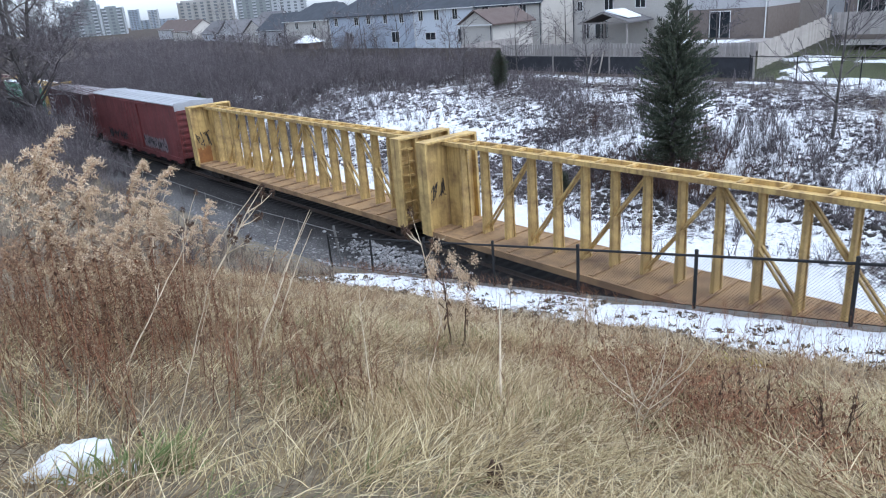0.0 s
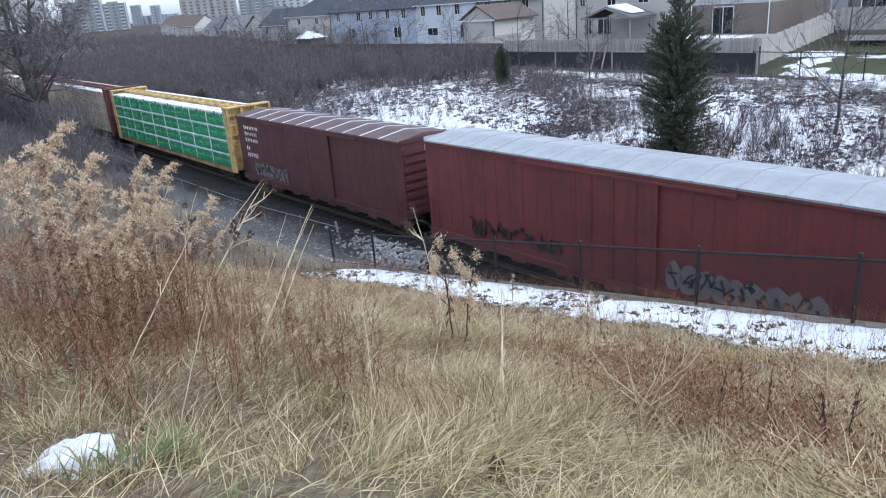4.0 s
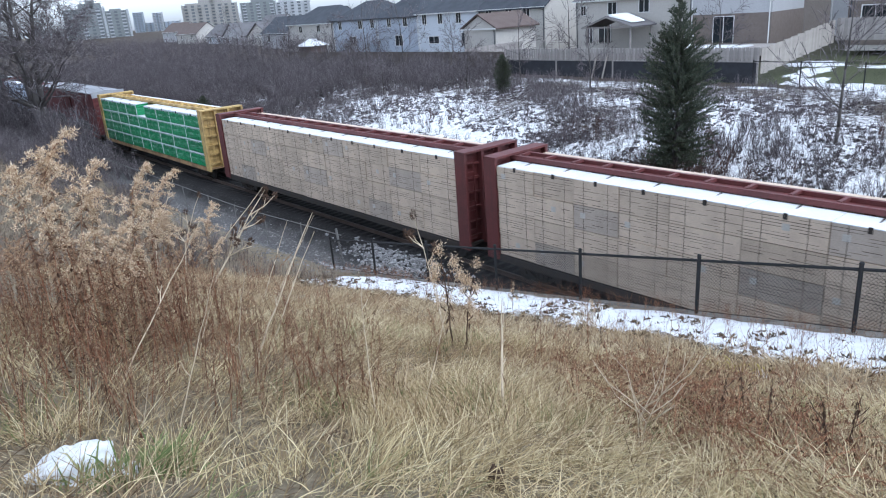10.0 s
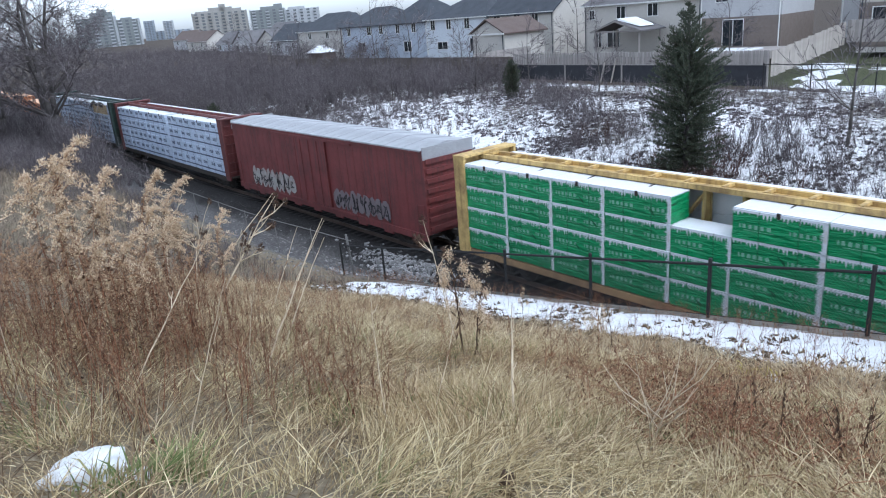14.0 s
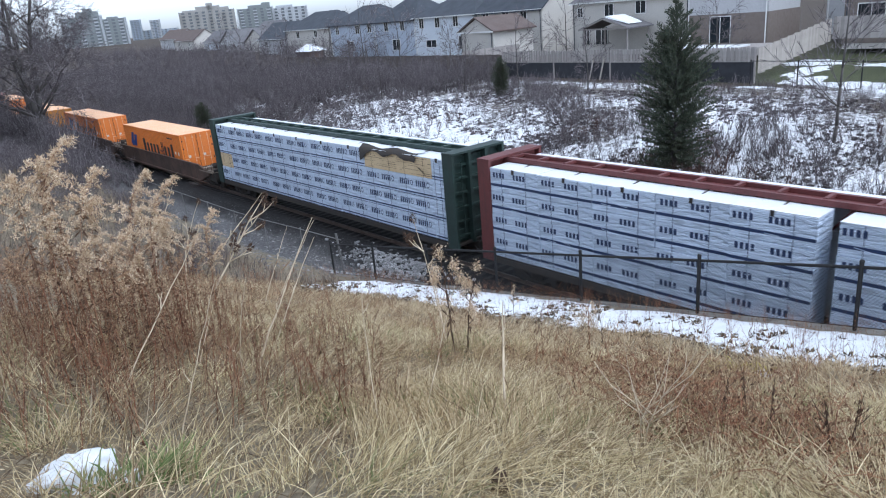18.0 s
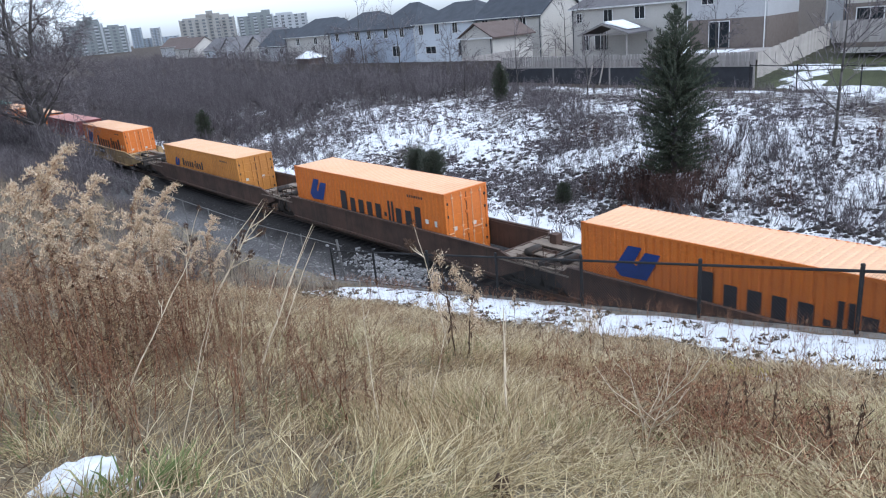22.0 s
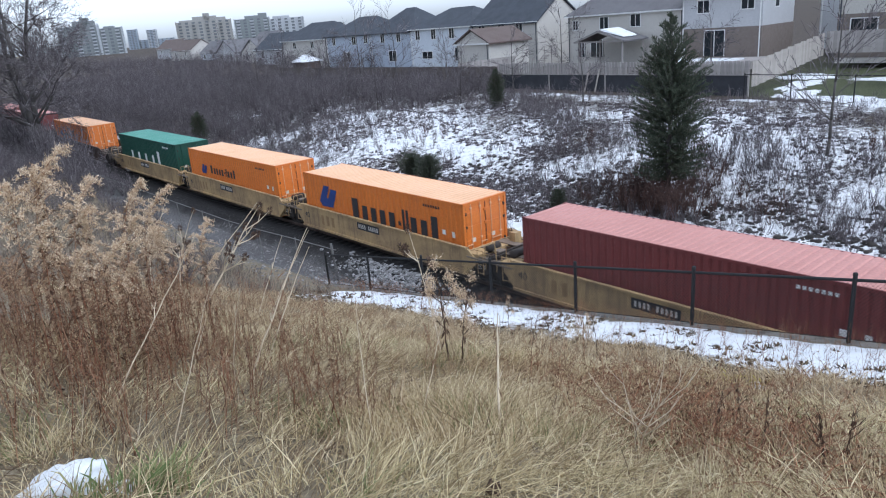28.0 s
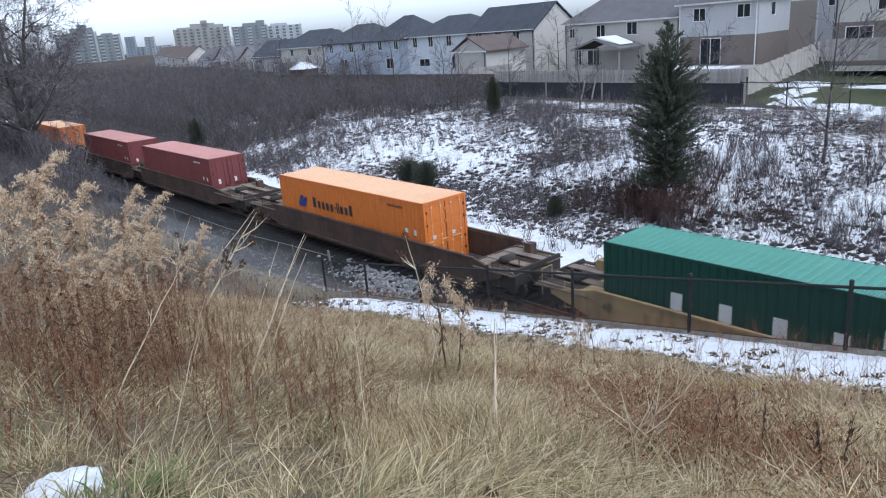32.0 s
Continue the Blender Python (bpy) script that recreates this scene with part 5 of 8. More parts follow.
M_EARTH = worn("sodden_dark_earth", (0.04, 0.034, 0.03), (0.02, 0.018, 0.016), 0.95, 0, 0.6, 3, island=0.4, bump=0.5)
M_LITTER = blades("sodden_leaf_litter", [(0.0, (0.04, 0.032, 0.025)), (0.6, (0.11, 0.085, 0.06)), (1.0, (0.22, 0.17, 0.11))], 0.1)
M_TWIGRED = blades("reddish_twigs", [(0.0, (0.045, 0.032, 0.03)), (0.6, (0.09, 0.058, 0.052)), (1.0, (0.16, 0.09, 0.078))], 0.0, 0.9)
M_BARK = worn("grey_bark", (0.095, 0.085, 0.08), (0.05, 0.043, 0.04), 0.95, 0, 0.7, 3, 0, bump=0.5)
M_NEEDLE = blades("dark_conifer_needles", [(0.0, (0.045, 0.06, 0.046)), (0.6, (0.078, 0.098, 0.07)), (1.0, (0.12, 0.13, 0.092))], 0.2)


class Sticks:
    """Gathers thin tapered three-sided sticks, leaves and tufts as arrays."""

    def __init__(self):
        self.v, self.f, self.m, self.n = [], [], [], 0

    def stick(self, a, b, ra, rb, mi=0):
        ax, ay, az = map(float, a)
        bx, by, bz = map(float, b)
        dx, dy, dz = bx - ax, by - ay, bz - az
        dn = math.sqrt(dx * dx + dy * dy + dz * dz) + 1e-9
        px, py, pz = (0.31, 0.17, 0.93) if abs(dz) < 0.9 * dn else (1.0, 0.2, 0.0)
        ux, uy, uz = dy * pz - dz * py, dz * px - dx * pz, dx * py - dy * px
        k = 1 / (math.sqrt(ux * ux + uy * uy + uz * uz) + 1e-9)
        ux, uy, uz = ux * k, uy * k, uz * k
        wx, wy, wz = (dy * uz - dz * uy) / dn, (dz * ux - dx * uz) / dn, (dx * uy - dy * ux) / dn
        for x, y, z, r in ((ax, ay, az, ra), (bx, by, bz, rb)):
            for c, t in ((1.0, 0.0), (-0.5, 0.866), (-0.5, -0.866)):
                self.v.append((x + r * (c * ux + t * wx), y + r * (c * uy + t * wy), z + r * (c * uz + t * wz)))
        n = self.n
        for i in range(3):
            j = (i + 1) % 3
            self.f += [(n + i, n + j, n + 3 + j), (n + i, n + 3 + j, n + 3 + i)]
            self.m += [mi, mi]
        self.n += 6

    def leaf(self, a, b, w, mi=1):
        ax, ay, az = map(float, a)
        bx, by, bz = map(float, b)
        dx, dy, dz = bx - ax, by - ay, bz - az
        px, py, pz = random.uniform(-1, 1), random.uniform(-1, 1), random.uniform(-1, 1)
        sx, sy, sz = dy * pz - dz * py, dz * px - dx * pz, dx * py - dy * px
        k = w / 2 / (math.sqrt(sx * sx + sy * sy + sz * sz) + 1e-9)
        mx, my, mz, sx, sy, sz = (ax + bx) / 2, (ay + by) / 2, (az + bz) / 2, sx * k, sy * k, sz * k
        self.v += [(ax, ay, az), (mx + sx, my + sy, mz + sz), (bx, by, bz), (mx - sx, my - sy, mz - sz)]
        n = self.n
        self.f += [(n, n + 1, n + 2), (n, n + 2, n + 3)]
        self.m += [mi, mi]
        self.n += 4

    def arrays(self):
        return np.array(self.v), np.array(self.f, np.int32), np.array(self.m, np.int32)


def scatter(name, templates, places, materials, label, category):
    """One object of stuff from many turned and scaled copies; places: (x, y, z, turn, size, tilt_x, tilt_y)."""
    V, F, M, n = [], [], [], 0
    for i, (x, y, z, a, k, tx, ty) in enumerate(places):
        v, f, m = templates[i % len(templates)]
        c, s = math.cos(a) * k, math.sin(a) * k
        w = np.empty_like(v)
        w[:, 0] = v[:, 0] * c - v[:, 1] * s + x + v[:, 2] * tx * k
        w[:, 1] = v[:, 0] * s + v[:, 1] * c + y + v[:, 2] * ty * k
        w[:, 2] = v[:, 2] * k + z
        V.append(w)
        F.append(f + n)
        M.append(m)
        n += len(v)
    me = mesh_of(name, np.concatenate(V), np.concatenate(F), materials)
    me.polygons.foreach_set("material_index", np.concatenate(M))
    return tagged(new(name, me), label, category, kind="stuff")


def place(s, L, size, lean=0.1):
    p = spot(s, L, ground_z(s, L))
    return (p.x, p.y, p.z - 0.02, random.uniform(0, 6.283), size, random.uniform(-lean, lean), random.uniform(-lean, lean))


# -- the dry grass of the slope: tufts of bent blades over flattened thatch
def in_view(s, L, margin=0.0):
    p = spot(s, L)
    return p.y > 0.5 and -0.72 * p.y - 1.2 - margin < p.x < 0.74 * p.y + 1.2 + margin


def build_grass(name, tufts, blades_each, area, length, width, rise, bend, keep, material, label, seed, loose=0.06, around=False):
    rng = np.random.default_rng(seed)
    s0, s1, l0, l1 = area
    centre = []
    for s, L in zip(rng.uniform(s0, s1, tufts), rng.uniform(l0, l1, tufts)):
        if in_view(s, L, 0.6) != around and keep(s, L) and (s - 20.95) ** 2 + (L - 18.9) ** 2 > 0.06:
            p = spot(s, L, ground_z(s, L))
            # neighbouring tufts lie the same way, in swirls
            centre.append((p.x, p.y, p.z, rng.uniform(0.6, 1.25), 1.2 + 3.4 * noise.noise((s * 0.6, L * 0.6, 70.0)) + 1.6 * noise.noise((s * 2.1, L * 2.1, 71.0))))
    centre = np.repeat(np.array(centre), blades_each, axis=0)
    n = len(centre)
    off = rng.normal(0, loose, (n, 2))
    base = centre[:, :3].copy()
    base[:, :2] += off
    # blades lean outwards from the tuft and along the way it lies
    ang = np.arctan2(off[:, 1], off[:, 0]) + rng.normal(0, 0.7, n)
    lie = rng.random(n) < 0.68
    ang = np.where(lie, centre[:, 4] + rng.normal(0, 0.6, n), ang)
    ln = rng.uniform(*length, n) * centre[:, 3]
    d = np.stack([np.cos(ang), np.sin(ang), np.zeros(n)], 1)
    sd = np.stack([-np.sin(ang), np.cos(ang), np.zeros(n)], 1)
    tw = rng.uniform(-0.8, 0.8, n)[:, None]
    sd = sd * np.cos(tw) + np.array([0, 0, 1.0]) * np.sin(tw)
    w = rng.uniform(*width, n)
    el = np.radians(rng.uniform(*rise, n))
    bd = rng.uniform(*bend, n)
    pts, cur = [base - np.array([0, 0, 0.03])], base.copy()
    for k in range(3):
        cur = cur + (ln / 3)[:, None] * (d * np.cos(el)[:, None] + np.array([0, 0, 1]) * np.sin(el)[:, None])
        cur[:, 2] = np.maximum(cur[:, 2], base[:, 2] + 0.015 - 0.25 * np.hypot(cur[:, 0] - base[:, 0], cur[:, 1] - base[:, 1]))
        pts.append(cur.copy())
        el = el - bd * (0.5 + 0.4 * k)
    V = np.empty((n, 7, 3))
    for k in range(3):
        ww = (w * (0.9, 1.0, 0.65)[k] / 2)[:, None]
        V[:, 2 * k], V[:, 2 * k + 1] = pts[k] - sd * ww, pts[k] + sd * ww
    V[:, 6] = pts[3]
    i = (np.arange(n) * 7)[:, None]
    tri = np.array([[0, 1, 3], [0, 3, 2], [2, 3, 5], [2, 5, 4], [4, 5, 6]])
    F = (i[:, :, None] + tri[None]).reshape(-1, 3)
    me = mesh_of(name, V.reshape(-1, 3), F, material)
    return tagged(new(name, me), label, "grass", kind="stuff")


def bramble_bed(s, L):
    """One in the brambles' bed, nought away from it."""
    u, v = s - 22.1, L - 14.85
    along_, across_ = 0.87 * u + 0.5 * v, -0.5 * u + 0.87 * v
    return math.exp(-(along_ / 1.5) ** 2 - (across_ / 0.55) ** 2)


def slope_grass(s, L):
    return L > 11.0 + 0.9 * noise.noise((s * 0.5, L * 0.3, 9.0)) or noise.noise((s * 3.1, L * 3.1, 14.0)) > 0.42


def weed_bed(s, L):
    """True under the tall weeds, where brown litter shows in place of straw."""
    p = spot(s, L)
    return p.x < (-0.14 + 0.12 * noise.noise((s * 0.8, L * 0.8, 44.0))) * p.y and noise.noise((s * 2.3, L * 2.3, 45.0)) > -0.22


THATCH = (4, 24), (0.0, 0.25)
build_grass("thatch", 11500, 9, (13.0, 26.5, 13.0, 21.0), (0.14, 0.42), (0.0025, 0.0062), *THATCH, lambda s, L: not weed_bed(s, L) or noise.noise((s * 6, L * 6, 46.0)) > 0.1, M_GRASS, "flattened straw thatch on the slope", 1, 0.12)
build_grass("dry_grass", 3300, 30, (15.5, 26.5, 15.3, 21.0), (0.12, 0.42), (0.002, 0.0046), (6, 58), (0.2, 1.2), lambda s, L: noise.noise((s * 0.8, L * 0.8, 5.0)) > -0.12 + 0.6 * bramble_bed(s, L) and not weed_bed(s, L), M_GRASS, "tufts of long dry straw-coloured grass", 2)
build_grass("thatch", 5200, 9, (13.0, 22.0, 15.0, 21.0), (0.1, 0.32), (0.0025, 0.006), *THATCH, weed_bed, M_BROWNLITTER, "matted rust-brown litter under the tall weeds", 8, 0.1)
build_grass("green_grass", 760, 22, (16.0, 26.0, 13.5, 20.0), (0.1, 0.3), (0.0025, 0.006), (15, 75), (0.1, 0.9), lambda s, L: noise.noise((s * 0.6, L * 0.6, 25.0)) > 0.06, M_GREENBLADE, "sparse tufts of grass still green", 3)
build_grass("thatch", 9500, 8, (3.0, 26, 10.0, 17.0), (0.16, 0.42), (0.004, 0.009), *THATCH, slope_grass, M_BROWNGRASS, "flattened dry grass lower on the slope", 4, 0.15)
build_grass("dry_grass", 2800, 12, (3.0, 26, 9.8, 16.0), (0.12, 0.36), (0.004, 0.008), (6, 60), (0.1, 1.1), slope_grass, M_BROWNGRASS, "tufts of dry grass thinning out towards the kerb", 5)
build_grass("thatch", 9000, 7, (10.0, 33.0, 11.0, 26.0), (0.2, 0.5), (0.006, 0.013), (4, 50), (0.0, 0.6), lambda s, L: True, M_GRASS, "flattened straw thatch round the viewpoint", 7, 0.14, True)
build_grass("coarse_growth", 4200, 9, (-50, 7, 6.9, 20), (0.25, 0.85), (0.012, 0.022), (25, 86), (0.0, 0.8), lambda s, L: (L < 12 or s < 5) and not (s > -12 and L < 8.6 + 0.8 * noise.noise((s * 0.6, L * 0.6, 18.0))), M_DULLGRASS, "dull coarse dead growth on the lower bank", 6, 0.12)


# -- tall weeds with feathery seed heads
def goldenrod(seed, fluffy=1.0, leafy=1.0, tall=1.0):
    random.seed(seed)
    st = Sticks()
    lean = random.uniform(0.03, 0.2)
    nod = random.uniform(0.05, 0.16)
    pts = [(0, 0, 0)]
    for i in range(1, 10):
        z = tall * i / 9
        over = max(0.0, (i - 6) / 3)
        pts.append((lean * z * z + nod * over * over + random.uniform(-0.008, 0.008), random.uniform(-0.01, 0.01), z * (1 - 0.1 * lean) - 0.05 * over * over))
    for i in range(9):
        st.stick(pts[i], pts[i + 1], 0.0045 - 0.00042 * i, 0.0041 - 0.00042 * i, 0)

    def on_stem(z):
        k = min(8, int(z * 9))
        p = np.array(pts[k])
        return p + (np.array(pts[k + 1]) - p) * (z * 9 - k)

    for i in range(int(64 * leafy)):
        p = on_stem(random.uniform(0.04, 0.9))
        a = random.uniform(0, 6.283)
        ln = random.uniform(0.018, 0.06)
        q = p + np.array((math.cos(a) * ln * 0.7, math.sin(a) * ln * 0.7, -ln * random.uniform(-0.3, 0.9)))
        st.leaf(p, q, random.uniform(0.004, 0.009), 1)
    if fluffy:
        for i in range(int(20 * fluffy)):
            z = random.uniform(0.66, 0.99)
            p = on_stem(z)
            a = random.gauss(0, 1.3)
            ln = (0.04 + 0.2 * (1.0 - z)) * random.uniform(0.7, 1.3)
            mid = p + np.array((math.cos(a) * ln * 0.55, math.sin(a) * ln * 0.55, ln * 0.5))
            end = mid + np.array((math.cos(a) * ln * 0.55, math.sin(a) * ln * 0.55, -ln * 0.12))
            st.stick(p, mid, 0.0012, 0.001, 0)
            st.stick(mid, end, 0.001, 0.0006, 0)
            for j in range(20):
                f = random.random()
                c = (p + (mid - p) * f * 2 if f < 0.5 else mid + (end - mid) * (f * 2 - 1)) + np.random.normal(0, 0.004, 3)
                e = c + np.random.normal(0, 0.006, 3) + np.array((0, 0, 0.006))
                st.leaf(c, e, random.uniform(0.004, 0.008), 2)
        for j in range(int(60 * fluffy)):
            c = on_stem(random.uniform(0.8, 1.0)) + np.random.normal(0, 0.008, 3)
            st.leaf(c, c + np.random.normal(0, 0.007, 3), 0.007, 2)
    return st.arrays()


np.random.seed(4)
GOLD = [goldenrod(i, 0.4, 2.4) for i in range(2)] + [goldenrod(9, 0.2, 2.6), goldenrod(10, 0.0, 2.4), goldenrod(12, 0.25, 2.6), goldenrod(13, 0.0, 2.8), goldenrod(14, 0.0, 2.0)]
random.seed(31)
stand = []
while len(stand) < 300:
    s, L = random.uniform(11, 19.4), random.uniform(15.2, 20.5)
    p = spot(s, L)
    ang = p.x / max(p.y, 0.1)
    dist = p.length
    # the stand fills the side of the view and thins towards its middle
    edge = -0.2 - 0.07 * (7.5 - dist) + 0.07 * noise.noise((s, L, 2.0))
    if not (-0.85 < ang < edge and dist > 5.6):
        continue
    if random.random() > 0.35 + 1.6 * (edge - ang):
        continue
    stand.append(place(s, L, random.uniform(0.85, 1.42) * (0.72 if ang > -0.38 else 1.0), 0.1))
scatter("tall_weeds", GOLD, stand, [M_GOLDSTEM, M_GOLDLEAF, M_TANFLUFF], "tall rust-brown weeds with pale feathery seed heads", "weeds")


def single_weed(name, label, arrays, materials, s, L, size, turn, tilt=(0.0, 0.0)):
    """A weed that stands alone: its stalk, leaves and seed heads are parts."""
    p = spot(s, L, ground_z(s, L) - 0.02)
    weed = thing(name, label, "plant", "", Matrix.Translation(p) @ Euler((tilt[0], tilt[1], turn)).to_matrix().to_4x4() @ Matrix.Scale(size, 4))
    v, f, m = arrays
    for mi, nm in ((0, "stalk"), (1, "leaves"), (2, "plume")):
        sel = f[m == mi]
        if len(sel):
            used, inv = np.unique(sel, return_inverse=True)
            ob = share(nm, mesh_of(nm, v[used], inv.reshape(-1, 3), materials[mi]), weed)
            if mi:
                tagged(ob, kind="stuff")
    return weed


def plume_weed(seed):
    """A tall weed whose top nods over in a one-sided feathery plume."""
    random.seed(seed)
    np.random.seed(seed)
    st = Sticks()
    nod = random.uniform(0.08, 0.17)
    pts = [np.zeros(3)]
    for i in range(1, 13):
        z = i / 12
        over = max(0.0, (i - 8) / 4)
        pts.append(np.array((0.05 * z * z + nod * over ** 2, random.uniform(-0.008, 0.008), z + 0.04 * over - 0.1 * over ** 2)))
    for i in range(12):
        st.stick(pts[i], pts[i + 1], 0.0036 - 0.00024 * i, 0.0034 - 0.00024 * i, 0)

    def on_stem(z):
        k = min(11, int(z * 12))
        return pts[k] + (pts[k + 1] - pts[k]) * (z * 12 - k)

    for _ in range(150):
        p = on_stem(random.uniform(0.03, 0.84))
        a, ln = random.uniform(0, 6.283), random.uniform(0.02, 0.06)
        q = p + np.array((math.cos(a) * ln * 0.7, math.sin(a) * ln * 0.7, -ln * random.uniform(-0.3, 0.9)))
        st.leaf(p, q, random.uniform(0.004, 0.012), 1)
    for i in range(17):
        z = 0.7 + 0.29 * i / 17
        p = on_stem(z)
        a = random.gauss(0, 1.0)
        ln = (0.035 + 0.32 * (1.0 - z)) * random.uniform(0.8, 1.25)
        out = np.array((math.cos(a), math.sin(a), 0.0))
        mid = p + out * ln * 0.5 + np.array((0, 0, ln * 0.4))
        end = mid + out * ln * 0.5 - np.array((0, 0, ln * 0.25))
        st.stick(p, mid, 0.001, 0.0008, 0)
        st.stick(mid, end, 0.0008, 0.0005, 0)
        for j in range(int(44 + 620 * ln)):
            f = random.uniform(0.1, 1.0)
            c = (p + (mid - p) * f * 2 if f < 0.5 else mid + (end - mid) * (f * 2 - 1)) + np.random.normal(0, 0.0045, 3) + np.array((0, 0, 0.004))
            st.leaf(c, c + np.random.normal(0, 0.006, 3) + np.array((0, 0, 0.004)), random.uniform(0.0025, 0.005), 2)
    for j in range(130):
        c = on_stem(random.uniform(0.82, 1.0)) + np.random.normal(0, 0.006, 3)
        st.leaf(c, c + np.random.normal(0, 0.007, 3), 0.007, 2)
    return st.arrays()


PLUMES = [(18.36, 18.29, 2.16), (18.09, 18.1, 2.13), (18.69, 18.13, 1.92), (18.93, 18.48, 1.85), (18.52, 17.98, 1.81), (17.81, 17.51, 2.0), (17.66, 17.31, 1.9), (18.3, 17.63, 1.74), (17.42, 17.09, 1.6), (17.01, 16.74, 1.42), (16.51, 16.34, 1.3), (18.04, 17.44, 1.58), (18.72, 17.98, 1.48), (19.05, 18.38, 1.58), (17.43, 17.06, 1.55), (16.61, 16.37, 1.71), (19.07, 18.26, 1.38), (18.56, 17.82, 1.3)]
for i, (s, L, tall_) in enumerate(PLUMES):
    single_weed("goldenrod_plant", "tall withered goldenrod with a pale nodding plume", plume_weed(40 + i), [M_GOLDSTEM, M_GOLDLEAF, M_FLUFF], s, L, tall_, random.Random(i).uniform(-1.6, 1.2))


def branched_stalk(seed, branches, spread, heads="burr", leafy=0, tall_bend=0.1, thick=1.0):
    random.seed(seed)
    np.random.seed(seed)
    st = Sticks()

    def seed_head(p):
        if heads == "burr":
            for _ in range(60):
                d = np.random.normal(0, 1, 3)
                d *= 0.034 / np.linalg.norm(d)
                d[2] *= 1.5
                st.leaf(np.array(p) + d * 0.2, np.array(p) + d, 0.007, 2)
        elif heads == "plume":
            for _ in range(150):
                c = np.array(p) + np.random.normal(0, 0.024, 3) * np.array((1, 1, 1.5))
                st.leaf(c, c + np.random.normal(0, 0.011, 3), 0.009, 2)

    pts = [np.zeros(3)]
    for i in range(1, 9):
        z = i / 8
        pts.append(np.array((tall_bend * z * z + random.uniform(-0.006, 0.006), random.uniform(-0.008, 0.008), z)))
    for i in range(8):
        st.stick(pts[i], pts[i + 1], thick * (0.0045 - 0.0004 * i), thick * (0.0041 - 0.0004 * i), 0)
    if heads:
        seed_head(pts[-1])
    for b in range(branches):
        k = random.randint(3, 6)
        a = random.uniform(0, 6.283)
        ln = random.uniform(0.2, 0.42) * spread
        p = pts[k]
        q = p + np.array((math.cos(a) * ln * 0.6, math.sin(a) * ln * 0.6, ln * 0.6))
        r = q + np.array((math.cos(a) * ln * 0.35, math.sin(a) * ln * 0.35, ln * 0.6))
        st.stick(p, q, 0.0028 * thick, 0.0022 * thick, 0)
        st.stick(q, r, 0.0022 * thick, 0.0016 * thick, 0)
        q2 = q + np.array((math.cos(a + 0.9) * ln * 0.4, math.sin(a + 0.9) * ln * 0.4, ln * 0.35))
        st.stick(q, q2, 0.0018 * thick, 0.0012 * thick, 0)
        if heads:
            seed_head(r)
            if random.random() < 0.6:
                seed_head(q2)
    for _ in range(leafy):
        k = random.randint(1, 7)
        p = pts[k] + np.random.normal(0, 0.01, 3)
        a = random.uniform(0, 6.283)
        ln = random.uniform(0.05, 0.13)
        st.leaf(p, p + np.array((math.cos(a) * ln * 0.4, math.sin(a) * ln * 0.4, -ln)), random.uniform(0.006, 0.018), 1)
    return st.arrays()


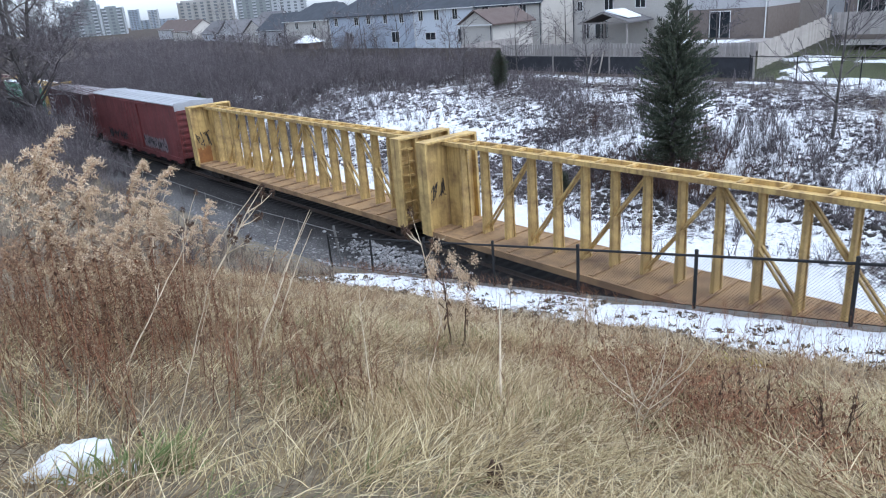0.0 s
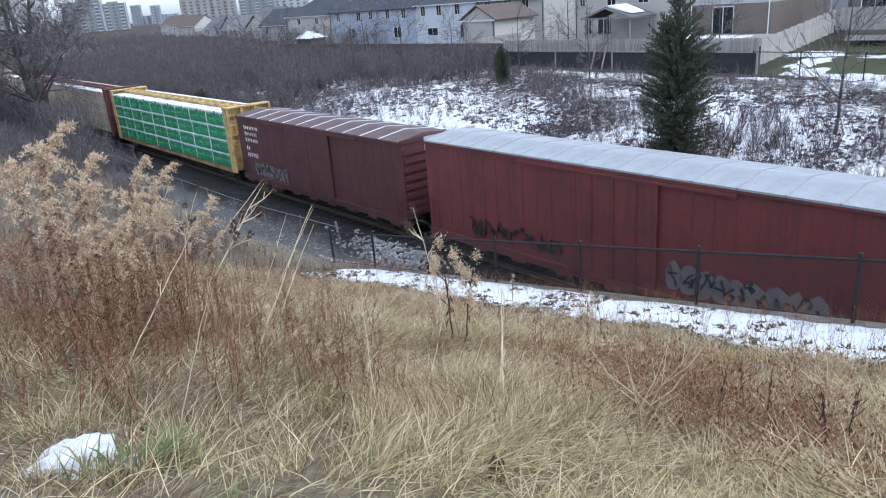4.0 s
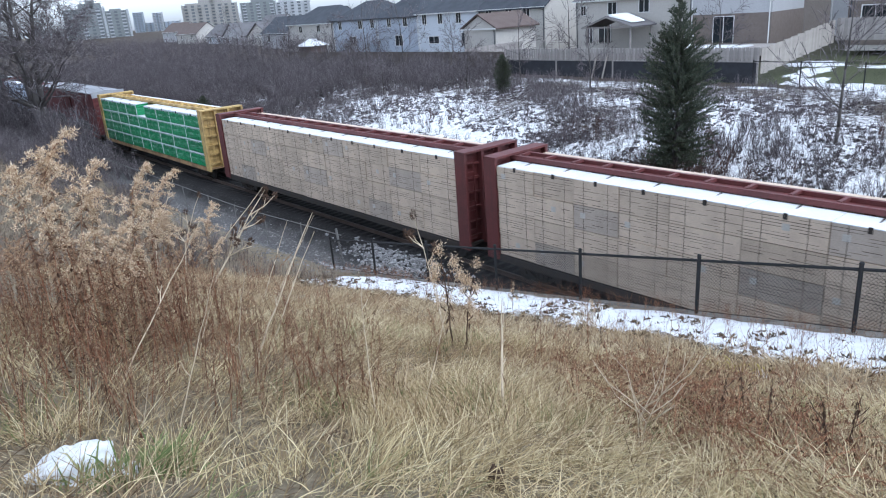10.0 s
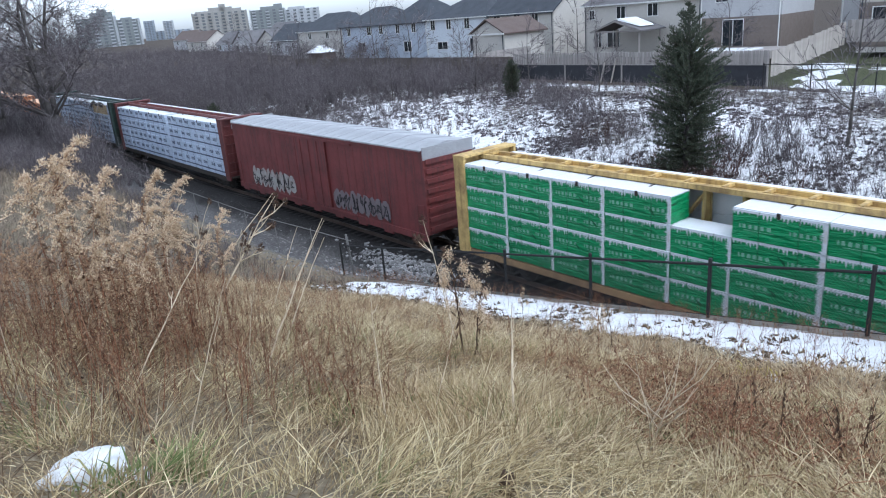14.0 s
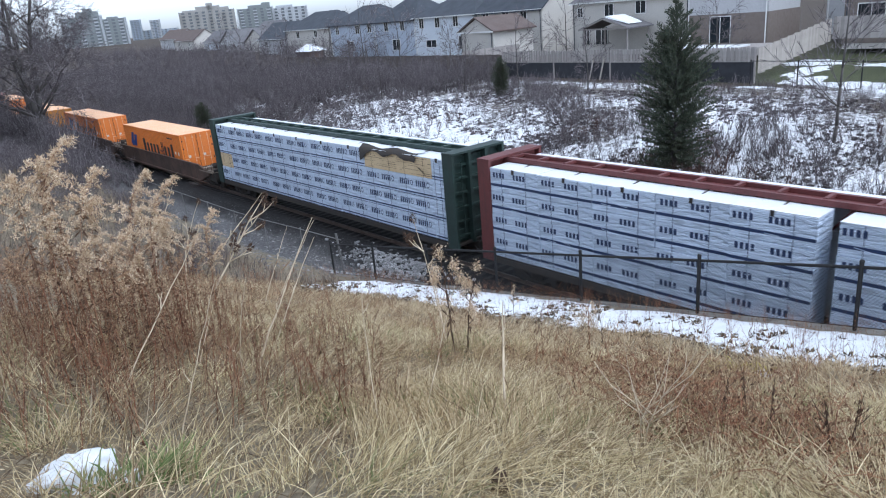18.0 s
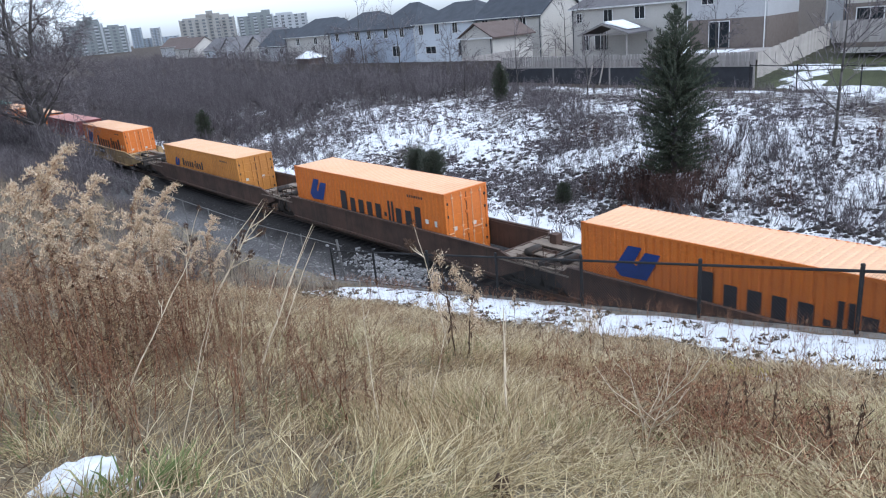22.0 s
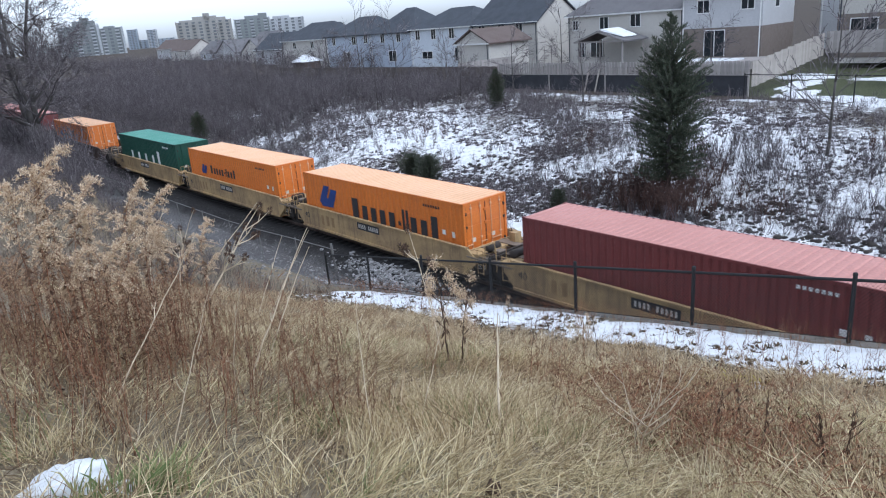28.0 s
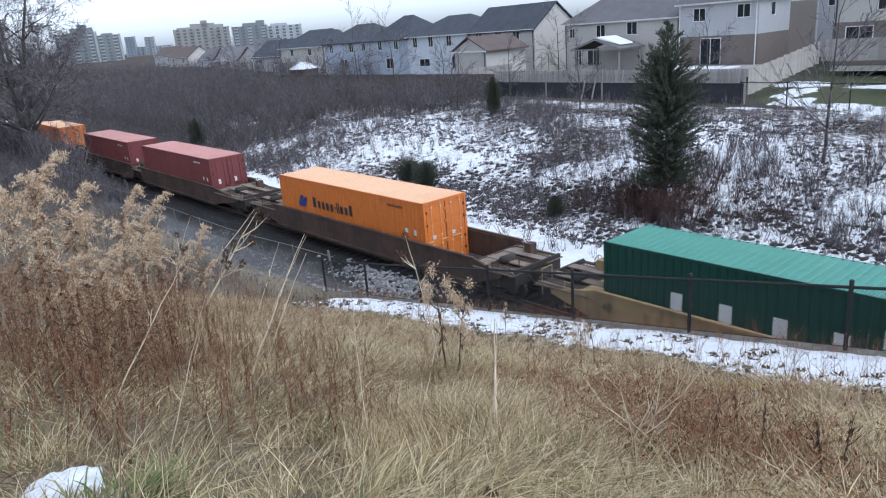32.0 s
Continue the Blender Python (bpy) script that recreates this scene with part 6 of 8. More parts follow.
PALE = [M_PALESTALK, M_GOLDLEAF, M_FLUFF]
DARK = [M_DARKSTALK, M_DARKSTALK, M_DARKSTALK]
TEASEL = [M_PALESTALK, M_GOLDLEAF, M_DARKSTALK]
SINGLES = [
    ("goldenrod_plant", "dark-stemmed weed with a pale drooping plume", branched_stalk(2, 6, 0.3, "plume", 30, -0.05, 2.0), [M_DARKSTALK, M_DARKSTALK, M_FLUFF], 18.99, 14.68, 1.25, 0.0),
    ("goldenrod_plant", "dark-stemmed weed with a pale drooping plume", branched_stalk(3, 6, 0.3, "plume", 30, 0.15, 2.0), [M_DARKSTALK, M_DARKSTALK, M_FLUFF], 19.06, 14.52, 1.1, 0.0),
    ("goldenrod_plant", "short weed with a pale seed plume by the fence", branched_stalk(4, 4, 0.4, "plume", 10, 0.1, 1.8), [M_DARKSTALK, M_DARKSTALK, M_FLUFF], 17.89, 10.7, 0.62, 4.0),
    ("goldenrod_plant", "short weed with a pale seed plume by the fence", branched_stalk(24, 4, 0.4, "plume", 10, 0.1, 1.8), [M_DARKSTALK, M_DARKSTALK, M_FLUFF], 15.44, 10.07, 0.65, 1.0),
    ("teasel", "tall pale branching stalk with small dark heads", branched_stalk(5, 6, 0.5, "burr", 0, 0.3, 2.0), TEASEL, 9.5, 14.3, 2.0, 0.5),
    ("dry_stalk", "bleached stalk leaning over the grass", branched_stalk(8, 2, 0.3, "", 3, 0.28, 0.9), PALE, 19.6, 17.4, 1.15, 5.6),
    ("dry_stalk", "bleached upright stalk among the weeds", branched_stalk(18, 1, 0.3, "", 2, 0.05, 0.8), PALE, 19.2, 18.9, 1.2, 2.0),
    ("branching_weed", "pale forked weed with bare branches", branched_stalk(9, 10, 1.5, "", 2, 0.35, 2.0), PALE, 22.18, 15.72, 0.66, 5.6),
    ("branching_weed", "pale forked weed with bare branches", branched_stalk(10, 8, 1.5, "", 2, -0.2, 1.9), PALE, 22.2, 15.78, 0.58, 0.8),
    ("withered_weed", "dark withered weed with hanging leaves", branched_stalk(11, 3, 0.4, "", 80, 0.1, 2.2), DARK, 22.25, 14.8, 0.55, 0.0),
    ("withered_weed", "dark withered weed with hanging leaves", branched_stalk(12, 3, 0.4, "", 80, 0.15, 2.2), DARK, 22.38, 14.65, 0.55, 2.0),
    ("withered_weed", "dark withered weed with hanging leaves", branched_stalk(13, 4, 0.5, "", 90, 0.2, 2.2), DARK, 23.15, 15.15, 0.58, 3.5),
    ("withered_weed", "dark withered weed with hanging leaves", branched_stalk(14, 3, 0.4, "", 80, 0.1, 2.2), DARK, 23.22, 15.0, 0.56, 5.0),
    ("withered_weed", "dark withered weed with hanging leaves", branched_stalk(19, 3, 0.5, "", 80, 0.3, 2.2), DARK, 22.7, 15.0, 0.5, 1.0),
    ("withered_weed", "dark withered weed with hanging leaves", branched_stalk(20, 3, 0.5, "", 70, 0.3, 2.2), DARK, 23.3, 14.3, 0.5, 4.0),
    ("withered_weed", "brown withered weed beside the snow", branched_stalk(15, 3, 0.4, "", 40, 0.1, 1.6), [M_GOLDSTEM, M_GOLDLEAF, M_FLUFF], 19.6, 13.0, 0.75, 1.5),
    ("withered_weed", "dark weed stalk beside the snow", branched_stalk(16, 2, 0.4, "", 30, 0.1, 1.8), DARK, 19.2, 12.2, 0.75, 3.0),
    ("withered_weed", "dark weed stalk beside the snow", branched_stalk(17, 2, 0.4, "", 26, -0.2, 1.8), DARK, 18.2, 12.4, 0.7, 3.0),
]
for nm, lb, arr, mats, s, L, size, turn in SINGLES:
    single_weed(nm, lb, arr, mats, s, L, size, turn)


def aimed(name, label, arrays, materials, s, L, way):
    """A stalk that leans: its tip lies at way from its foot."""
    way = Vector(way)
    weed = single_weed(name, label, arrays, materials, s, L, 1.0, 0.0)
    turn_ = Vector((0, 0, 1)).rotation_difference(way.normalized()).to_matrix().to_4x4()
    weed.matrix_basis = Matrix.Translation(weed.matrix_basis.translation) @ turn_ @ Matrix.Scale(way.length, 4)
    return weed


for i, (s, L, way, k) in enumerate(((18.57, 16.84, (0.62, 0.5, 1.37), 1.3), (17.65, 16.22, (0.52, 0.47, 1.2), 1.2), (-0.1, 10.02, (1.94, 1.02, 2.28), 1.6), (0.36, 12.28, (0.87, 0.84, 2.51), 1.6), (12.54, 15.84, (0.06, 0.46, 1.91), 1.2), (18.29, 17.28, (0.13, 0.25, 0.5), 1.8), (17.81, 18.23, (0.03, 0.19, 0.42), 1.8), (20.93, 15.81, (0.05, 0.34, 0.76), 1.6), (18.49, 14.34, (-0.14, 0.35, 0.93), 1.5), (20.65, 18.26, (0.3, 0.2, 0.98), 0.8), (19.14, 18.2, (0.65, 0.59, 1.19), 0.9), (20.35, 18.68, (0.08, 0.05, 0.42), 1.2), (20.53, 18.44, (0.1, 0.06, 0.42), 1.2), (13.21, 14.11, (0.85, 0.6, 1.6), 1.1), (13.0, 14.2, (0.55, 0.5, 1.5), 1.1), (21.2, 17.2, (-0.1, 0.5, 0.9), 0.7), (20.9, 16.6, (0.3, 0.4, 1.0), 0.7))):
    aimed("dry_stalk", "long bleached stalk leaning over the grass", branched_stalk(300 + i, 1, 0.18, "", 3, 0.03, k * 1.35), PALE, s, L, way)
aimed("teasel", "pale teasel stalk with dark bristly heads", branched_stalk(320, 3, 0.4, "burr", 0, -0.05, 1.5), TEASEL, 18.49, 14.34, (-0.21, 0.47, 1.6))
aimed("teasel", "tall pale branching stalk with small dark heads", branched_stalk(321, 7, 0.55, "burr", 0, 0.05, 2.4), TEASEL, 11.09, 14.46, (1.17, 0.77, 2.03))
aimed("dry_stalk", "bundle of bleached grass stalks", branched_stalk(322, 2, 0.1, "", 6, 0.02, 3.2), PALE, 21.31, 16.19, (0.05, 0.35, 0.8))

# thin weeds and low brown clumps over the whole slope
random.seed(77)
MIXED = [branched_stalk(60 + i, 3, 0.6, "", 10, random.uniform(-0.2, 0.3), 1.0) for i in range(4)] + [branched_stalk(70 + i, 6, 0.8, "", 12, 0.1, 1.0) for i in range(2)]
spots_ = []
while len(spots_) < 520:
    s, L = random.uniform(2, 26), random.uniform(8.6, 18.5)
    if in_view(s, L) and noise.noise((s * 0.35, L * 0.35, 12.0)) > -0.1 and spot(s, L).length > 4.2:
        spots_.append(place(s, L, random.uniform(0.3, 0.75), 0.25))
scatter("withered_weeds", MIXED, spots_, [M_GOLDSTEM, M_GOLDLEAF, M_DARKSTALK], "thin brown withered weeds through the grass", "weeds")


def bramble(seed):
    """Canes that arch up and over, with short side twigs and curled dead leaves."""
    random.seed(seed)
    st = Sticks()
    for _ in range(5):
        a = random.uniform(0, 6.283)
        p, el = np.array((random.uniform(-0.1, 0.1), random.uniform(-0.1, 0.1), 0.0)), random.uniform(0.9, 1.45)
        for k in range(6):
            q = p + 0.24 * np.array((math.cos(a) * math.cos(el), math.sin(a) * math.cos(el), math.sin(el)))
            st.stick(p, q, 0.008 - 0.001 * k, 0.007 - 0.001 * k, 0)
            for _ in range(3):
                f = random.random()
                c = p + (q - p) * f
                e = c + np.array((random.uniform(-0.12, 0.12), random.uniform(-0.12, 0.12), random.uniform(-0.06, 0.14)))
                st.stick(c, e, 0.003, 0.0015, 0)
                st.leaf(e, e + np.array((random.uniform(-0.05, 0.05), random.uniform(-0.05, 0.05), -random.uniform(0.03, 0.1))), random.uniform(0.012, 0.035), 1)
            p = q
            el -= random.uniform(0.25, 0.5)
            a += random.uniform(-0.25, 0.25)
    return st.arrays()


spots_ = []
while len(spots_) < 140:
    s, L = random.uniform(19.6, 24), random.uniform(12.8, 16.2)
    if in_view(s, L) and random.random() < bramble_bed(s, L) + (0.06 if L < 14.6 else 0):
        spots_.append(place(s, L, random.uniform(0.25, 0.5), 0.3))
scatter("brown_brambles", [bramble(i) for i in range(5)], spots_, [M_BRAMBLE, M_GOLDLEAF], "tangled red-brown brambles in the grass", "brambles")


# -- bare shrubs and brush
def shrub(seed, stems, tall, spread, twigs=3):
    random.seed(seed)
    st = Sticks()
    for _ in range(stems):
        a = random.uniform(0, 6.283)
        r = spread * random.uniform(0.2, 1.0)
        p = np.array((random.uniform(-0.12, 0.12), random.uniform(-0.12, 0.12), 0))
        h = tall * random.uniform(0.55, 1.0)
        for k in range(3):
            q = p + np.array((math.cos(a) * r / 3, math.sin(a) * r / 3, h / 3)) + np.array([random.uniform(-0.06, 0.06) * tall for _ in range(3)])
            w = 0.0135 * tall ** 0.5
            st.stick(p, q, w * (1 - 0.28 * k), w * (0.72 - 0.25 * k))
            if k:
                for _ in range(twigs):
                    f = random.random()
                    b = p + (q - p) * f
                    d = np.array((random.uniform(-1, 1), random.uniform(-1, 1), random.uniform(0.1, 1.1)))
                    e = b + d * tall * random.uniform(0.06, 0.2)
                    st.stick(b, e, w * 0.4, w * 0.15)
            p = q
            a += random.uniform(-0.5, 0.5)
    return st.arrays()


LOW = [shrub(100 + i, 7, 0.8, 0.35, 2) for i in range(4)]
MID = [shrub(110 + i, 9, 1.8, 0.8, 3) for i in range(4)]
TALL = [shrub(120 + i, 10, 2.7, 1.2, 5) for i in range(4)]
random.seed(55)


def brushy(s, d):
    """How thick the brush grows on the far bank, from 0 to 1."""
    v = 0.2 + (0.85 * (1 - ease(-38, -26, s)) + 0.1) * ease(20.5, 25, d + 3.2 * noise.noise((s * 0.07, d * 0.1, 40.0)))
    v += 0.95 * (1 - ease(-34, -21, s + 0.25 * (d - 12))) * ease(6.5, 10, d)
    v += 0.9 * ease(-3, 6, s + 0.5 * d) * ease(10, 14, d) * (1 - ease(20, 24, d))
    # a belt of brush slants down the bank past the tall cedar
    v += 0.75 * math.exp(-((s + 13 - (24 - d) * 1.55) / 3.6) ** 2) * ease(9, 12, d)
    return min(1, v)


low, mid, tall = [], [], []
for _ in range(40000):
    s, d = random.uniform(-150, 26), random.uniform(6, 35)
    x = random.random()
    if s < -95 and random.random() < 0.5:
        continue
    b = brushy(s, d) * (0.55 + 0.9 * noise.noise((s * 0.25, d * 0.25, 60.0)) + 0.25)
    if x > b * 0.55:
        continue
    k = random.random()
    if (d > 24 and s < -28) or s < -40:
        (tall if k < 0.34 and d > 12 else mid).append(place(s, -d, random.uniform(0.6, 1.1), 0.1)) if k < 0.62 else None
    elif k < 0.85:
        low.append(place(s, -d, random.uniform(0.6, 1.5), 0.15))
    else:
        mid.append(place(s, -d, random.uniform(0.45, 0.8), 0.15))
scatter("low_brush", LOW, low, M_TWIG, "thin bare weeds standing in the snow", "brush")
for _ in range(420):
    s, d = random.uniform(-230, -76), random.uniform(36, 60)
    tall.append(place(s, -d, random.uniform(0.9, 1.7), 0.1))
scatter("bank_brush", MID, mid, M_TWIG, "bare grey-brown brush on the far bank", "brush")
scatter("thicket", TALL, tall, M_TWIG, "tall bare thicket along the top of the bank", "thicket")

# dark tussocks that break up the snow
TUFT = []
for i in range(5):
    random.seed(200 + i)
    st = Sticks()
    for _ in range(16):
        a, r = random.uniform(0, 6.283), random.uniform(0.02, 0.24)
        p = np.array((random.uniform(-0.12, 0.12), random.uniform(-0.12, 0.12), 0))
        st.leaf(p, p + np.array((math.cos(a) * r, math.sin(a) * r, random.uniform(0.03, 0.2))), random.uniform(0.03, 0.1), 0)
    TUFT.append(st.arrays())
random.seed(91)
tufts = []
while len(tufts) < 13500:
    s, d = (random.uniform(-75, 24), random.uniform(8.0, 30)) if len(tufts) < 11500 else (random.uniform(-18, 0), random.uniform(9.5, 18))
    if s > 6 and d < 10.8 and random.random() < 0.75:
        continue
    if noise.noise((s * 0.22, d * 0.22, 80.0)) + 0.5 * noise.noise((s * 0.9, d * 0.9, 81.0)) + random.uniform(-0.25, 0.25) > -0.05 - 0.25 * ease(12, 9, d):
        tufts.append(place(s, -d, random.uniform(0.35, 1.1), 0.1))
scatter("dead_tussocks", TUFT, tufts, M_TWIG, "dark dead tussocks poking through the snow", "tussocks")
ledge = []
while len(ledge) < 1700:
    s, L = random.uniform(4.5, 25), random.uniform(7.4, 11.2)
    if noise.noise((s * 1.1, L * 1.1, 33.0)) > 0.05 or L > 9.9:
        ledge.append(place(s, L, random.uniform(0.12, 0.5), 0.3))
scatter("leaf_litter", TUFT, ledge, M_LITTER, "withered leaves and stubble on the snow strip", "litter")

# brush between the old fence and the slope, and the dark growth at the cutting's mouth
random.seed(92)
near_mid, near_tall = [], []
for _ in range(2600):
    s, L = random.uniform(-100, 3), random.uniform(3.8, 17)
    if random.random() < 0.25 + 0.75 * (1 - ease(-35, -8, s)):
        if s < -26:
            near_tall.append(place(s, L, random.uniform(0.5, 0.9) * (1.5 if s < -48 else 1.0), 0.1)) if random.random() < 0.6 else near_mid.append(place(s, L, random.uniform(0.5, 1.0), 0.1))
        else:
            near_mid.append(place(s, random.uniform(6.8 if s < -11 else 8.6, 12), random.uniform(0.3, 0.62), 0.15))
for _ in range(95):
    s = random.uniform(-66, -27)
    near_tall.append(place(s, random.uniform(3.6, 7.0), random.uniform(1.1, 1.75) * (1.0 if s < -36 else 0.75), 0.12))
for _ in range(150):
    s = random.uniform(-105, -58)
    near_tall.append(place(s, random.uniform(3.4, 9.0), random.uniform(1.3, 2.1), 0.12))
scatter("lineside_brush", MID, near_mid, M_TWIG, "low bare brush beside the old fence", "brush")
scatter("lineside_thicket", TALL, near_tall, M_TWIG, "dark bare thicket where the cutting begins", "thicket")
RED = []
for cs, cd, k in ((-19.5, 17.5, 12), (-4.5, 18, 10), (9.5, 13.5, 16), (1.0, 14.5, 14), (8, 13, 10), (13, 22, 10), (3, 12, 12)):
    for _ in range(k):
        RED.append(place(cs + random.gauss(0, 1.0), -(cd + random.gauss(0, 0.8)), random.uniform(0.4, 0.8), 0.1))
for _ in range(150):
    RED.append(place(4.3 + random.gauss(0, 1.8), -(11.2 + abs(random.gauss(0, 2.2))), random.uniform(0.45, 1.15), 0.12))
scatter("red_brush", MID, RED, M_TWIGRED, "reddish bare brush on the snowy bank", "brush")


# -- trees
def bare_tree(name, label, s, L, height, trunk, seed, forks=2, spread=0.35, depth=5, group="bare trees", start=0.25, fine=0.012):
    random.seed(seed)
    p0 = spot(s, L, ground_z(s, L) - 0.1)
    tree = thing(name, label, "tree", group, Matrix.Translation(p0))
    limbs, twigs = Sticks(), Sticks()

    def grow(p, d, ln, r, lv):
        parts_ = 3
        for k in range(parts_):
            d = (d + np.random.normal(0, 0.09, 3)).astype(float)
            d /= np.linalg.norm(d)
            q = p + d * ln / parts_
            r2 = r * 0.86
            (limbs if lv < 3 else twigs).stick(p, q, max(r, fine), max(r2, fine))
            if lv >= 2 or k == parts_ - 1:
                for _ in range(1 if lv < depth - 1 else 2):
                    if lv < depth:
                        sd = np.random.normal(0, 1, 3)
                        nd = d + sd / np.linalg.norm(sd) * (0.55 + spread)
                        nd[2] += 0.15
                        grow(q, nd / np.linalg.norm(nd), ln * random.uniform(0.5, 0.72), r2 * 0.55, lv + 1)
            p, r = q, r2
        if lv < depth:
            sd = np.random.normal(0, 1, 3) * 0.3
            grow(p, (d + sd) / np.linalg.norm(d + sd), ln * 0.68, r * 0.8, lv + 1)

    np.random.seed(seed)
    # trunk as a round tapered stem
    bm = bmesh.new()
    for f in range(forks):
        a = 6.283 * f / max(1, forks) + seed
        lean = 0.12 if forks > 1 else 0.02
        p, r = Vector((0.12 * math.cos(a) * (forks > 1), 0.12 * math.sin(a) * (forks > 1), 0)), trunk
        d = Vector((lean * math.cos(a), lean * math.sin(a), 1)).normalized()
        n = 6
        for k in range(n):
            d = (d + Vector(np.random.normal(0, 0.035, 3))).normalized()
            q = p + d * height * 0.62 / n
            beam(bm, p, q + d * 0.02, 2 * r, None, 8, 0.86)
            r *= 0.86
            p = q
            if (k + 1) / n > start:
                for _ in range(2):
                    an = random.uniform(0, 6.283)
                    nd = np.array((math.cos(an), math.sin(an), random.uniform(0.3, 1.1)))
                    grow(np.array(p), nd / np.linalg.norm(nd), height * random.uniform(0.16, 0.26), r * 0.5, 2)
        grow(np.array(p), np.array(d), height * 0.26, r, 2)
    part("trunk", bm, M_BARK, tree, "", True)
    for nm, stx, mt in (("branchwork", limbs, M_BARK), ("crown", twigs, M_TWIG)):
        if stx.n:
            v, f, _ = stx.arrays()
            tagged(share(nm, mesh_of(nm, v, f, mt), tree), kind="stuff")
    return tree


bare_tree("bare_tree", "large bare forked tree beside the track", -46.0, 5.6, 18.5, 0.36, 3, 3, 0.4, 6, start=0.2)
bare_tree("bare_tree", "bare tree behind the larger one", -53, 8.5, 14, 0.2, 5, 2, 0.35, 5, start=0.2)
bare_tree("bare_tree", "bare tree on the edge of the cutting", -60, 11, 13, 0.18, 8, 2, 0.35, 4, start=0.2)
bare_tree("slender_bare_tree", "slender bare tree on the far bank", 9.9, -20.0, 9.5, 0.1, 11, 1, 0.2, 4, start=0.3)
bare_tree("slender_bare_tree", "slender bare tree at the top of the bank", -40, -30, 9.5, 0.1, 12, 1, 0.2, 4, start=0.3)
bare_tree("slender_bare_tree", "slender bare tree at the top of the bank", -47, -30, 10.5, 0.09, 13, 1, 0.2, 4, start=0.3)
bare_tree("slender_bare_tree", "slender bare tree at the top of the bank", -35, -33, 6.5, 0.08, 14, 1, 0.2, 4, start=0.3)
bare_tree("garden_tree", "small bare garden tree behind the fence", -10.5, -45, 7.0, 0.09, 15, 1, 0.3, 4, start=0.3)
bare_tree("garden_tree", "small bare garden tree behind the fence", -30.5, -47, 9.0, 0.09, 16, 1, 0.25, 4, start=0.3)
bare_tree("slender_bare_tree", "slender bare tree at the top of the bank", -66, -30, 8.5, 0.09, 17, 1, 0.25, 4, start=0.2)
for i, (s, L, h) in enumerate(((-72, -27, 8.0), (-62, -24, 7.0), (-52, -28, 7.5), (-43.5, -26, 6.5), (-28, -28.5, 6.0), (-23, -31, 6.5), (-14, -30, 5.5), (-83, -29, 9.0), (-6, -29, 5.0), (-33, -22, 5.0))):
    bare_tree("slender_bare_tree", "slender bare tree in the brush on the bank", s, L, h, 0.08, 60 + i, 1, 0.3, 4, start=0.2)
bare_tree("slender_bare_tree", "slender bare tree at the top of the bank", -58, -31, 6.5, 0.08, 18, 1, 0.25, 4, start=0.2)


def conifer(label, s, L, height, radius, seed, base=0.05, group="conifers"):
    random.seed(seed)
    np.random.seed(seed)
    p0 = spot(s, L, ground_z(s, L) - 0.08)
    tree = thing("conifer", label, "tree", group, Matrix.Translation(p0))
    bm = bmesh.new()
    beam(bm, (0, 0, 0), (0.03, 0.02, height * 0.97), 0.03 * height, None, 8, 0.12)
    part("trunk", bm, M_BARK, tree, "", True)
    limbs, leaves = Sticks(), Sticks()
    z = height * base
    while z < height * 0.995:
        k = z / height
        r = radius * float(np.interp(k, (0, 0.15, 0.35, 0.55, 0.72, 0.87, 1.0), (0.55, 0.85, 1.0, 0.97, 0.7, 0.36, 0.02)))
        for _ in range(21 if k < 0.8 else 9):
            a = random.uniform(0, 6.283)
            # boughs stand out in uneven tiers and leave gaps
            tier = 0.92 + 0.22 * noise.noise((math.cos(a) * 1.4, math.sin(a) * 1.4, z * 1.3 + seed))
            ln = r * random.choice((0.5, 0.8, 1.0)) * random.uniform(0.85, 1.12) * tier + 0.05
            up = 0.25 + 0.8 * k
            tip = np.array((math.cos(a) * ln, math.sin(a) * ln, z + ln * up * random.uniform(0.3, 1.2)))
            root = np.array((0, 0, z))
            limbs.stick(root, tip, 0.012, 0.004)
            m = max(4, int(ln / 0.08))
            for j in range(m):
                f = 0.2 + 0.8 * (j + random.random()) / m
                c = root + (tip - root) * f
                for _ in range(6):
                    d = np.random.normal(0, 1, 3)
                    d = d / np.linalg.norm(d) * 0.75 + (tip - root) / (ln + 1e-6) * 0.45 + np.array((0, 0, 0.45))
                    leaves.leaf(c, c + d * random.uniform(0.08, 0.19) * (0.5 + 0.05 * height), random.uniform(0.018, 0.044) * (0.5 + 0.05 * height), 0)
        z += height * 0.0165 + 0.03
    v, f, _ = limbs.arrays()
    tagged(share("branchwork", mesh_of("branchwork", v, f, M_BARK), tree), kind="stuff")
    v, f, _ = leaves.arrays()
    tagged(share("foliage", mesh_of("foliage", v, f, M_NEEDLE), tree), kind="stuff")
    return tree


conifer("tall dark green cedar on the snowy bank", 4.6, -13.4, 9.5, 2.15, 1, 0.12)
conifer("small dark cedar at the foot of the bank", -12.6, -11.2, 1.9, 1.15, 2)
conifer("small dark cedar at the foot of the bank", -15.0, -11.6, 1.5, 1.0, 3)
conifer("small dark cedar beside the train", -49.5, -10.4, 3.3, 1.0, 4)
conifer("slim dark cedar near the top of the bank", -20.4, -26.0, 3.4, 0.85, 5)
conifer("dark cedar in a garden behind the fence", 7.2, -44, 6.0, 2.0, 6)
conifer("small cedar low on the bank", -0.5, -10.5, 1.2, 0.5, 7)


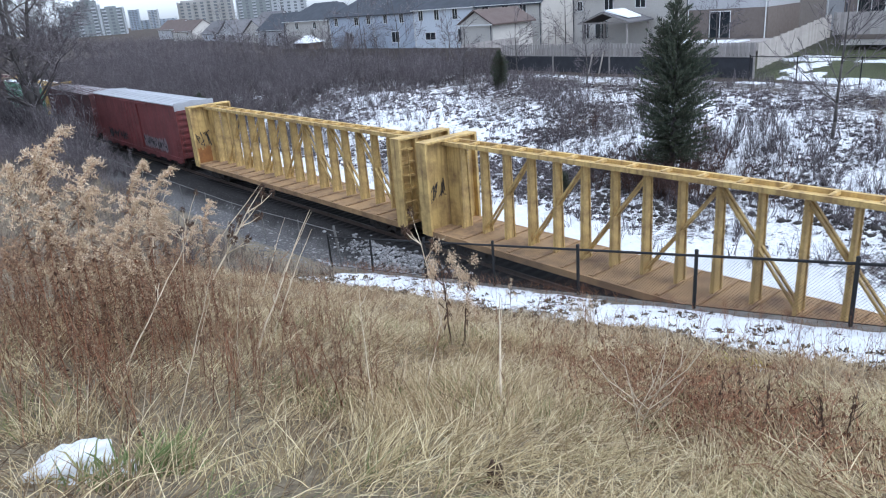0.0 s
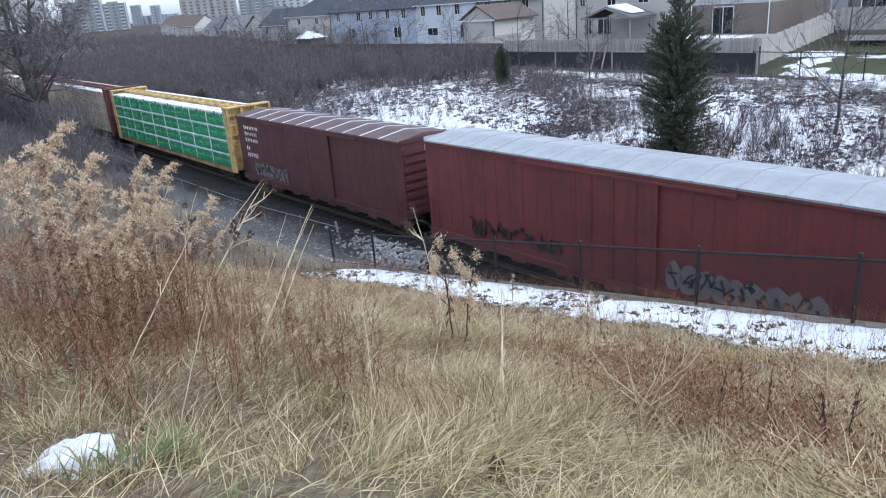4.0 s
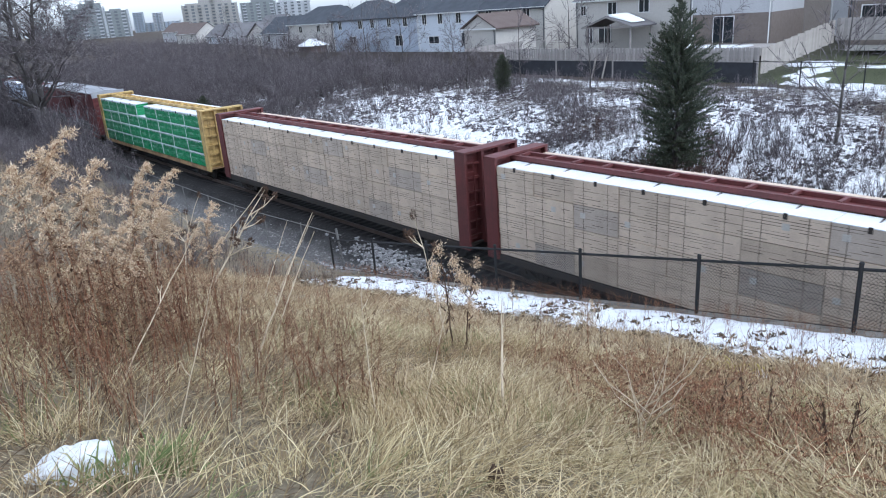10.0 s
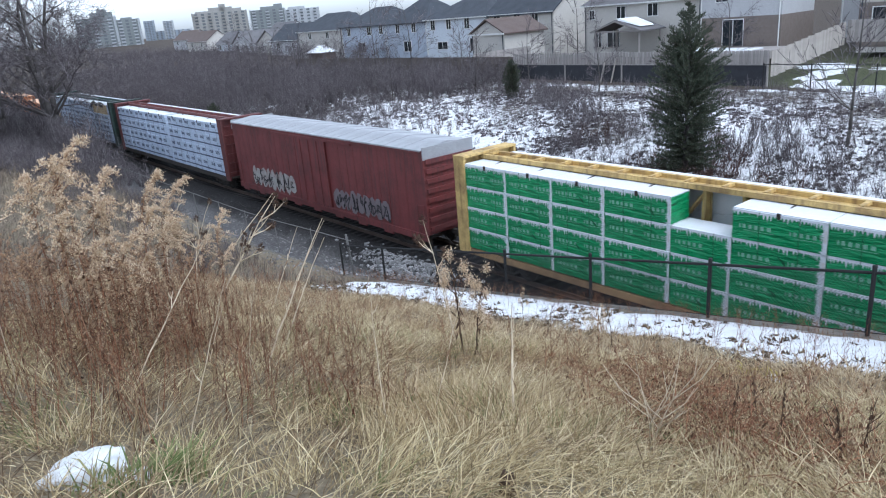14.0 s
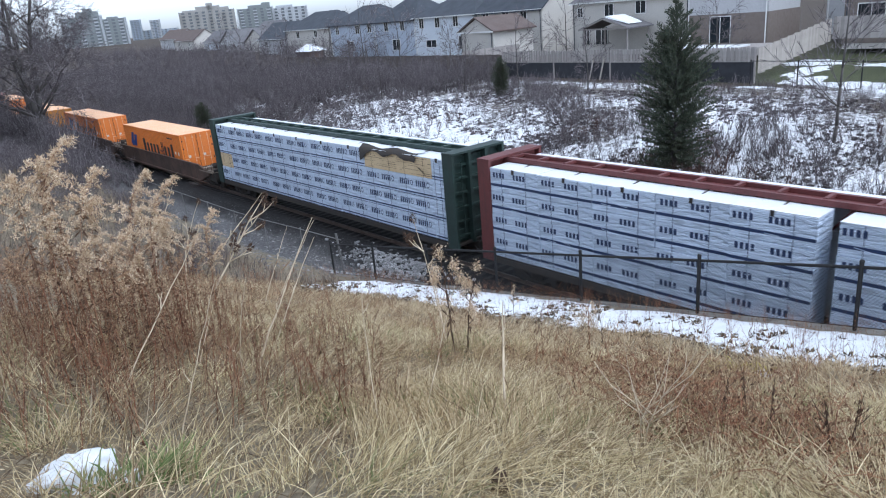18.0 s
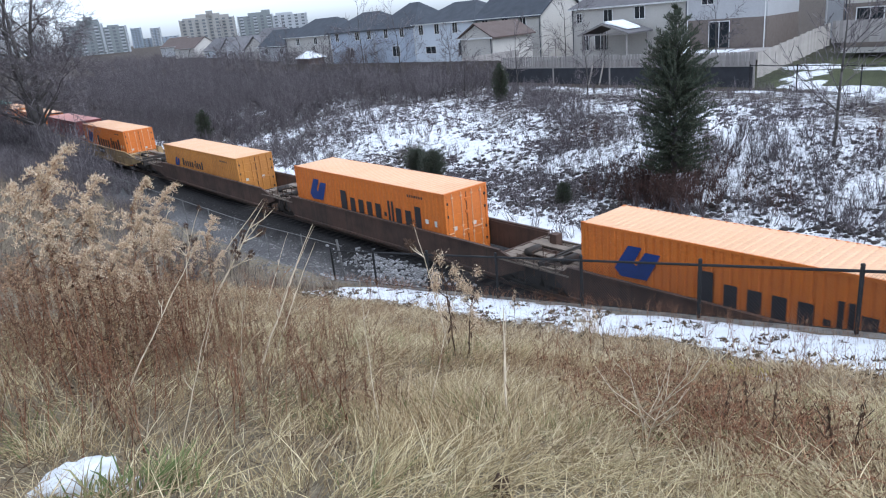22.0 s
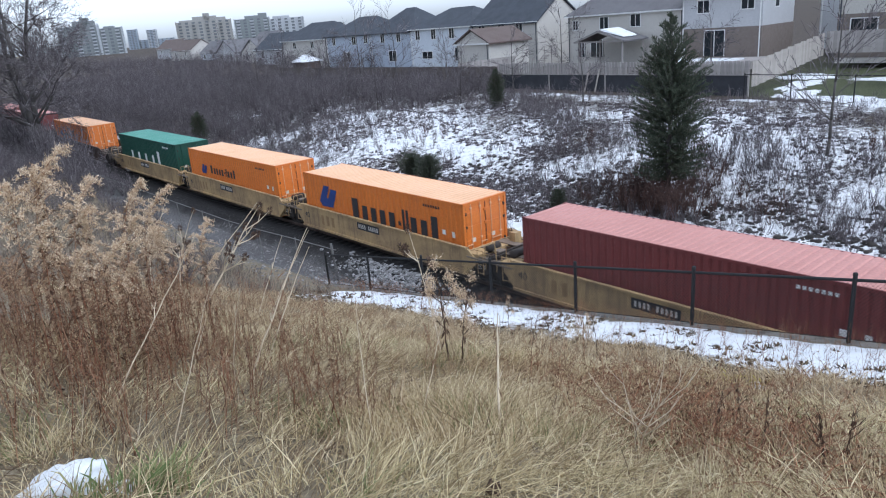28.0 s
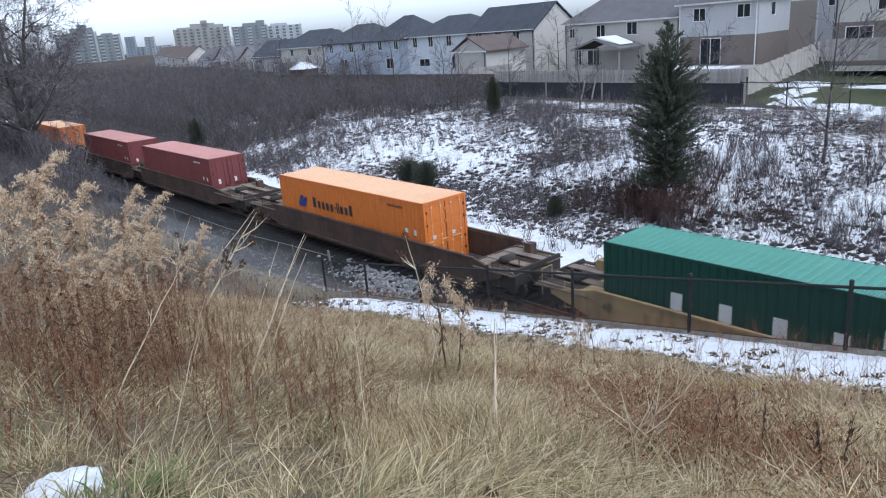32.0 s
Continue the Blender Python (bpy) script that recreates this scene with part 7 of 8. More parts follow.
# -- small things on the slope
def lump(name, label, category, s, L, size, material, seed, flat=0.5, sink=0.1):
    random.seed(seed)
    bm = bmesh.new()
    bmesh.ops.create_icosphere(bm, subdivisions=4, radius=1)
    for v in bm.verts:
        k = 1 + 0.45 * noise.noise(v.co * 1.4 + Vector((seed, 0, 0))) + 0.28 * noise.noise(v.co * 3.2 + Vector((0, seed, 0))) + 0.1 * noise.noise(v.co * 8 + Vector((0, 0, seed)))
        v.co = Vector((v.co.x * size[0] * k, v.co.y * size[1] * k, max(-0.3, v.co.z) * size[2] * k))
    ob = new(name, finish(bm, name, material, True))
    p = spot(s, L, ground_z(s, L) + size[2] * 0.12)
    ob.matrix_basis = Matrix.Translation(p) @ Matrix.Rotation(random.uniform(0, 6), 4, "Z")
    return tagged(ob, label, category)


lump("snow_lump", "melting lump of crusted snow on the grass", "snow", 21.0, 18.9, (0.21, 0.155, 0.13), M_SNOW, 1)
lump("snow_lump", "small scrap of snow on the grass", "snow", 21.14, 18.68, (0.08, 0.06, 0.05), M_SNOW, 2)
lump("snow_lump", "small scrap of snow near the weeds", "snow", 21.5, 12.4, (0.16, 0.08, 0.05), M_SNOW, 3)
lump("earth_clod", "small dark clod of earth in the grass", "clod", 22.28, 17.2, (0.05, 0.045, 0.12), M_DARKSTALK, 4)
straw = [place(18.0 + random.gauss(0, 0.12), 11.0 + random.gauss(0, 0.15), random.uniform(0.7, 1.2), 0.5) for _ in range(40)]
scatter("straw_tuft", [branched_stalk(80 + i, 3, 0.7, "", 12, 0.3, 0.8) for i in range(2)], [(a, b, c, d, e * 0.5, g, h) for a, b, c, d, e, g, h in straw], [M_PALESTALK, M_FLUFF, M_FLUFF], "bleached straw tuft on the snow", "grass")

build_grass("green_grass", 16, 18, (21.0, 21.35, 18.5, 18.95), (0.1, 0.26), (0.008, 0.016), (25, 75), (0.2, 1.0), lambda s, L: True, M_GREENBLADE, "green grass and weeds beside the snow lump", 45, 0.06)
build_grass("yellow_weeds", 5, 26, (21.0, 21.5, 12.1, 12.7), (0.06, 0.16), (0.012, 0.026), (20, 80), (0.1, 0.8), lambda s, L: True, blades("yellowed_leaves", [(0.0, (0.3, 0.26, 0.06)), (1.0, (0.6, 0.52, 0.16))], 0.3), "yellowing low weeds beside the snow", 44, 0.07)
random.seed(64)
stubble = []
while len(stubble) < 420:
    s, L = random.uniform(4.5, 26), random.uniform(7.5, 11.5)
    if noise.noise((s * 0.7, L * 0.7, 51.0)) > -0.15:
        stubble.append(place(s, L, random.uniform(0.12, 0.42), 0.3))
scatter("snow_stubble", MIXED, stubble, [M_DARKSTALK, M_LITTER, M_DARKSTALK], "dark stubble and dead stalks standing in the snow", "weeds")
undergrowth = []
while len(undergrowth) < 400:
    s, L = random.uniform(14.0, 21.5), random.uniform(14.6, 20.5)
    p = spot(s, L)
    if p.y > 1 and -0.8 < p.x / p.y < -0.15 + 0.12 * noise.noise((s, L, 3.0)) and 4.0 < p.length < 8.6 and (s - 20.95) ** 2 + (L - 18.9) ** 2 > 0.2:
        undergrowth.append(place(s, L, random.uniform(0.3, 0.85), 0.25))
scatter("low_weeds", [goldenrod(90 + i, 0.0, 2.0) for i in range(3)] + MIXED[:2], undergrowth, [M_GOLDSTEM, M_GOLDLEAF, M_TANFLUFF], "leafy brown dead weeds low among the grass", "weeds")
random.seed(63)
kerbside = []
for _ in range(900):
    s = random.uniform(3.5, 27)
    kerbside.append(place(s, random.choice((7.34, 7.4, 7.5, 7.7, 6.85)) + random.uniform(-0.05, 0.1), random.uniform(0.15, 0.5), 0.3))
scatter("kerbside_weeds", MIXED, kerbside, [M_GOLDSTEM, M_GOLDLEAF, M_DARKSTALK], "thin dead weeds growing along the kerb", "weeds")


def snow_patch(s, L, rs, rl, seed):
    """A thin ragged sheet of snow on a lawn."""
    n, rings = 72, 5
    verts, faces = [], []
    for k in range(rings + 1):
        for i in range(n):
            a = 2 * math.pi * i / n
            ca, sa = math.cos(a), math.sin(a)
            edge = 1 + 0.55 * noise.noise((ca * 1.6, sa * 1.6, seed)) + 0.35 * noise.noise((ca * 6, sa * 6, seed + 5.0)) + 0.2 * noise.noise((ca * 15, sa * 15, seed + 9.0))
            f = k / rings * edge
            ss, ll = s + rs * f * ca, L + rl * f * sa
            verts.append(spot(ss, ll, ground_z(ss, ll) + (0.05 if k < rings else -0.03)))
    for k in range(rings):
        for i in range(n):
            j = (i + 1) % n
            faces.append((k * n + i, (k + 1) * n + i, (k + 1) * n + j, k * n + j))
    return tagged(new("snow_patch", mesh_of("snow_patch", verts, faces, M_SNOW)), "thin ragged patch of snow lying on the lawn", "snow")


for i, (s, L, rs, rl) in enumerate(((0.6, -37.5, 1.5, 2.6), (-1.2, -42.5, 1.3, 3.4), (-2.8, -47.6, 2.2, 2.2), (4.2, -36.2, 2.8, 1.5), (8.2, -34.8, 2.6, 1.6), (12.0, -34.8, 2.6, 1.5), (4.5, -46.5, 3.6, 1.2), (10.5, -42, 2.4, 0.9), (-1.6, -34.0, 1.6, 0.5))):
    snow_patch(s, L, rs, rl, 30.0 + i)

# riprap and spilled ballast by the near rail and behind the fence
random.seed(15)
STONES = []
for i in range(6):
    bm = bmesh.new()
    bmesh.ops.create_icosphere(bm, subdivisions=1, radius=1)
    for v in bm.verts:
        v.co = v.co * (1 + random.uniform(-0.3, 0.25))
        v.co.z *= 0.7
    STONES.append((np.array([v.co for v in bm.verts]), np.array([[v.index for v in f.verts] for f in bm.faces], np.int32), np.zeros(len(bm.faces), np.int32)))
    bm.free()
rocks = [place(random.uniform(-45, 24), random.uniform(1.6, 4.6), random.uniform(0.025, 0.05), 0) for _ in range(5200)]
rocks += [place(random.uniform(-45, 20), -random.uniform(1.6, 4.4), random.uniform(0.025, 0.05), 0) for _ in range(1200)]
scatter("ballast_stones", STONES, rocks, M_STONE, "dark crushed ballast stones beside the rails", "ballast")
clods = []
while len(clods) < 2000:
    s, d = random.uniform(-20, 24), random.uniform(8.6, 16.0)
    if random.random() < (0.25 + 0.75 * ease(-6, 4, s)) * ease(8.6, 10.5, d) * (1 - 0.75 * ease(12, 16, d)) and noise.noise((s * 0.5, d * 0.5, 21.0)) > -0.15 and (s < 7 or d > 11.5):
        clods.append(place(s, -d, random.choice((0.07, 0.1, 0.14, 0.2)) * random.uniform(0.7, 1.2), 0))
scatter("earth_clods", STONES, clods, M_EARTH, "dark clods and sodden leaves lying in the snow", "clods")
rocks = [place(random.uniform(1.5, 11), random.uniform(2.7, 6.6), random.uniform(0.03, 0.1), 0) for _ in range(1500)]
rocks += [place(0.6 + random.gauss(0, 1.7), 2.4 + random.gauss(0, 0.4), random.uniform(0.03, 0.11), 0) for _ in range(800)]
rocks = [(x, y, z + 0.02 + 0.2 * k, a, k, tx, ty) for x, y, z, a, k, tx, ty in rocks]
gravel_bits = [place(random.uniform(-16, 4.5), random.uniform(2.6, 8.4), random.choice((0.025, 0.04, 0.065)) * random.uniform(0.7, 1.2), 0) for _ in range(5200)]
scatter("verge_gravel", STONES, gravel_bits, worn("dull_grey_gravel", (0.19, 0.183, 0.18), (0.05, 0.047, 0.044), 0.95, 0, 0.5, 2, island=0.65), "dull grey gravel on the verge beside the old fence", "gravel")
scatter("riprap", STONES, rocks, [worn("pale_rubble", (0.34, 0.335, 0.335), (0.09, 0.086, 0.082), 0.9, 0, 0.5, 2, island=0.5)], "pale broken rubble behind the fence", "rubble")


# ---- the houses beyond the cutting ----
M_SIDING_BEIGE = worn("beige_vinyl_siding", (0.54, 0.51, 0.465), (0.44, 0.415, 0.38), 0.6, 0, 0.3, 0.4)
M_SIDING_GREY = worn("grey_vinyl_siding", (0.5, 0.5, 0.51), (0.4, 0.4, 0.41), 0.6, 0, 0.3, 0.4)
M_SIDING_BLUE = worn("blue_grey_vinyl_siding", (0.42, 0.47, 0.55), (0.34, 0.38, 0.44), 0.6, 0, 0.3, 0.4)
M_SIDING_WHITE = worn("white_vinyl_siding", (0.62, 0.66, 0.71), (0.46, 0.5, 0.55), 0.6, 0, 0.3, 0.4)
M_SHINGLE = worn("dark_grey_shingles", (0.05, 0.057, 0.07), (0.035, 0.04, 0.048), 0.9, 0, 0.6, 0.8)
M_SHINGLE_GREY = worn("weathered_grey_shingles", (0.14, 0.135, 0.14), (0.1, 0.095, 0.1), 0.9, 0, 0.6, 0.8)
M_SHINGLE_BROWN = worn("brown_shingles", (0.12, 0.09, 0.08), (0.1, 0.07, 0.06), 0.9, 0, 0.6, 0.8)
M_BRICK = worn("brown_brick", (0.2, 0.165, 0.145), (0.14, 0.115, 0.1), 0.9, 0, 0.5, 3)
M_TRIM = worn("white_trim", (0.74, 0.74, 0.72), (0.6, 0.6, 0.58), 0.5, 0, 0.2)
M_FENCEWOOD = worn("grey_weathered_fence_wood", (0.36, 0.33, 0.31), (0.22, 0.2, 0.19), 0.9, 0, 0.5, 1.5, 0.4, thing=0.16)
M_FENCEDARK = worn("near_black_boards", (0.04, 0.042, 0.05), (0.025, 0.026, 0.03), 0.9, 0, 0.5, 1.2)
M_FENCEBROWN = worn("dull_brown_boards", (0.14, 0.115, 0.1), (0.09, 0.075, 0.07), 0.9, 0, 0.5, 1.2, thing=0.15)
M_FENCETAN = worn("tan_fence_wood", (0.37, 0.335, 0.3), (0.25, 0.22, 0.2), 0.9, 0, 0.5, 1.5, 0.4, thing=0.1)
mg, ng, lg, bg = nodes_of("window_glass")
bg.inputs["Base Color"].default_value = (0.02, 0.025, 0.03, 1)
bg.inputs["Roughness"].default_value = 0.08
M_GLASS = mg


def pts_box(bm, s0, s1, l0, l1, z0, z1):
    """A block whose sides follow the track's direction."""
    v = [bm.verts.new(spot(s, L, z)) for z in (z0, z1) for s, L in ((s0, l0), (s1, l0), (s1, l1), (s0, l1))]
    for q in ((3, 2, 1, 0), (4, 5, 6, 7), (0, 1, 5, 4), (1, 2, 6, 5), (2, 3, 7, 6), (3, 0, 4, 7)):
        bm.faces.new([v[i] for i in q])
    bmesh.ops.recalc_face_normals(bm, faces=bm.faces)
    return bm


def solid(bm, low, high):
    """A closed shape between two rings of plan points (s, L, z)."""
    a, b = [bm.verts.new(spot(*p)) for p in low], [bm.verts.new(spot(*p)) for p in high]
    n = len(a)
    for i in range(n):
        j = (i + 1) % n
        bm.faces.new((a[i], a[j], b[j], b[i]))
    bm.faces.new(a[::-1])
    bm.faces.new(b)
    bmesh.ops.recalc_face_normals(bm, faces=bm.faces)
    return bm


def window(house, s, L, z, w, h, glass=True, side=False, bars_=1):
    """A framed window on the wall that faces the track (or, side, the one that faces along it)."""
    win = None
    bm = bmesh.new()
    t = 0.09
    if side:
        for a, b, c, d in ((L - w / 2, L + w / 2, z - h / 2, z - h / 2 + t), (L - w / 2, L + w / 2, z + h / 2 - t, z + h / 2), (L - w / 2, L - w / 2 + t, z - h / 2, z + h / 2), (L + w / 2 - t, L + w / 2, z - h / 2, z + h / 2)):
            pts_box(bm, s - 0.02, s + 0.06, a, b, c, d)
    else:
        for a, b, c, d in ((s - w / 2, s + w / 2, z - h / 2, z - h / 2 + t), (s - w / 2, s + w / 2, z + h / 2 - t, z + h / 2), (s - w / 2, s - w / 2 + t, z - h / 2, z + h / 2), (s + w / 2 - t, s + w / 2, z - h / 2, z + h / 2)):
            pts_box(bm, a, b, L - 0.02, L + 0.06, c, d)
        for k in range(bars_):
            x = s - w / 2 + w * (k + 1) / (bars_ + 1)
            pts_box(bm, x - 0.03, x + 0.03, L - 0.02, L + 0.05, z - h / 2, z + h / 2)
    win = part("window", bm, M_TRIM, house)
    bm = bmesh.new()
    if side:
        pts_box(bm, s - 0.02, s + 0.02, L - w / 2, L + w / 2, z - h / 2, z + h / 2)
    else:
        pts_box(bm, s - w / 2, s + w / 2, L - 0.02, L + 0.02, z - h / 2, z + h / 2)
    part("pane", bm, M_GLASS, win)


def house(label, s0, s1, l0, l1, base, eave, ridge, wall, roof, lie="along", windows=(), brick=None, sides=(), name="house", category="house", doors=()):
    """l0 is the wall that faces the track, l1 the one behind. lie: the ridge runs along the track, across it, or the roof is hipped."""
    h = thing(name, label, category, "houses behind the cutting" if name == "house" else "")
    bm = bmesh.new()
    pts_box(bm, s0, s1, l1, l0, base - 1.0, eave)
    part("wall", bm, wall, h)
    mid_s, mid_l = (s0 + s1) / 2, (l0 + l1) / 2
    o = 0.45
    if lie == "along":
        for s, wd in ((s0, 1), (s1, -1)):
            bm = bmesh.new()
            solid(bm, [(s, l0, eave), (s, l1, eave), (s, mid_l, ridge - 0.12)], [(s + wd * 0.2, l0, eave), (s + wd * 0.2, l1, eave), (s + wd * 0.2, mid_l, ridge - 0.12)])
            part("gable", bm, wall, h)
        slope = (ridge - eave) / abs(l0 - mid_l)
        for lo in (l0, l1):
            e = o if lo == l0 else -o
            bm = bmesh.new()
            ze = eave - slope * o
            solid(bm, [(s0 - 0.3, lo + e, ze), (s1 + 0.3, lo + e, ze), (s1 + 0.3, mid_l, ridge), (s0 - 0.3, mid_l, ridge)], [(s0 - 0.3, lo + e, ze + 0.16), (s1 + 0.3, lo + e, ze + 0.16), (s1 + 0.3, mid_l, ridge + 0.16), (s0 - 0.3, mid_l, ridge + 0.16)])
            part("roof", bm, roof, h)
    elif lie == "across":
        for L, wd in ((l0, -1), (l1, 1)):
            bm = bmesh.new()
            solid(bm, [(s0, L, eave), (s1, L, eave), (mid_s, L, ridge - 0.12)], [(s0, L + wd * 0.2, eave), (s1, L + wd * 0.2, eave), (mid_s, L + wd * 0.2, ridge - 0.12)])
            part("gable", bm, wall, h)
        slope = (ridge - eave) / abs(s0 - mid_s)
        for so in (s0, s1):
            e = -o if so == s0 else o
            bm = bmesh.new()
            ze = eave - slope * o
            solid(bm, [(so + e, l0 + 0.3, ze), (so + e, l1 - 0.3, ze), (mid_s, l1 - 0.3, ridge), (mid_s, l0 + 0.3, ridge)], [(so + e, l0 + 0.3, ze + 0.16), (so + e, l1 - 0.3, ze + 0.16), (mid_s, l1 - 0.3, ridge + 0.16), (mid_s, l0 + 0.3, ridge + 0.16)])
            part("roof", bm, roof, h)
    else:
        half = abs(l0 - l1) / 2
        ra, rb = s0 + half * 0.9, s1 - half * 0.9
        bm = bmesh.new()
        solid(bm, [(s0 - o, l0 + o, eave - 0.1), (s1 + o, l0 + o, eave - 0.1), (s1 + o, l1 - o, eave - 0.1), (s0 - o, l1 - o, eave - 0.1)], [(ra, mid_l + 0.05, ridge), (rb, mid_l + 0.05, ridge), (rb, mid_l - 0.05, ridge), (ra, mid_l - 0.05, ridge)])
        part("roof", bm, roof, h)
    bm = bmesh.new()
    pts_box(bm, s0 - 0.3, s1 + 0.3, l0 + 0.3, l0 + 0.44, eave - 0.22, eave - 0.06)
    part("gutter", bm, M_TRIM if wall is not M_SIDING_BLUE else M_SHINGLE, h)
    for s in (s0 + 0.2, s1 - 0.2):
        bm = bmesh.new()
        beam(bm, spot(s, l0 + 0.1, base), spot(s, l0 + 0.1, eave), 0.09)
        part("downpipe", bm, M_SHINGLE if wall in (M_SIDING_BEIGE,) else M_TRIM, h)
    if brick:
        bm = bmesh.new()
        pts_box(bm, s0 - 0.03, s1 + 0.03, l0 - 0.2, l0 + 0.05, base - 0.5, brick)
        pts_box(bm, s1 - 0.2, s1 + 0.05, l1, l0 - 0.2, base - 0.5, brick)
        part("brickwork", bm, M_BRICK, h)
    for s, z, w, hh in windows:
        window(h, s, l0 + (0.06 if brick and z < brick else 0.0), z, w, hh)
    for L, z, w, hh in sides:
        window(h, s1, L, z, w, hh, side=True)
    for s, z, w, hh in doors:
        bm = bmesh.new()
        pts_box(bm, s - w / 2, s + w / 2, l0 - 0.02, l0 + 0.08, z - hh / 2, z + hh / 2)
        d = part("patio_door", bm, M_GLASS, h)
        bm = bmesh.new()
        for a in (s - w / 2, s - 0.04, s + w / 2 - 0.08):
            pts_box(bm, a, a + 0.08, l0 + 0.08, l0 + 0.12, z - hh / 2, z + hh / 2)
        pts_box(bm, s - w / 2, s + w / 2, l0 + 0.08, l0 + 0.12, z + hh / 2 - 0.09, z + hh / 2)
        part("door_frame", bm, M_TRIM, d)
    return h


house("beige terraced house with a dark shingle roof", -112, -94.6, -55, -65, 3.2, 8.2, 11.3, M_SIDING_BEIGE, M_SHINGLE, "hip", [(-107, 7.2, 1.3, 1.3), (-100, 7.2, 1.3, 1.3)])
house("blue-grey terraced house with a low dark shingle roof", -94.5, -80.1, -55, -65, 3.2, 8.5, 11.5, M_SIDING_BLUE, M_SHINGLE, "hip", [(-92, 7.5, 1.2, 1.5), (-85.3, 7.5, 1.4, 1.5), (-81.5, 7.6, 1.2, 1.5), (-88, 4.7, 2.2, 1.8)])
house("blue-grey terraced house with a peaked dark roof", -80.0, -68.5, -55, -65, 3.2, 8.5, 12.2, M_SIDING_BLUE, M_SHINGLE, "hip", [(-76.5, 7.6, 1.2, 1.5), (-72, 7.6, 1.2, 1.5), (-74, 4.7, 2.2, 1.8)])
house("white terraced house with a dark shingle roof", -68.4, -54.1, -54.8, -65, 3.2, 8.75, 11.5, M_SIDING_WHITE, M_SHINGLE, "hip", [(-66.6, 7.8, 1.2, 1.6), (-62.7, 7.8, 1.2, 1.6), (-58.4, 7.8, 1.2, 1.6), (-64.5, 4.7, 2.6, 1.2), (-57, 4.7, 2.0, 2.0)])
house("pale house with a dark shingle roof and a plain gable", -54, -41.3, -55, -64, 3.2, 8.75, 11.9, M_SIDING_BEIGE, M_SHINGLE, "along", [(-52, 7.9, 1.4, 1.3), (-48, 7.9, 1.4, 1.3), (-44.6, 7.9, 1.3, 1.5), (-44.3, 4.6, 1.2, 1.4)])
house("beige house with a grey hipped roof and a patio", -36, -19.6, -55, -66, 3.2, 9.0, 13.0, M_SIDING_BEIGE, M_SHINGLE_GREY, "hip", [(-30.4, 7.9, 1.4, 1.5), (-25.9, 8.0, 1.5, 1.5), (-34.8, 7.8, 0.9, 1.2)], doors=[(-33.8, 5.0, 1.0, 2.1), (-31.5, 5.0, 1.9, 2.1)], sides=[(-58, 8.1, 1.0, 1.2)])
house("grey house with a brick ground floor", -19.2, -10.2, -54, -61, 3.2, 10.2, 13.6, M_SIDING_GREY, M_SHINGLE_GREY, "hip", [(-16.7, 8.95, 1.5, 1.4), (-11.8, 9.1, 1.5, 1.4)], brick=6.75, doors=[(-15.3, 5.2, 2.4, 2.7)], sides=[(-57, 9.1, 1.0, 1.4)])
house("grey house with a raised deck", -9.5, 0.5, -66, -76, 4.5, 10.6, 14.0, M_SIDING_GREY, M_SHINGLE_GREY, "hip", [(-7.6, 9.6, 1.5, 1.6), (-4.0, 9.7, 2.0, 1.8), (-6, 6.6, 3.2, 2.0)])
house("pale house with a brick ground floor and wide windows", -3.0, 9.0, -54, -66, 4.0, 10.2, 13.6, M_SIDING_BEIGE, M_SHINGLE_GREY, "hip", [(1.4, 9.0, 1.6, 1.4), (-0.7, 6.2, 2.4, 1.7)], brick=7.4)
house("detached garage with a brown shingle roof", -44.2, -38.4, -43, -50, 2.8, 6.8, 8.3, M_SIDING_BEIGE, M_SHINGLE_BROWN, "across", name="garage", category="garage")


def rows_of_roofs():
    """Lower houses farther along the cutting."""
    random.seed(8)
    for s, L, w, wall, roof, lift in ((-128, -60, 15, M_SIDING_GREY, M_SHINGLE, -0.4), (-150, -66, 14, M_SIDING_BEIGE, M_SHINGLE_GREY, -1.4), (-176, -70, 13, M_SIDING_GREY, M_SHINGLE_GREY, -1.2), (-204, -76, 14, M_SIDING_WHITE, M_SHINGLE_GREY, -1.2), (-235, -78, 20, M_SIDING_BEIGE, M_SHINGLE_BROWN, -0.2), (-275, -86, 22, M_SIDING_GREY, M_SHINGLE_BROWN, 0.5), (-185, -85, 14, M_SIDING_GREY, M_SHINGLE_GREY, 0.4), (-160, -90, 16, M_SIDING_BLUE, M_SHINGLE, 1.2)):
        house("distant low house with a pitched roof", s - w / 2, s + w / 2, L, L - 9, 3, 6.9 + lift, 10.2 + lift, wall, roof, random.choice(("along", "across", "along")), [(s - w * 0.25, 5.7 + lift, 1.5, 1.4), (s + w * 0.25, 5.7 + lift, 1.5, 1.4)])


rows_of_roofs()


M_FLATWINDOW = worn("dull_distant_glazing", (0.13, 0.14, 0.15), None, 0.4, 0, 0.3, 0.1)
M_FLATS = worn("grey_green_cladding", (0.22, 0.24, 0.24), (0.15, 0.16, 0.16), 0.8, 0, 0.4, 0.1)
M_FLATS_TAN = worn("tan_concrete", (0.32, 0.31, 0.29), (0.24, 0.235, 0.225), 0.8, 0, 0.4, 0.1)
M_FLATS_PALE = worn("pale_concrete", (0.42, 0.435, 0.45), (0.34, 0.35, 0.365), 0.8, 0, 0.3, 0.1)
# distance haze is put into this blue by greying and paling it
M_FLATS_BLUE = worn("hazed_blue_glass_cladding", (0.3, 0.34, 0.39), (0.24, 0.28, 0.33), 0.4, 0, 0.3, 0.1)


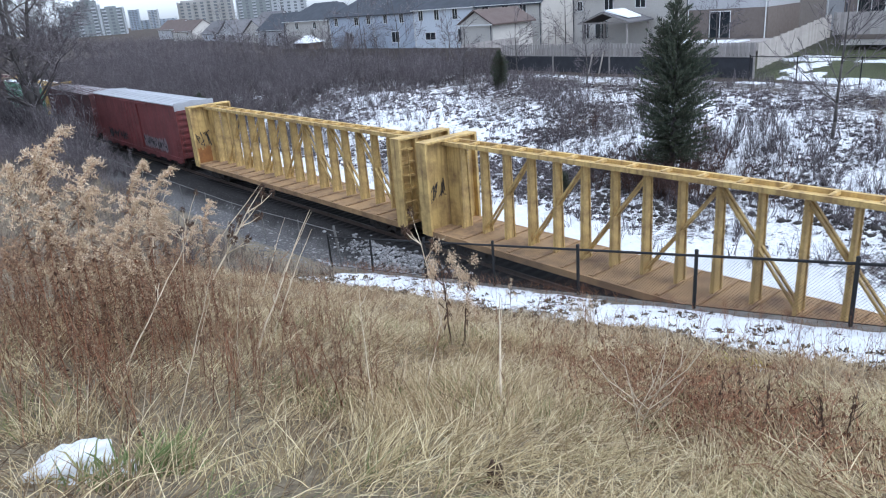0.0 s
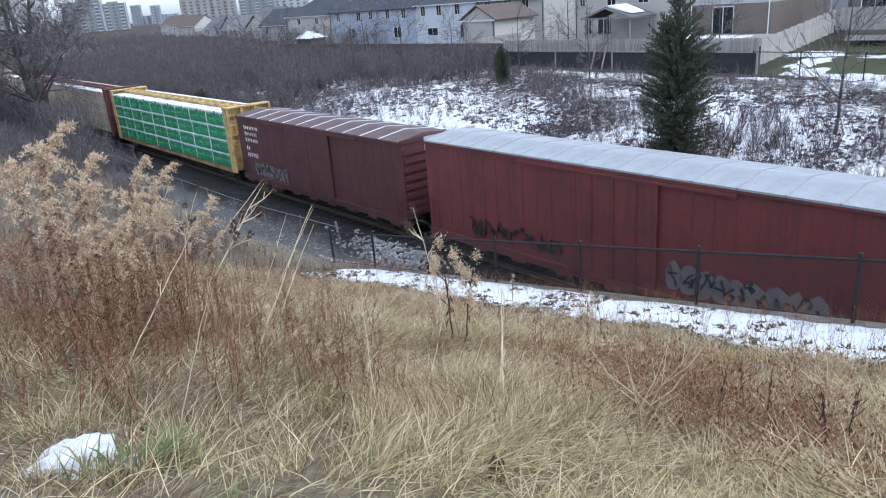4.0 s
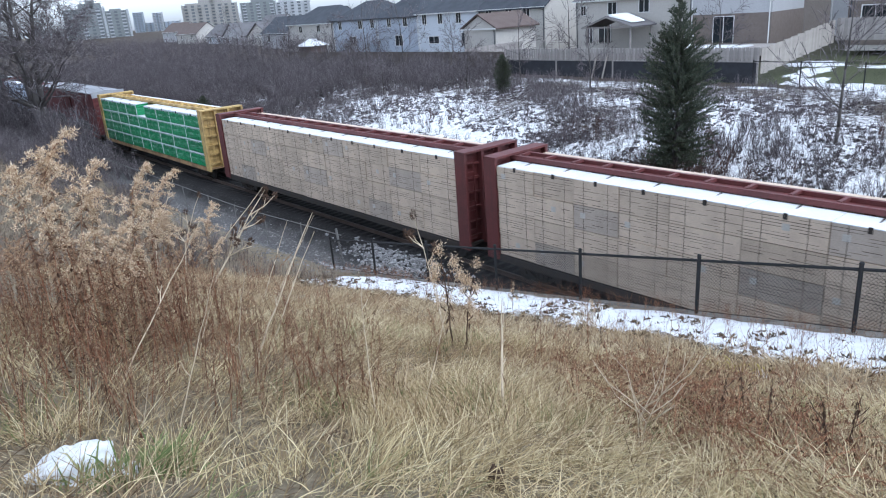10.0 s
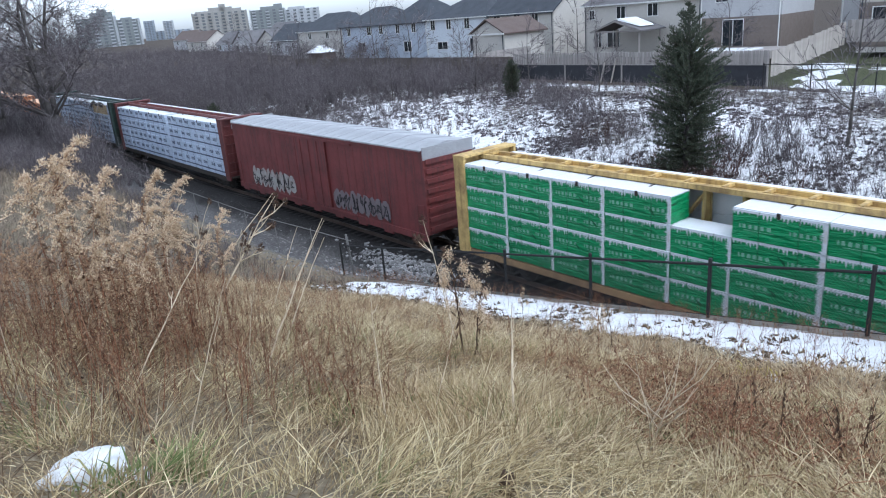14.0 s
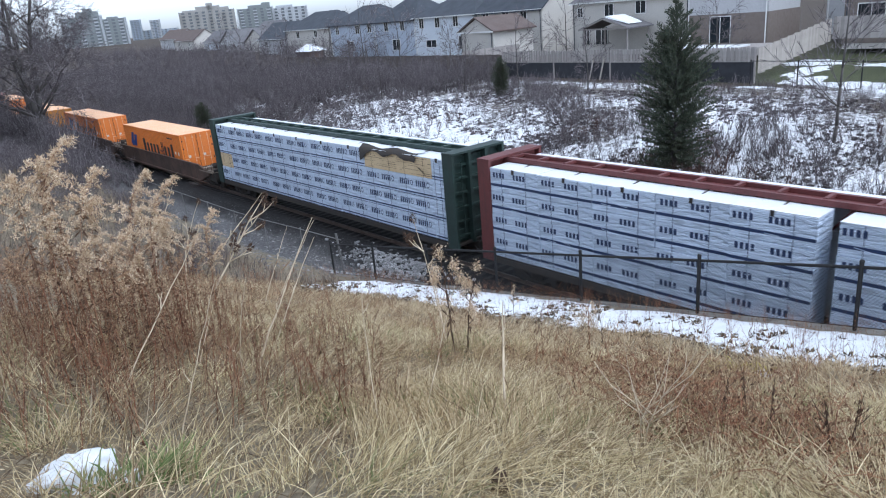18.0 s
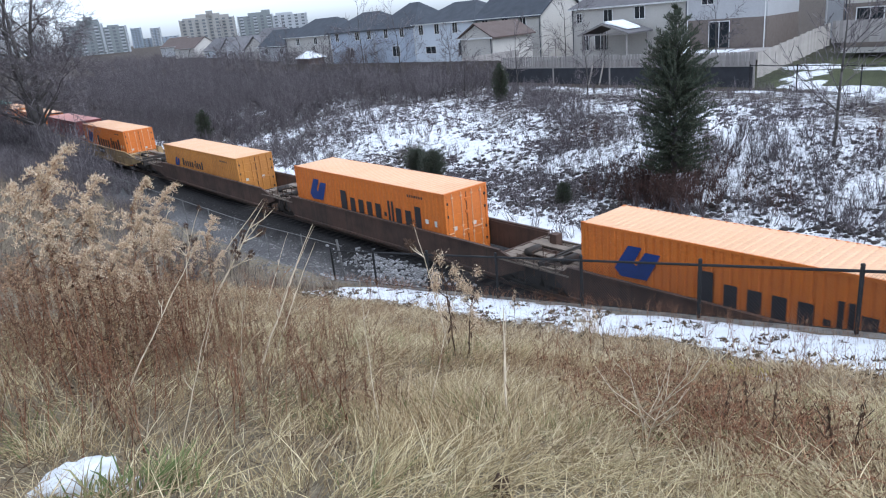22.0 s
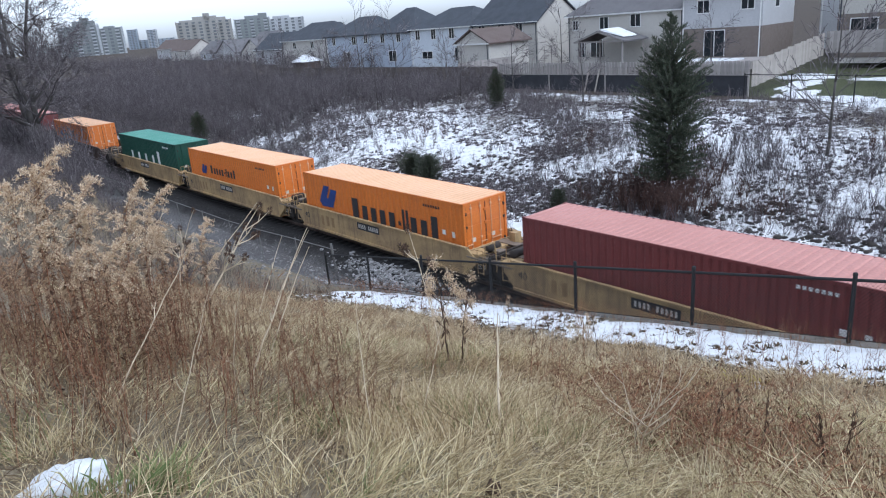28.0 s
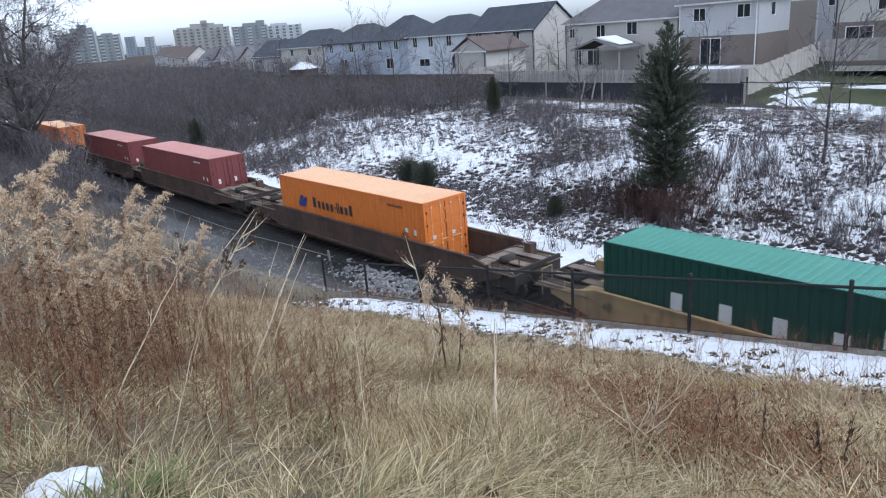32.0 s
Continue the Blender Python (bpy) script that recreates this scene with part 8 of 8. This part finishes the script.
def apartment_block(label, x, y, turn, wide, deep, top, floors, wall, ends, steps_=(), base=4.0):
    """A distant block of flats: floors with balconies and window strips, pale end walls, stepped top."""
    blk = thing("apartment_building", label, "building", "distant apartment buildings", pose(x, y, base, 0, 0, turn))
    h = top - base
    bm = bmesh.new()
    box(bm, -wide / 2, wide / 2, -deep / 2, deep / 2, 0, h)
    part("wall", bm, wall, blk)
    for a, b, up in steps_:
        bm = bmesh.new()
        box(bm, a * wide, b * wide, -deep * 0.4, deep * 0.4, h, h + up)
        part("roof_block", bm, wall, blk)
    st = h / floors
    bays = max(3, int(wide / 5.5))
    bm = bmesh.new()
    box(bm, -1.3, 1.3, -0.12, 0.02, 0.3, st * 0.72)
    pane = finish(bm, "window", M_FLATWINDOW)
    bm = bmesh.new()
    box(bm, -1.7, 1.7, -1.3, 0.0, 0, 0.2)
    box(bm, -1.7, 1.7, -1.3, -1.2, 0.2, 1.1)
    balc = finish(bm, "balcony", ends)
    for f in range(floors):
        for b in range(bays):
            px = -wide / 2 + wide * (b + 0.5) / bays
            share("window", pane, blk, pose(px, -deep / 2, f * st + 0.4))
            if b % 2 == 0:
                share("balcony", balc, blk, pose(px, -deep / 2, f * st))
    for e in (-1, 1):
        bm = bmesh.new()
        box(bm, *sorted((e * wide / 2, e * (wide / 2 + 0.8))), -deep / 2 - 0.5, deep / 2, 0, h + 0.5)
        part("end_wall", bm, ends, blk)
        for f in range(floors):
            share("window", pane, blk, pose(e * (wide / 2 + 0.8), 0, f * st + 0.4, 0, 0, 90 * e))
    return blk


apartment_block("distant grey apartment block with pale end walls", -290, 640, 18, 30, 18, 28.5, 9, M_FLATS, M_FLATS_PALE, ((-0.1, 0.45, 4.0), (0.1, 0.3, 6.5)))
apartment_block("distant tan apartment block with a stepped top", -193, 674, 14, 46, 18, 25.5, 8, M_FLATS_TAN, M_FLATS_TAN, ((-0.45, -0.2, 1.5), (-0.2, 0.25, 4.0), (0.0, 0.12, 6.5), (0.25, 0.42, 2.5)))
apartment_block("distant grey apartment block with a stepped top", -152, 684, 10, 30, 16, 24.5, 8, M_FLATS, M_FLATS_PALE, ((-0.2, 0.2, 2.5), (0.2, 0.45, 4.2)))
apartment_block("distant pale apartment block", -122, 690, 8, 30, 14, 23.0, 7, M_FLATS_PALE, M_FLATS_PALE, ((-0.4, 0.1, 2.0),))
apartment_block("distant grey wing of flats with a tall white end wall", -266, 648, 18, 17, 16, 25.5, 8, M_FLATS, M_FLATS_PALE, ((-0.3, 0.2, 1.5),))
apartment_block("distant blue glass tower block", -398, 1040, 12, 11, 12, 30.5, 12, M_FLATS_BLUE, M_FLATS_BLUE)
apartment_block("distant blue glass tower block", -375, 1050, 12, 11, 12, 28.5, 12, M_FLATS_BLUE, M_FLATS_PALE)
apartment_block("distant low glass block", -380, 1060, 12, 60, 18, 16, 5, M_FLATS_BLUE, M_FLATS_PALE)


# ---- fences behind the bank ----
def board_mesh(w, t, h, material, point=True):
    bm = bmesh.new()
    box(bm, -w / 2, w / 2, -t / 2, t / 2, 0, h - 0.06)
    if point:
        v = [bm.verts.new(p) for p in ((-w / 2, -t / 2, h - 0.06), (w / 2, -t / 2, h - 0.06), (w / 2, t / 2, h - 0.06), (-w / 2, t / 2, h - 0.06), (-w / 4, -t / 2, h), (w / 4, -t / 2, h), (w / 4, t / 2, h), (-w / 4, t / 2, h))]
        for q in ((4, 5, 6, 7), (0, 1, 5, 4), (1, 2, 6, 5), (2, 3, 7, 6), (3, 0, 4, 7)):
            bm.faces.new([v[i] for i in q])
    return finish(bm, "board", material)


def along(s, L, z):
    x, y, _, th = track_at(s)
    p = spot(s, L, z)
    return pose(p.x, p.y, p.z, 0, 0, math.degrees(th))


def back_fences():
    fence = thing("board_fence", "grey picket fence standing on dark boards", "fence")
    board = board_mesh(0.15, 0.03, 1.12, M_FENCEWOOD)
    i = 0
    s = -29.8
    while s < -2.3:
        share("board", board, fence, along(s, -36 + (0.025 if i % 2 else -0.025), 3.8 + random.uniform(-0.02, 0.02)))
        s += 0.165
        i += 1
    for a, b in ((-29.8, -22.9), (-22.9, -16.1), (-16.1, -9.2), (-9.2, -2.4)):
        bm = bmesh.new()
        # lower panels are near black, the pickets above them grey
        pts_box(bm, a + 0.02, b - 0.02, -36.12, -36.06, 1.6, 3.82)
        part("dark_panel", bm, M_FENCEDARK, fence)
        bm = bmesh.new()
        pts_box(bm, b - 0.1, b + 0.02, -36.1, -35.96, 1.6, 4.95)
        part("post", bm, M_FENCEWOOD, fence)
        bm = bmesh.new()
        pts_box(bm, a, b, -36.04, -35.96, 3.78, 3.88)
        part("rail", bm, M_FENCEWOOD, fence)
    for s in (-18.4, -17.2):
        bm = bmesh.new()
        beam(bm, spot(s, -35.6, 1.6), spot(s + 0.5, -35.9, 4.3), 0.12)
        part("prop", bm, M_FENCETAN, fence)
    old = thing("board_fence", "plain dark board fence along the top of the bank", "fence")
    board = board_mesh(0.3, 0.03, 2.1, M_FENCEBROWN, False)
    s = -78
    while s < -30:
        share("board", board, old, along(s, -36 + random.uniform(-0.02, 0.02), 2.6 + random.uniform(-0.03, 0.03)))
        s += 0.31
    yard = thing("board_fence", "tan board fence stepping up between two gardens", "fence")
    board = board_mesh(0.3, 0.03, 1.95, M_FENCETAN)
    for i in range(44):
        L = -36.2 - i * 0.3
        x, y, _, th = track_at(-2.2)
        p = spot(-2.2, L, 2.9 + 0.12 * int(i / 4) * 1.0)
        share("board", board, yard, pose(p.x, p.y, p.z, 0, 0, math.degrees(th) + 90))
    cross = thing("board_fence", "grey board fence across a garden", "fence")
    board = board_mesh(0.3, 0.03, 1.9, M_FENCEWOOD)
    for i in range(17):
        share("board", board, cross, along(-2.0 + i * 0.31, -49.5, 4.3))
    garden = thing("board_fence", "grey board fence between two gardens", "fence")
    for i in range(30):
        L = -36.4 - i * 0.31
        x, y, _, th = track_at(-36.6)
        p = spot(-36.6, L, 3.1)
        share("board", board, garden, pose(p.x, p.y, p.z, 0, 0, math.degrees(th) + 90))
    link = thing("chain_link_fence", "black chain-link fence above the bank", "fence")
    feet = [spot(s, -34.5 - 0.1 * k, ground_z(s, -34.5) - 0.1) for k, s in enumerate((-2.0, 1.5, 5.8, 10.0, 14.2, 18.4))]
    for f in feet:
        bm = bmesh.new()
        beam(bm, f, f + Vector((0, 0, 2.1)), 0.09, None, 8)
        part("post", bm, M_BLACK, link)
    for p, q in zip(feet, feet[1:]):
        bm = bmesh.new()
        beam(bm, p + Vector((0, 0, 2.0)), q + Vector((0, 0, 2.0)), 0.06, None, 6)
        part("top_rail", bm, M_BLACK, link)
        part("wire_mesh", wire_mesh(bmesh.new(), p, q, 1.9, 0.08, 0.2, 0.006), M_BLACK, link)


back_fences()


def garden_things():
    perg = thing("garden_pavilion", "open wooden garden pavilion with snow on its roof", "pavilion")
    s0, s1, l0, l1 = -30.3, -24.2, -50.0, -54.0
    for s in (s0, s1):
        for L in (l0, l1):
            bm = bmesh.new()
            beam(bm, spot(s, L, 2.6), spot(s, L, 6.0), 0.2)
            part("post", bm, M_FENCEWOOD, perg)
    mid = (s0 + s1) / 2
    for so, mt, lb in ((s0 - 0.5, M_SHINGLE_GREY, ""), (s1 + 0.5, M_SHINGLE_GREY, "")):
        bm = bmesh.new()
        solid(bm, [(so, l0 + 0.4, 5.9), (so, l1 - 0.4, 5.9), (mid, l1 - 0.4, 7.1), (mid, l0 + 0.4, 7.1)], [(so, l0 + 0.4, 6.05), (so, l1 - 0.4, 6.05), (mid, l1 - 0.4, 7.25), (mid, l0 + 0.4, 7.25)])
        part("roof", bm, mt, perg, lb)
    bm = bmesh.new()
    beam(bm, spot(s0 - 0.4, l0 + 0.35, 5.95), spot(mid, l0 + 0.35, 7.1), 0.16)
    beam(bm, spot(s1 + 0.4, l0 + 0.35, 5.95), spot(mid, l0 + 0.35, 7.1), 0.16)
    beam(bm, spot(s0, l0 + 0.35, 6.0), spot(s1, l0 + 0.35, 6.0), 0.16)
    part("truss", bm, M_FENCEWOOD, perg)
    bm = bmesh.new()
    q = [(mid + 0.15, 7.22), (s1 - 0.2, 6.42)]
    solid(bm, [(q[0][0], l0 + 0.1, q[0][1]), (q[0][0], l1 + 0.6, q[0][1]), (q[1][0], l1 + 0.9, q[1][1]), (q[1][0], l0 - 0.5, q[1][1])], [(q[0][0] + 0.1, l0, q[0][1] + 0.18), (q[0][0] + 0.1, l1 + 0.7, q[0][1] + 0.18), (q[1][0] - 0.2, l1 + 1.0, q[1][1] + 0.2), (q[1][0] - 0.2, l0 - 0.6, q[1][1] + 0.2)])
    part("roof_snow", bm, M_SNOW, perg, "patch of settled snow")
    deck = thing("garden_deck", "low garden deck under snow", "deck")
    bm = bmesh.new()
    pts_box(bm, -18.6, -8.6, -53.8, -46, 3.0, 3.75)
    part("platform", bm, M_FENCEWOOD, deck)
    bm = bmesh.new()
    pts_box(bm, -18.4, -10.4, -51, -46.2, 3.755, 3.87)
    part("snow_cover", bm, M_SNOW, deck, "settled snow")
    bin_ = thing("garden_box", "pale grey storage box on the deck", "box")
    bm = bmesh.new()
    pts_box(bm, -17.6, -16.5, -50.2, -49.4, 3.88, 5.1)
    part("body", bm, M_TRIM, bin_)
    bm = bmesh.new()
    pts_box(bm, -17.65, -16.45, -50.25, -49.35, 5.1, 5.18)
    part("lid", bm, M_SIDING_GREY, bin_)
    small = thing("garden_shed", "low garden shed with snow on its roof", "shed")
    bm = bmesh.new()
    pts_box(bm, -86.5, -82.5, -46, -43, 2.6, 4.9)
    part("wall", bm, M_SHINGLE_BROWN, small)
    bm = bmesh.new()
    solid(bm, [(-86.9, -42.7, 4.9), (-82.1, -42.7, 4.9), (-82.1, -46.3, 4.9), (-86.9, -46.3, 4.9)], [(-85.4, -44.4, 6.0), (-83.6, -44.4, 6.0), (-83.6, -44.6, 6.0), (-85.4, -44.6, 6.0)])
    part("roof", bm, M_SNOW, small, "roof under snow")
    # steps down from the deck between the houses
    stair = thing("garden_stairs", "wooden stairs with rails beside a house", "stairs")
    for i in range(8):
        bm = bmesh.new()
        pts_box(bm, -38.0, -36.9, -50.5 - i * 0.28, -50.2 - i * 0.28, 3.1 + i * 0.19, 3.18 + i * 0.19)
        part("step", bm, M_FENCEWOOD, stair)
    for s in (-38.05, -36.85):
        bm = bmesh.new()
        beam(bm, spot(s, -50.2, 4.0), spot(s, -52.6, 5.6), 0.08)
        beam(bm, spot(s, -50.2, 3.0), spot(s, -50.2, 4.0), 0.08)
        beam(bm, spot(s, -52.6, 3.0), spot(s, -52.6, 5.6), 0.08)
        part("handrail", bm, M_FENCEWOOD, stair)


garden_things()


# ---- what moves: the train runs along its track ----
def motions():
    for ob, s0 in MOVING:
        rows = []
        for i in range(17):
            t = i * 2.0
            x, y, z, th = track_at(s0 + train_at(t))
            rows.append((t, pose(x, y, z + ob.get("base_height", 0.0), 0, math.degrees(math.atan(-GRADE)), math.degrees(th))))
        walk(ob, rows)


motions()
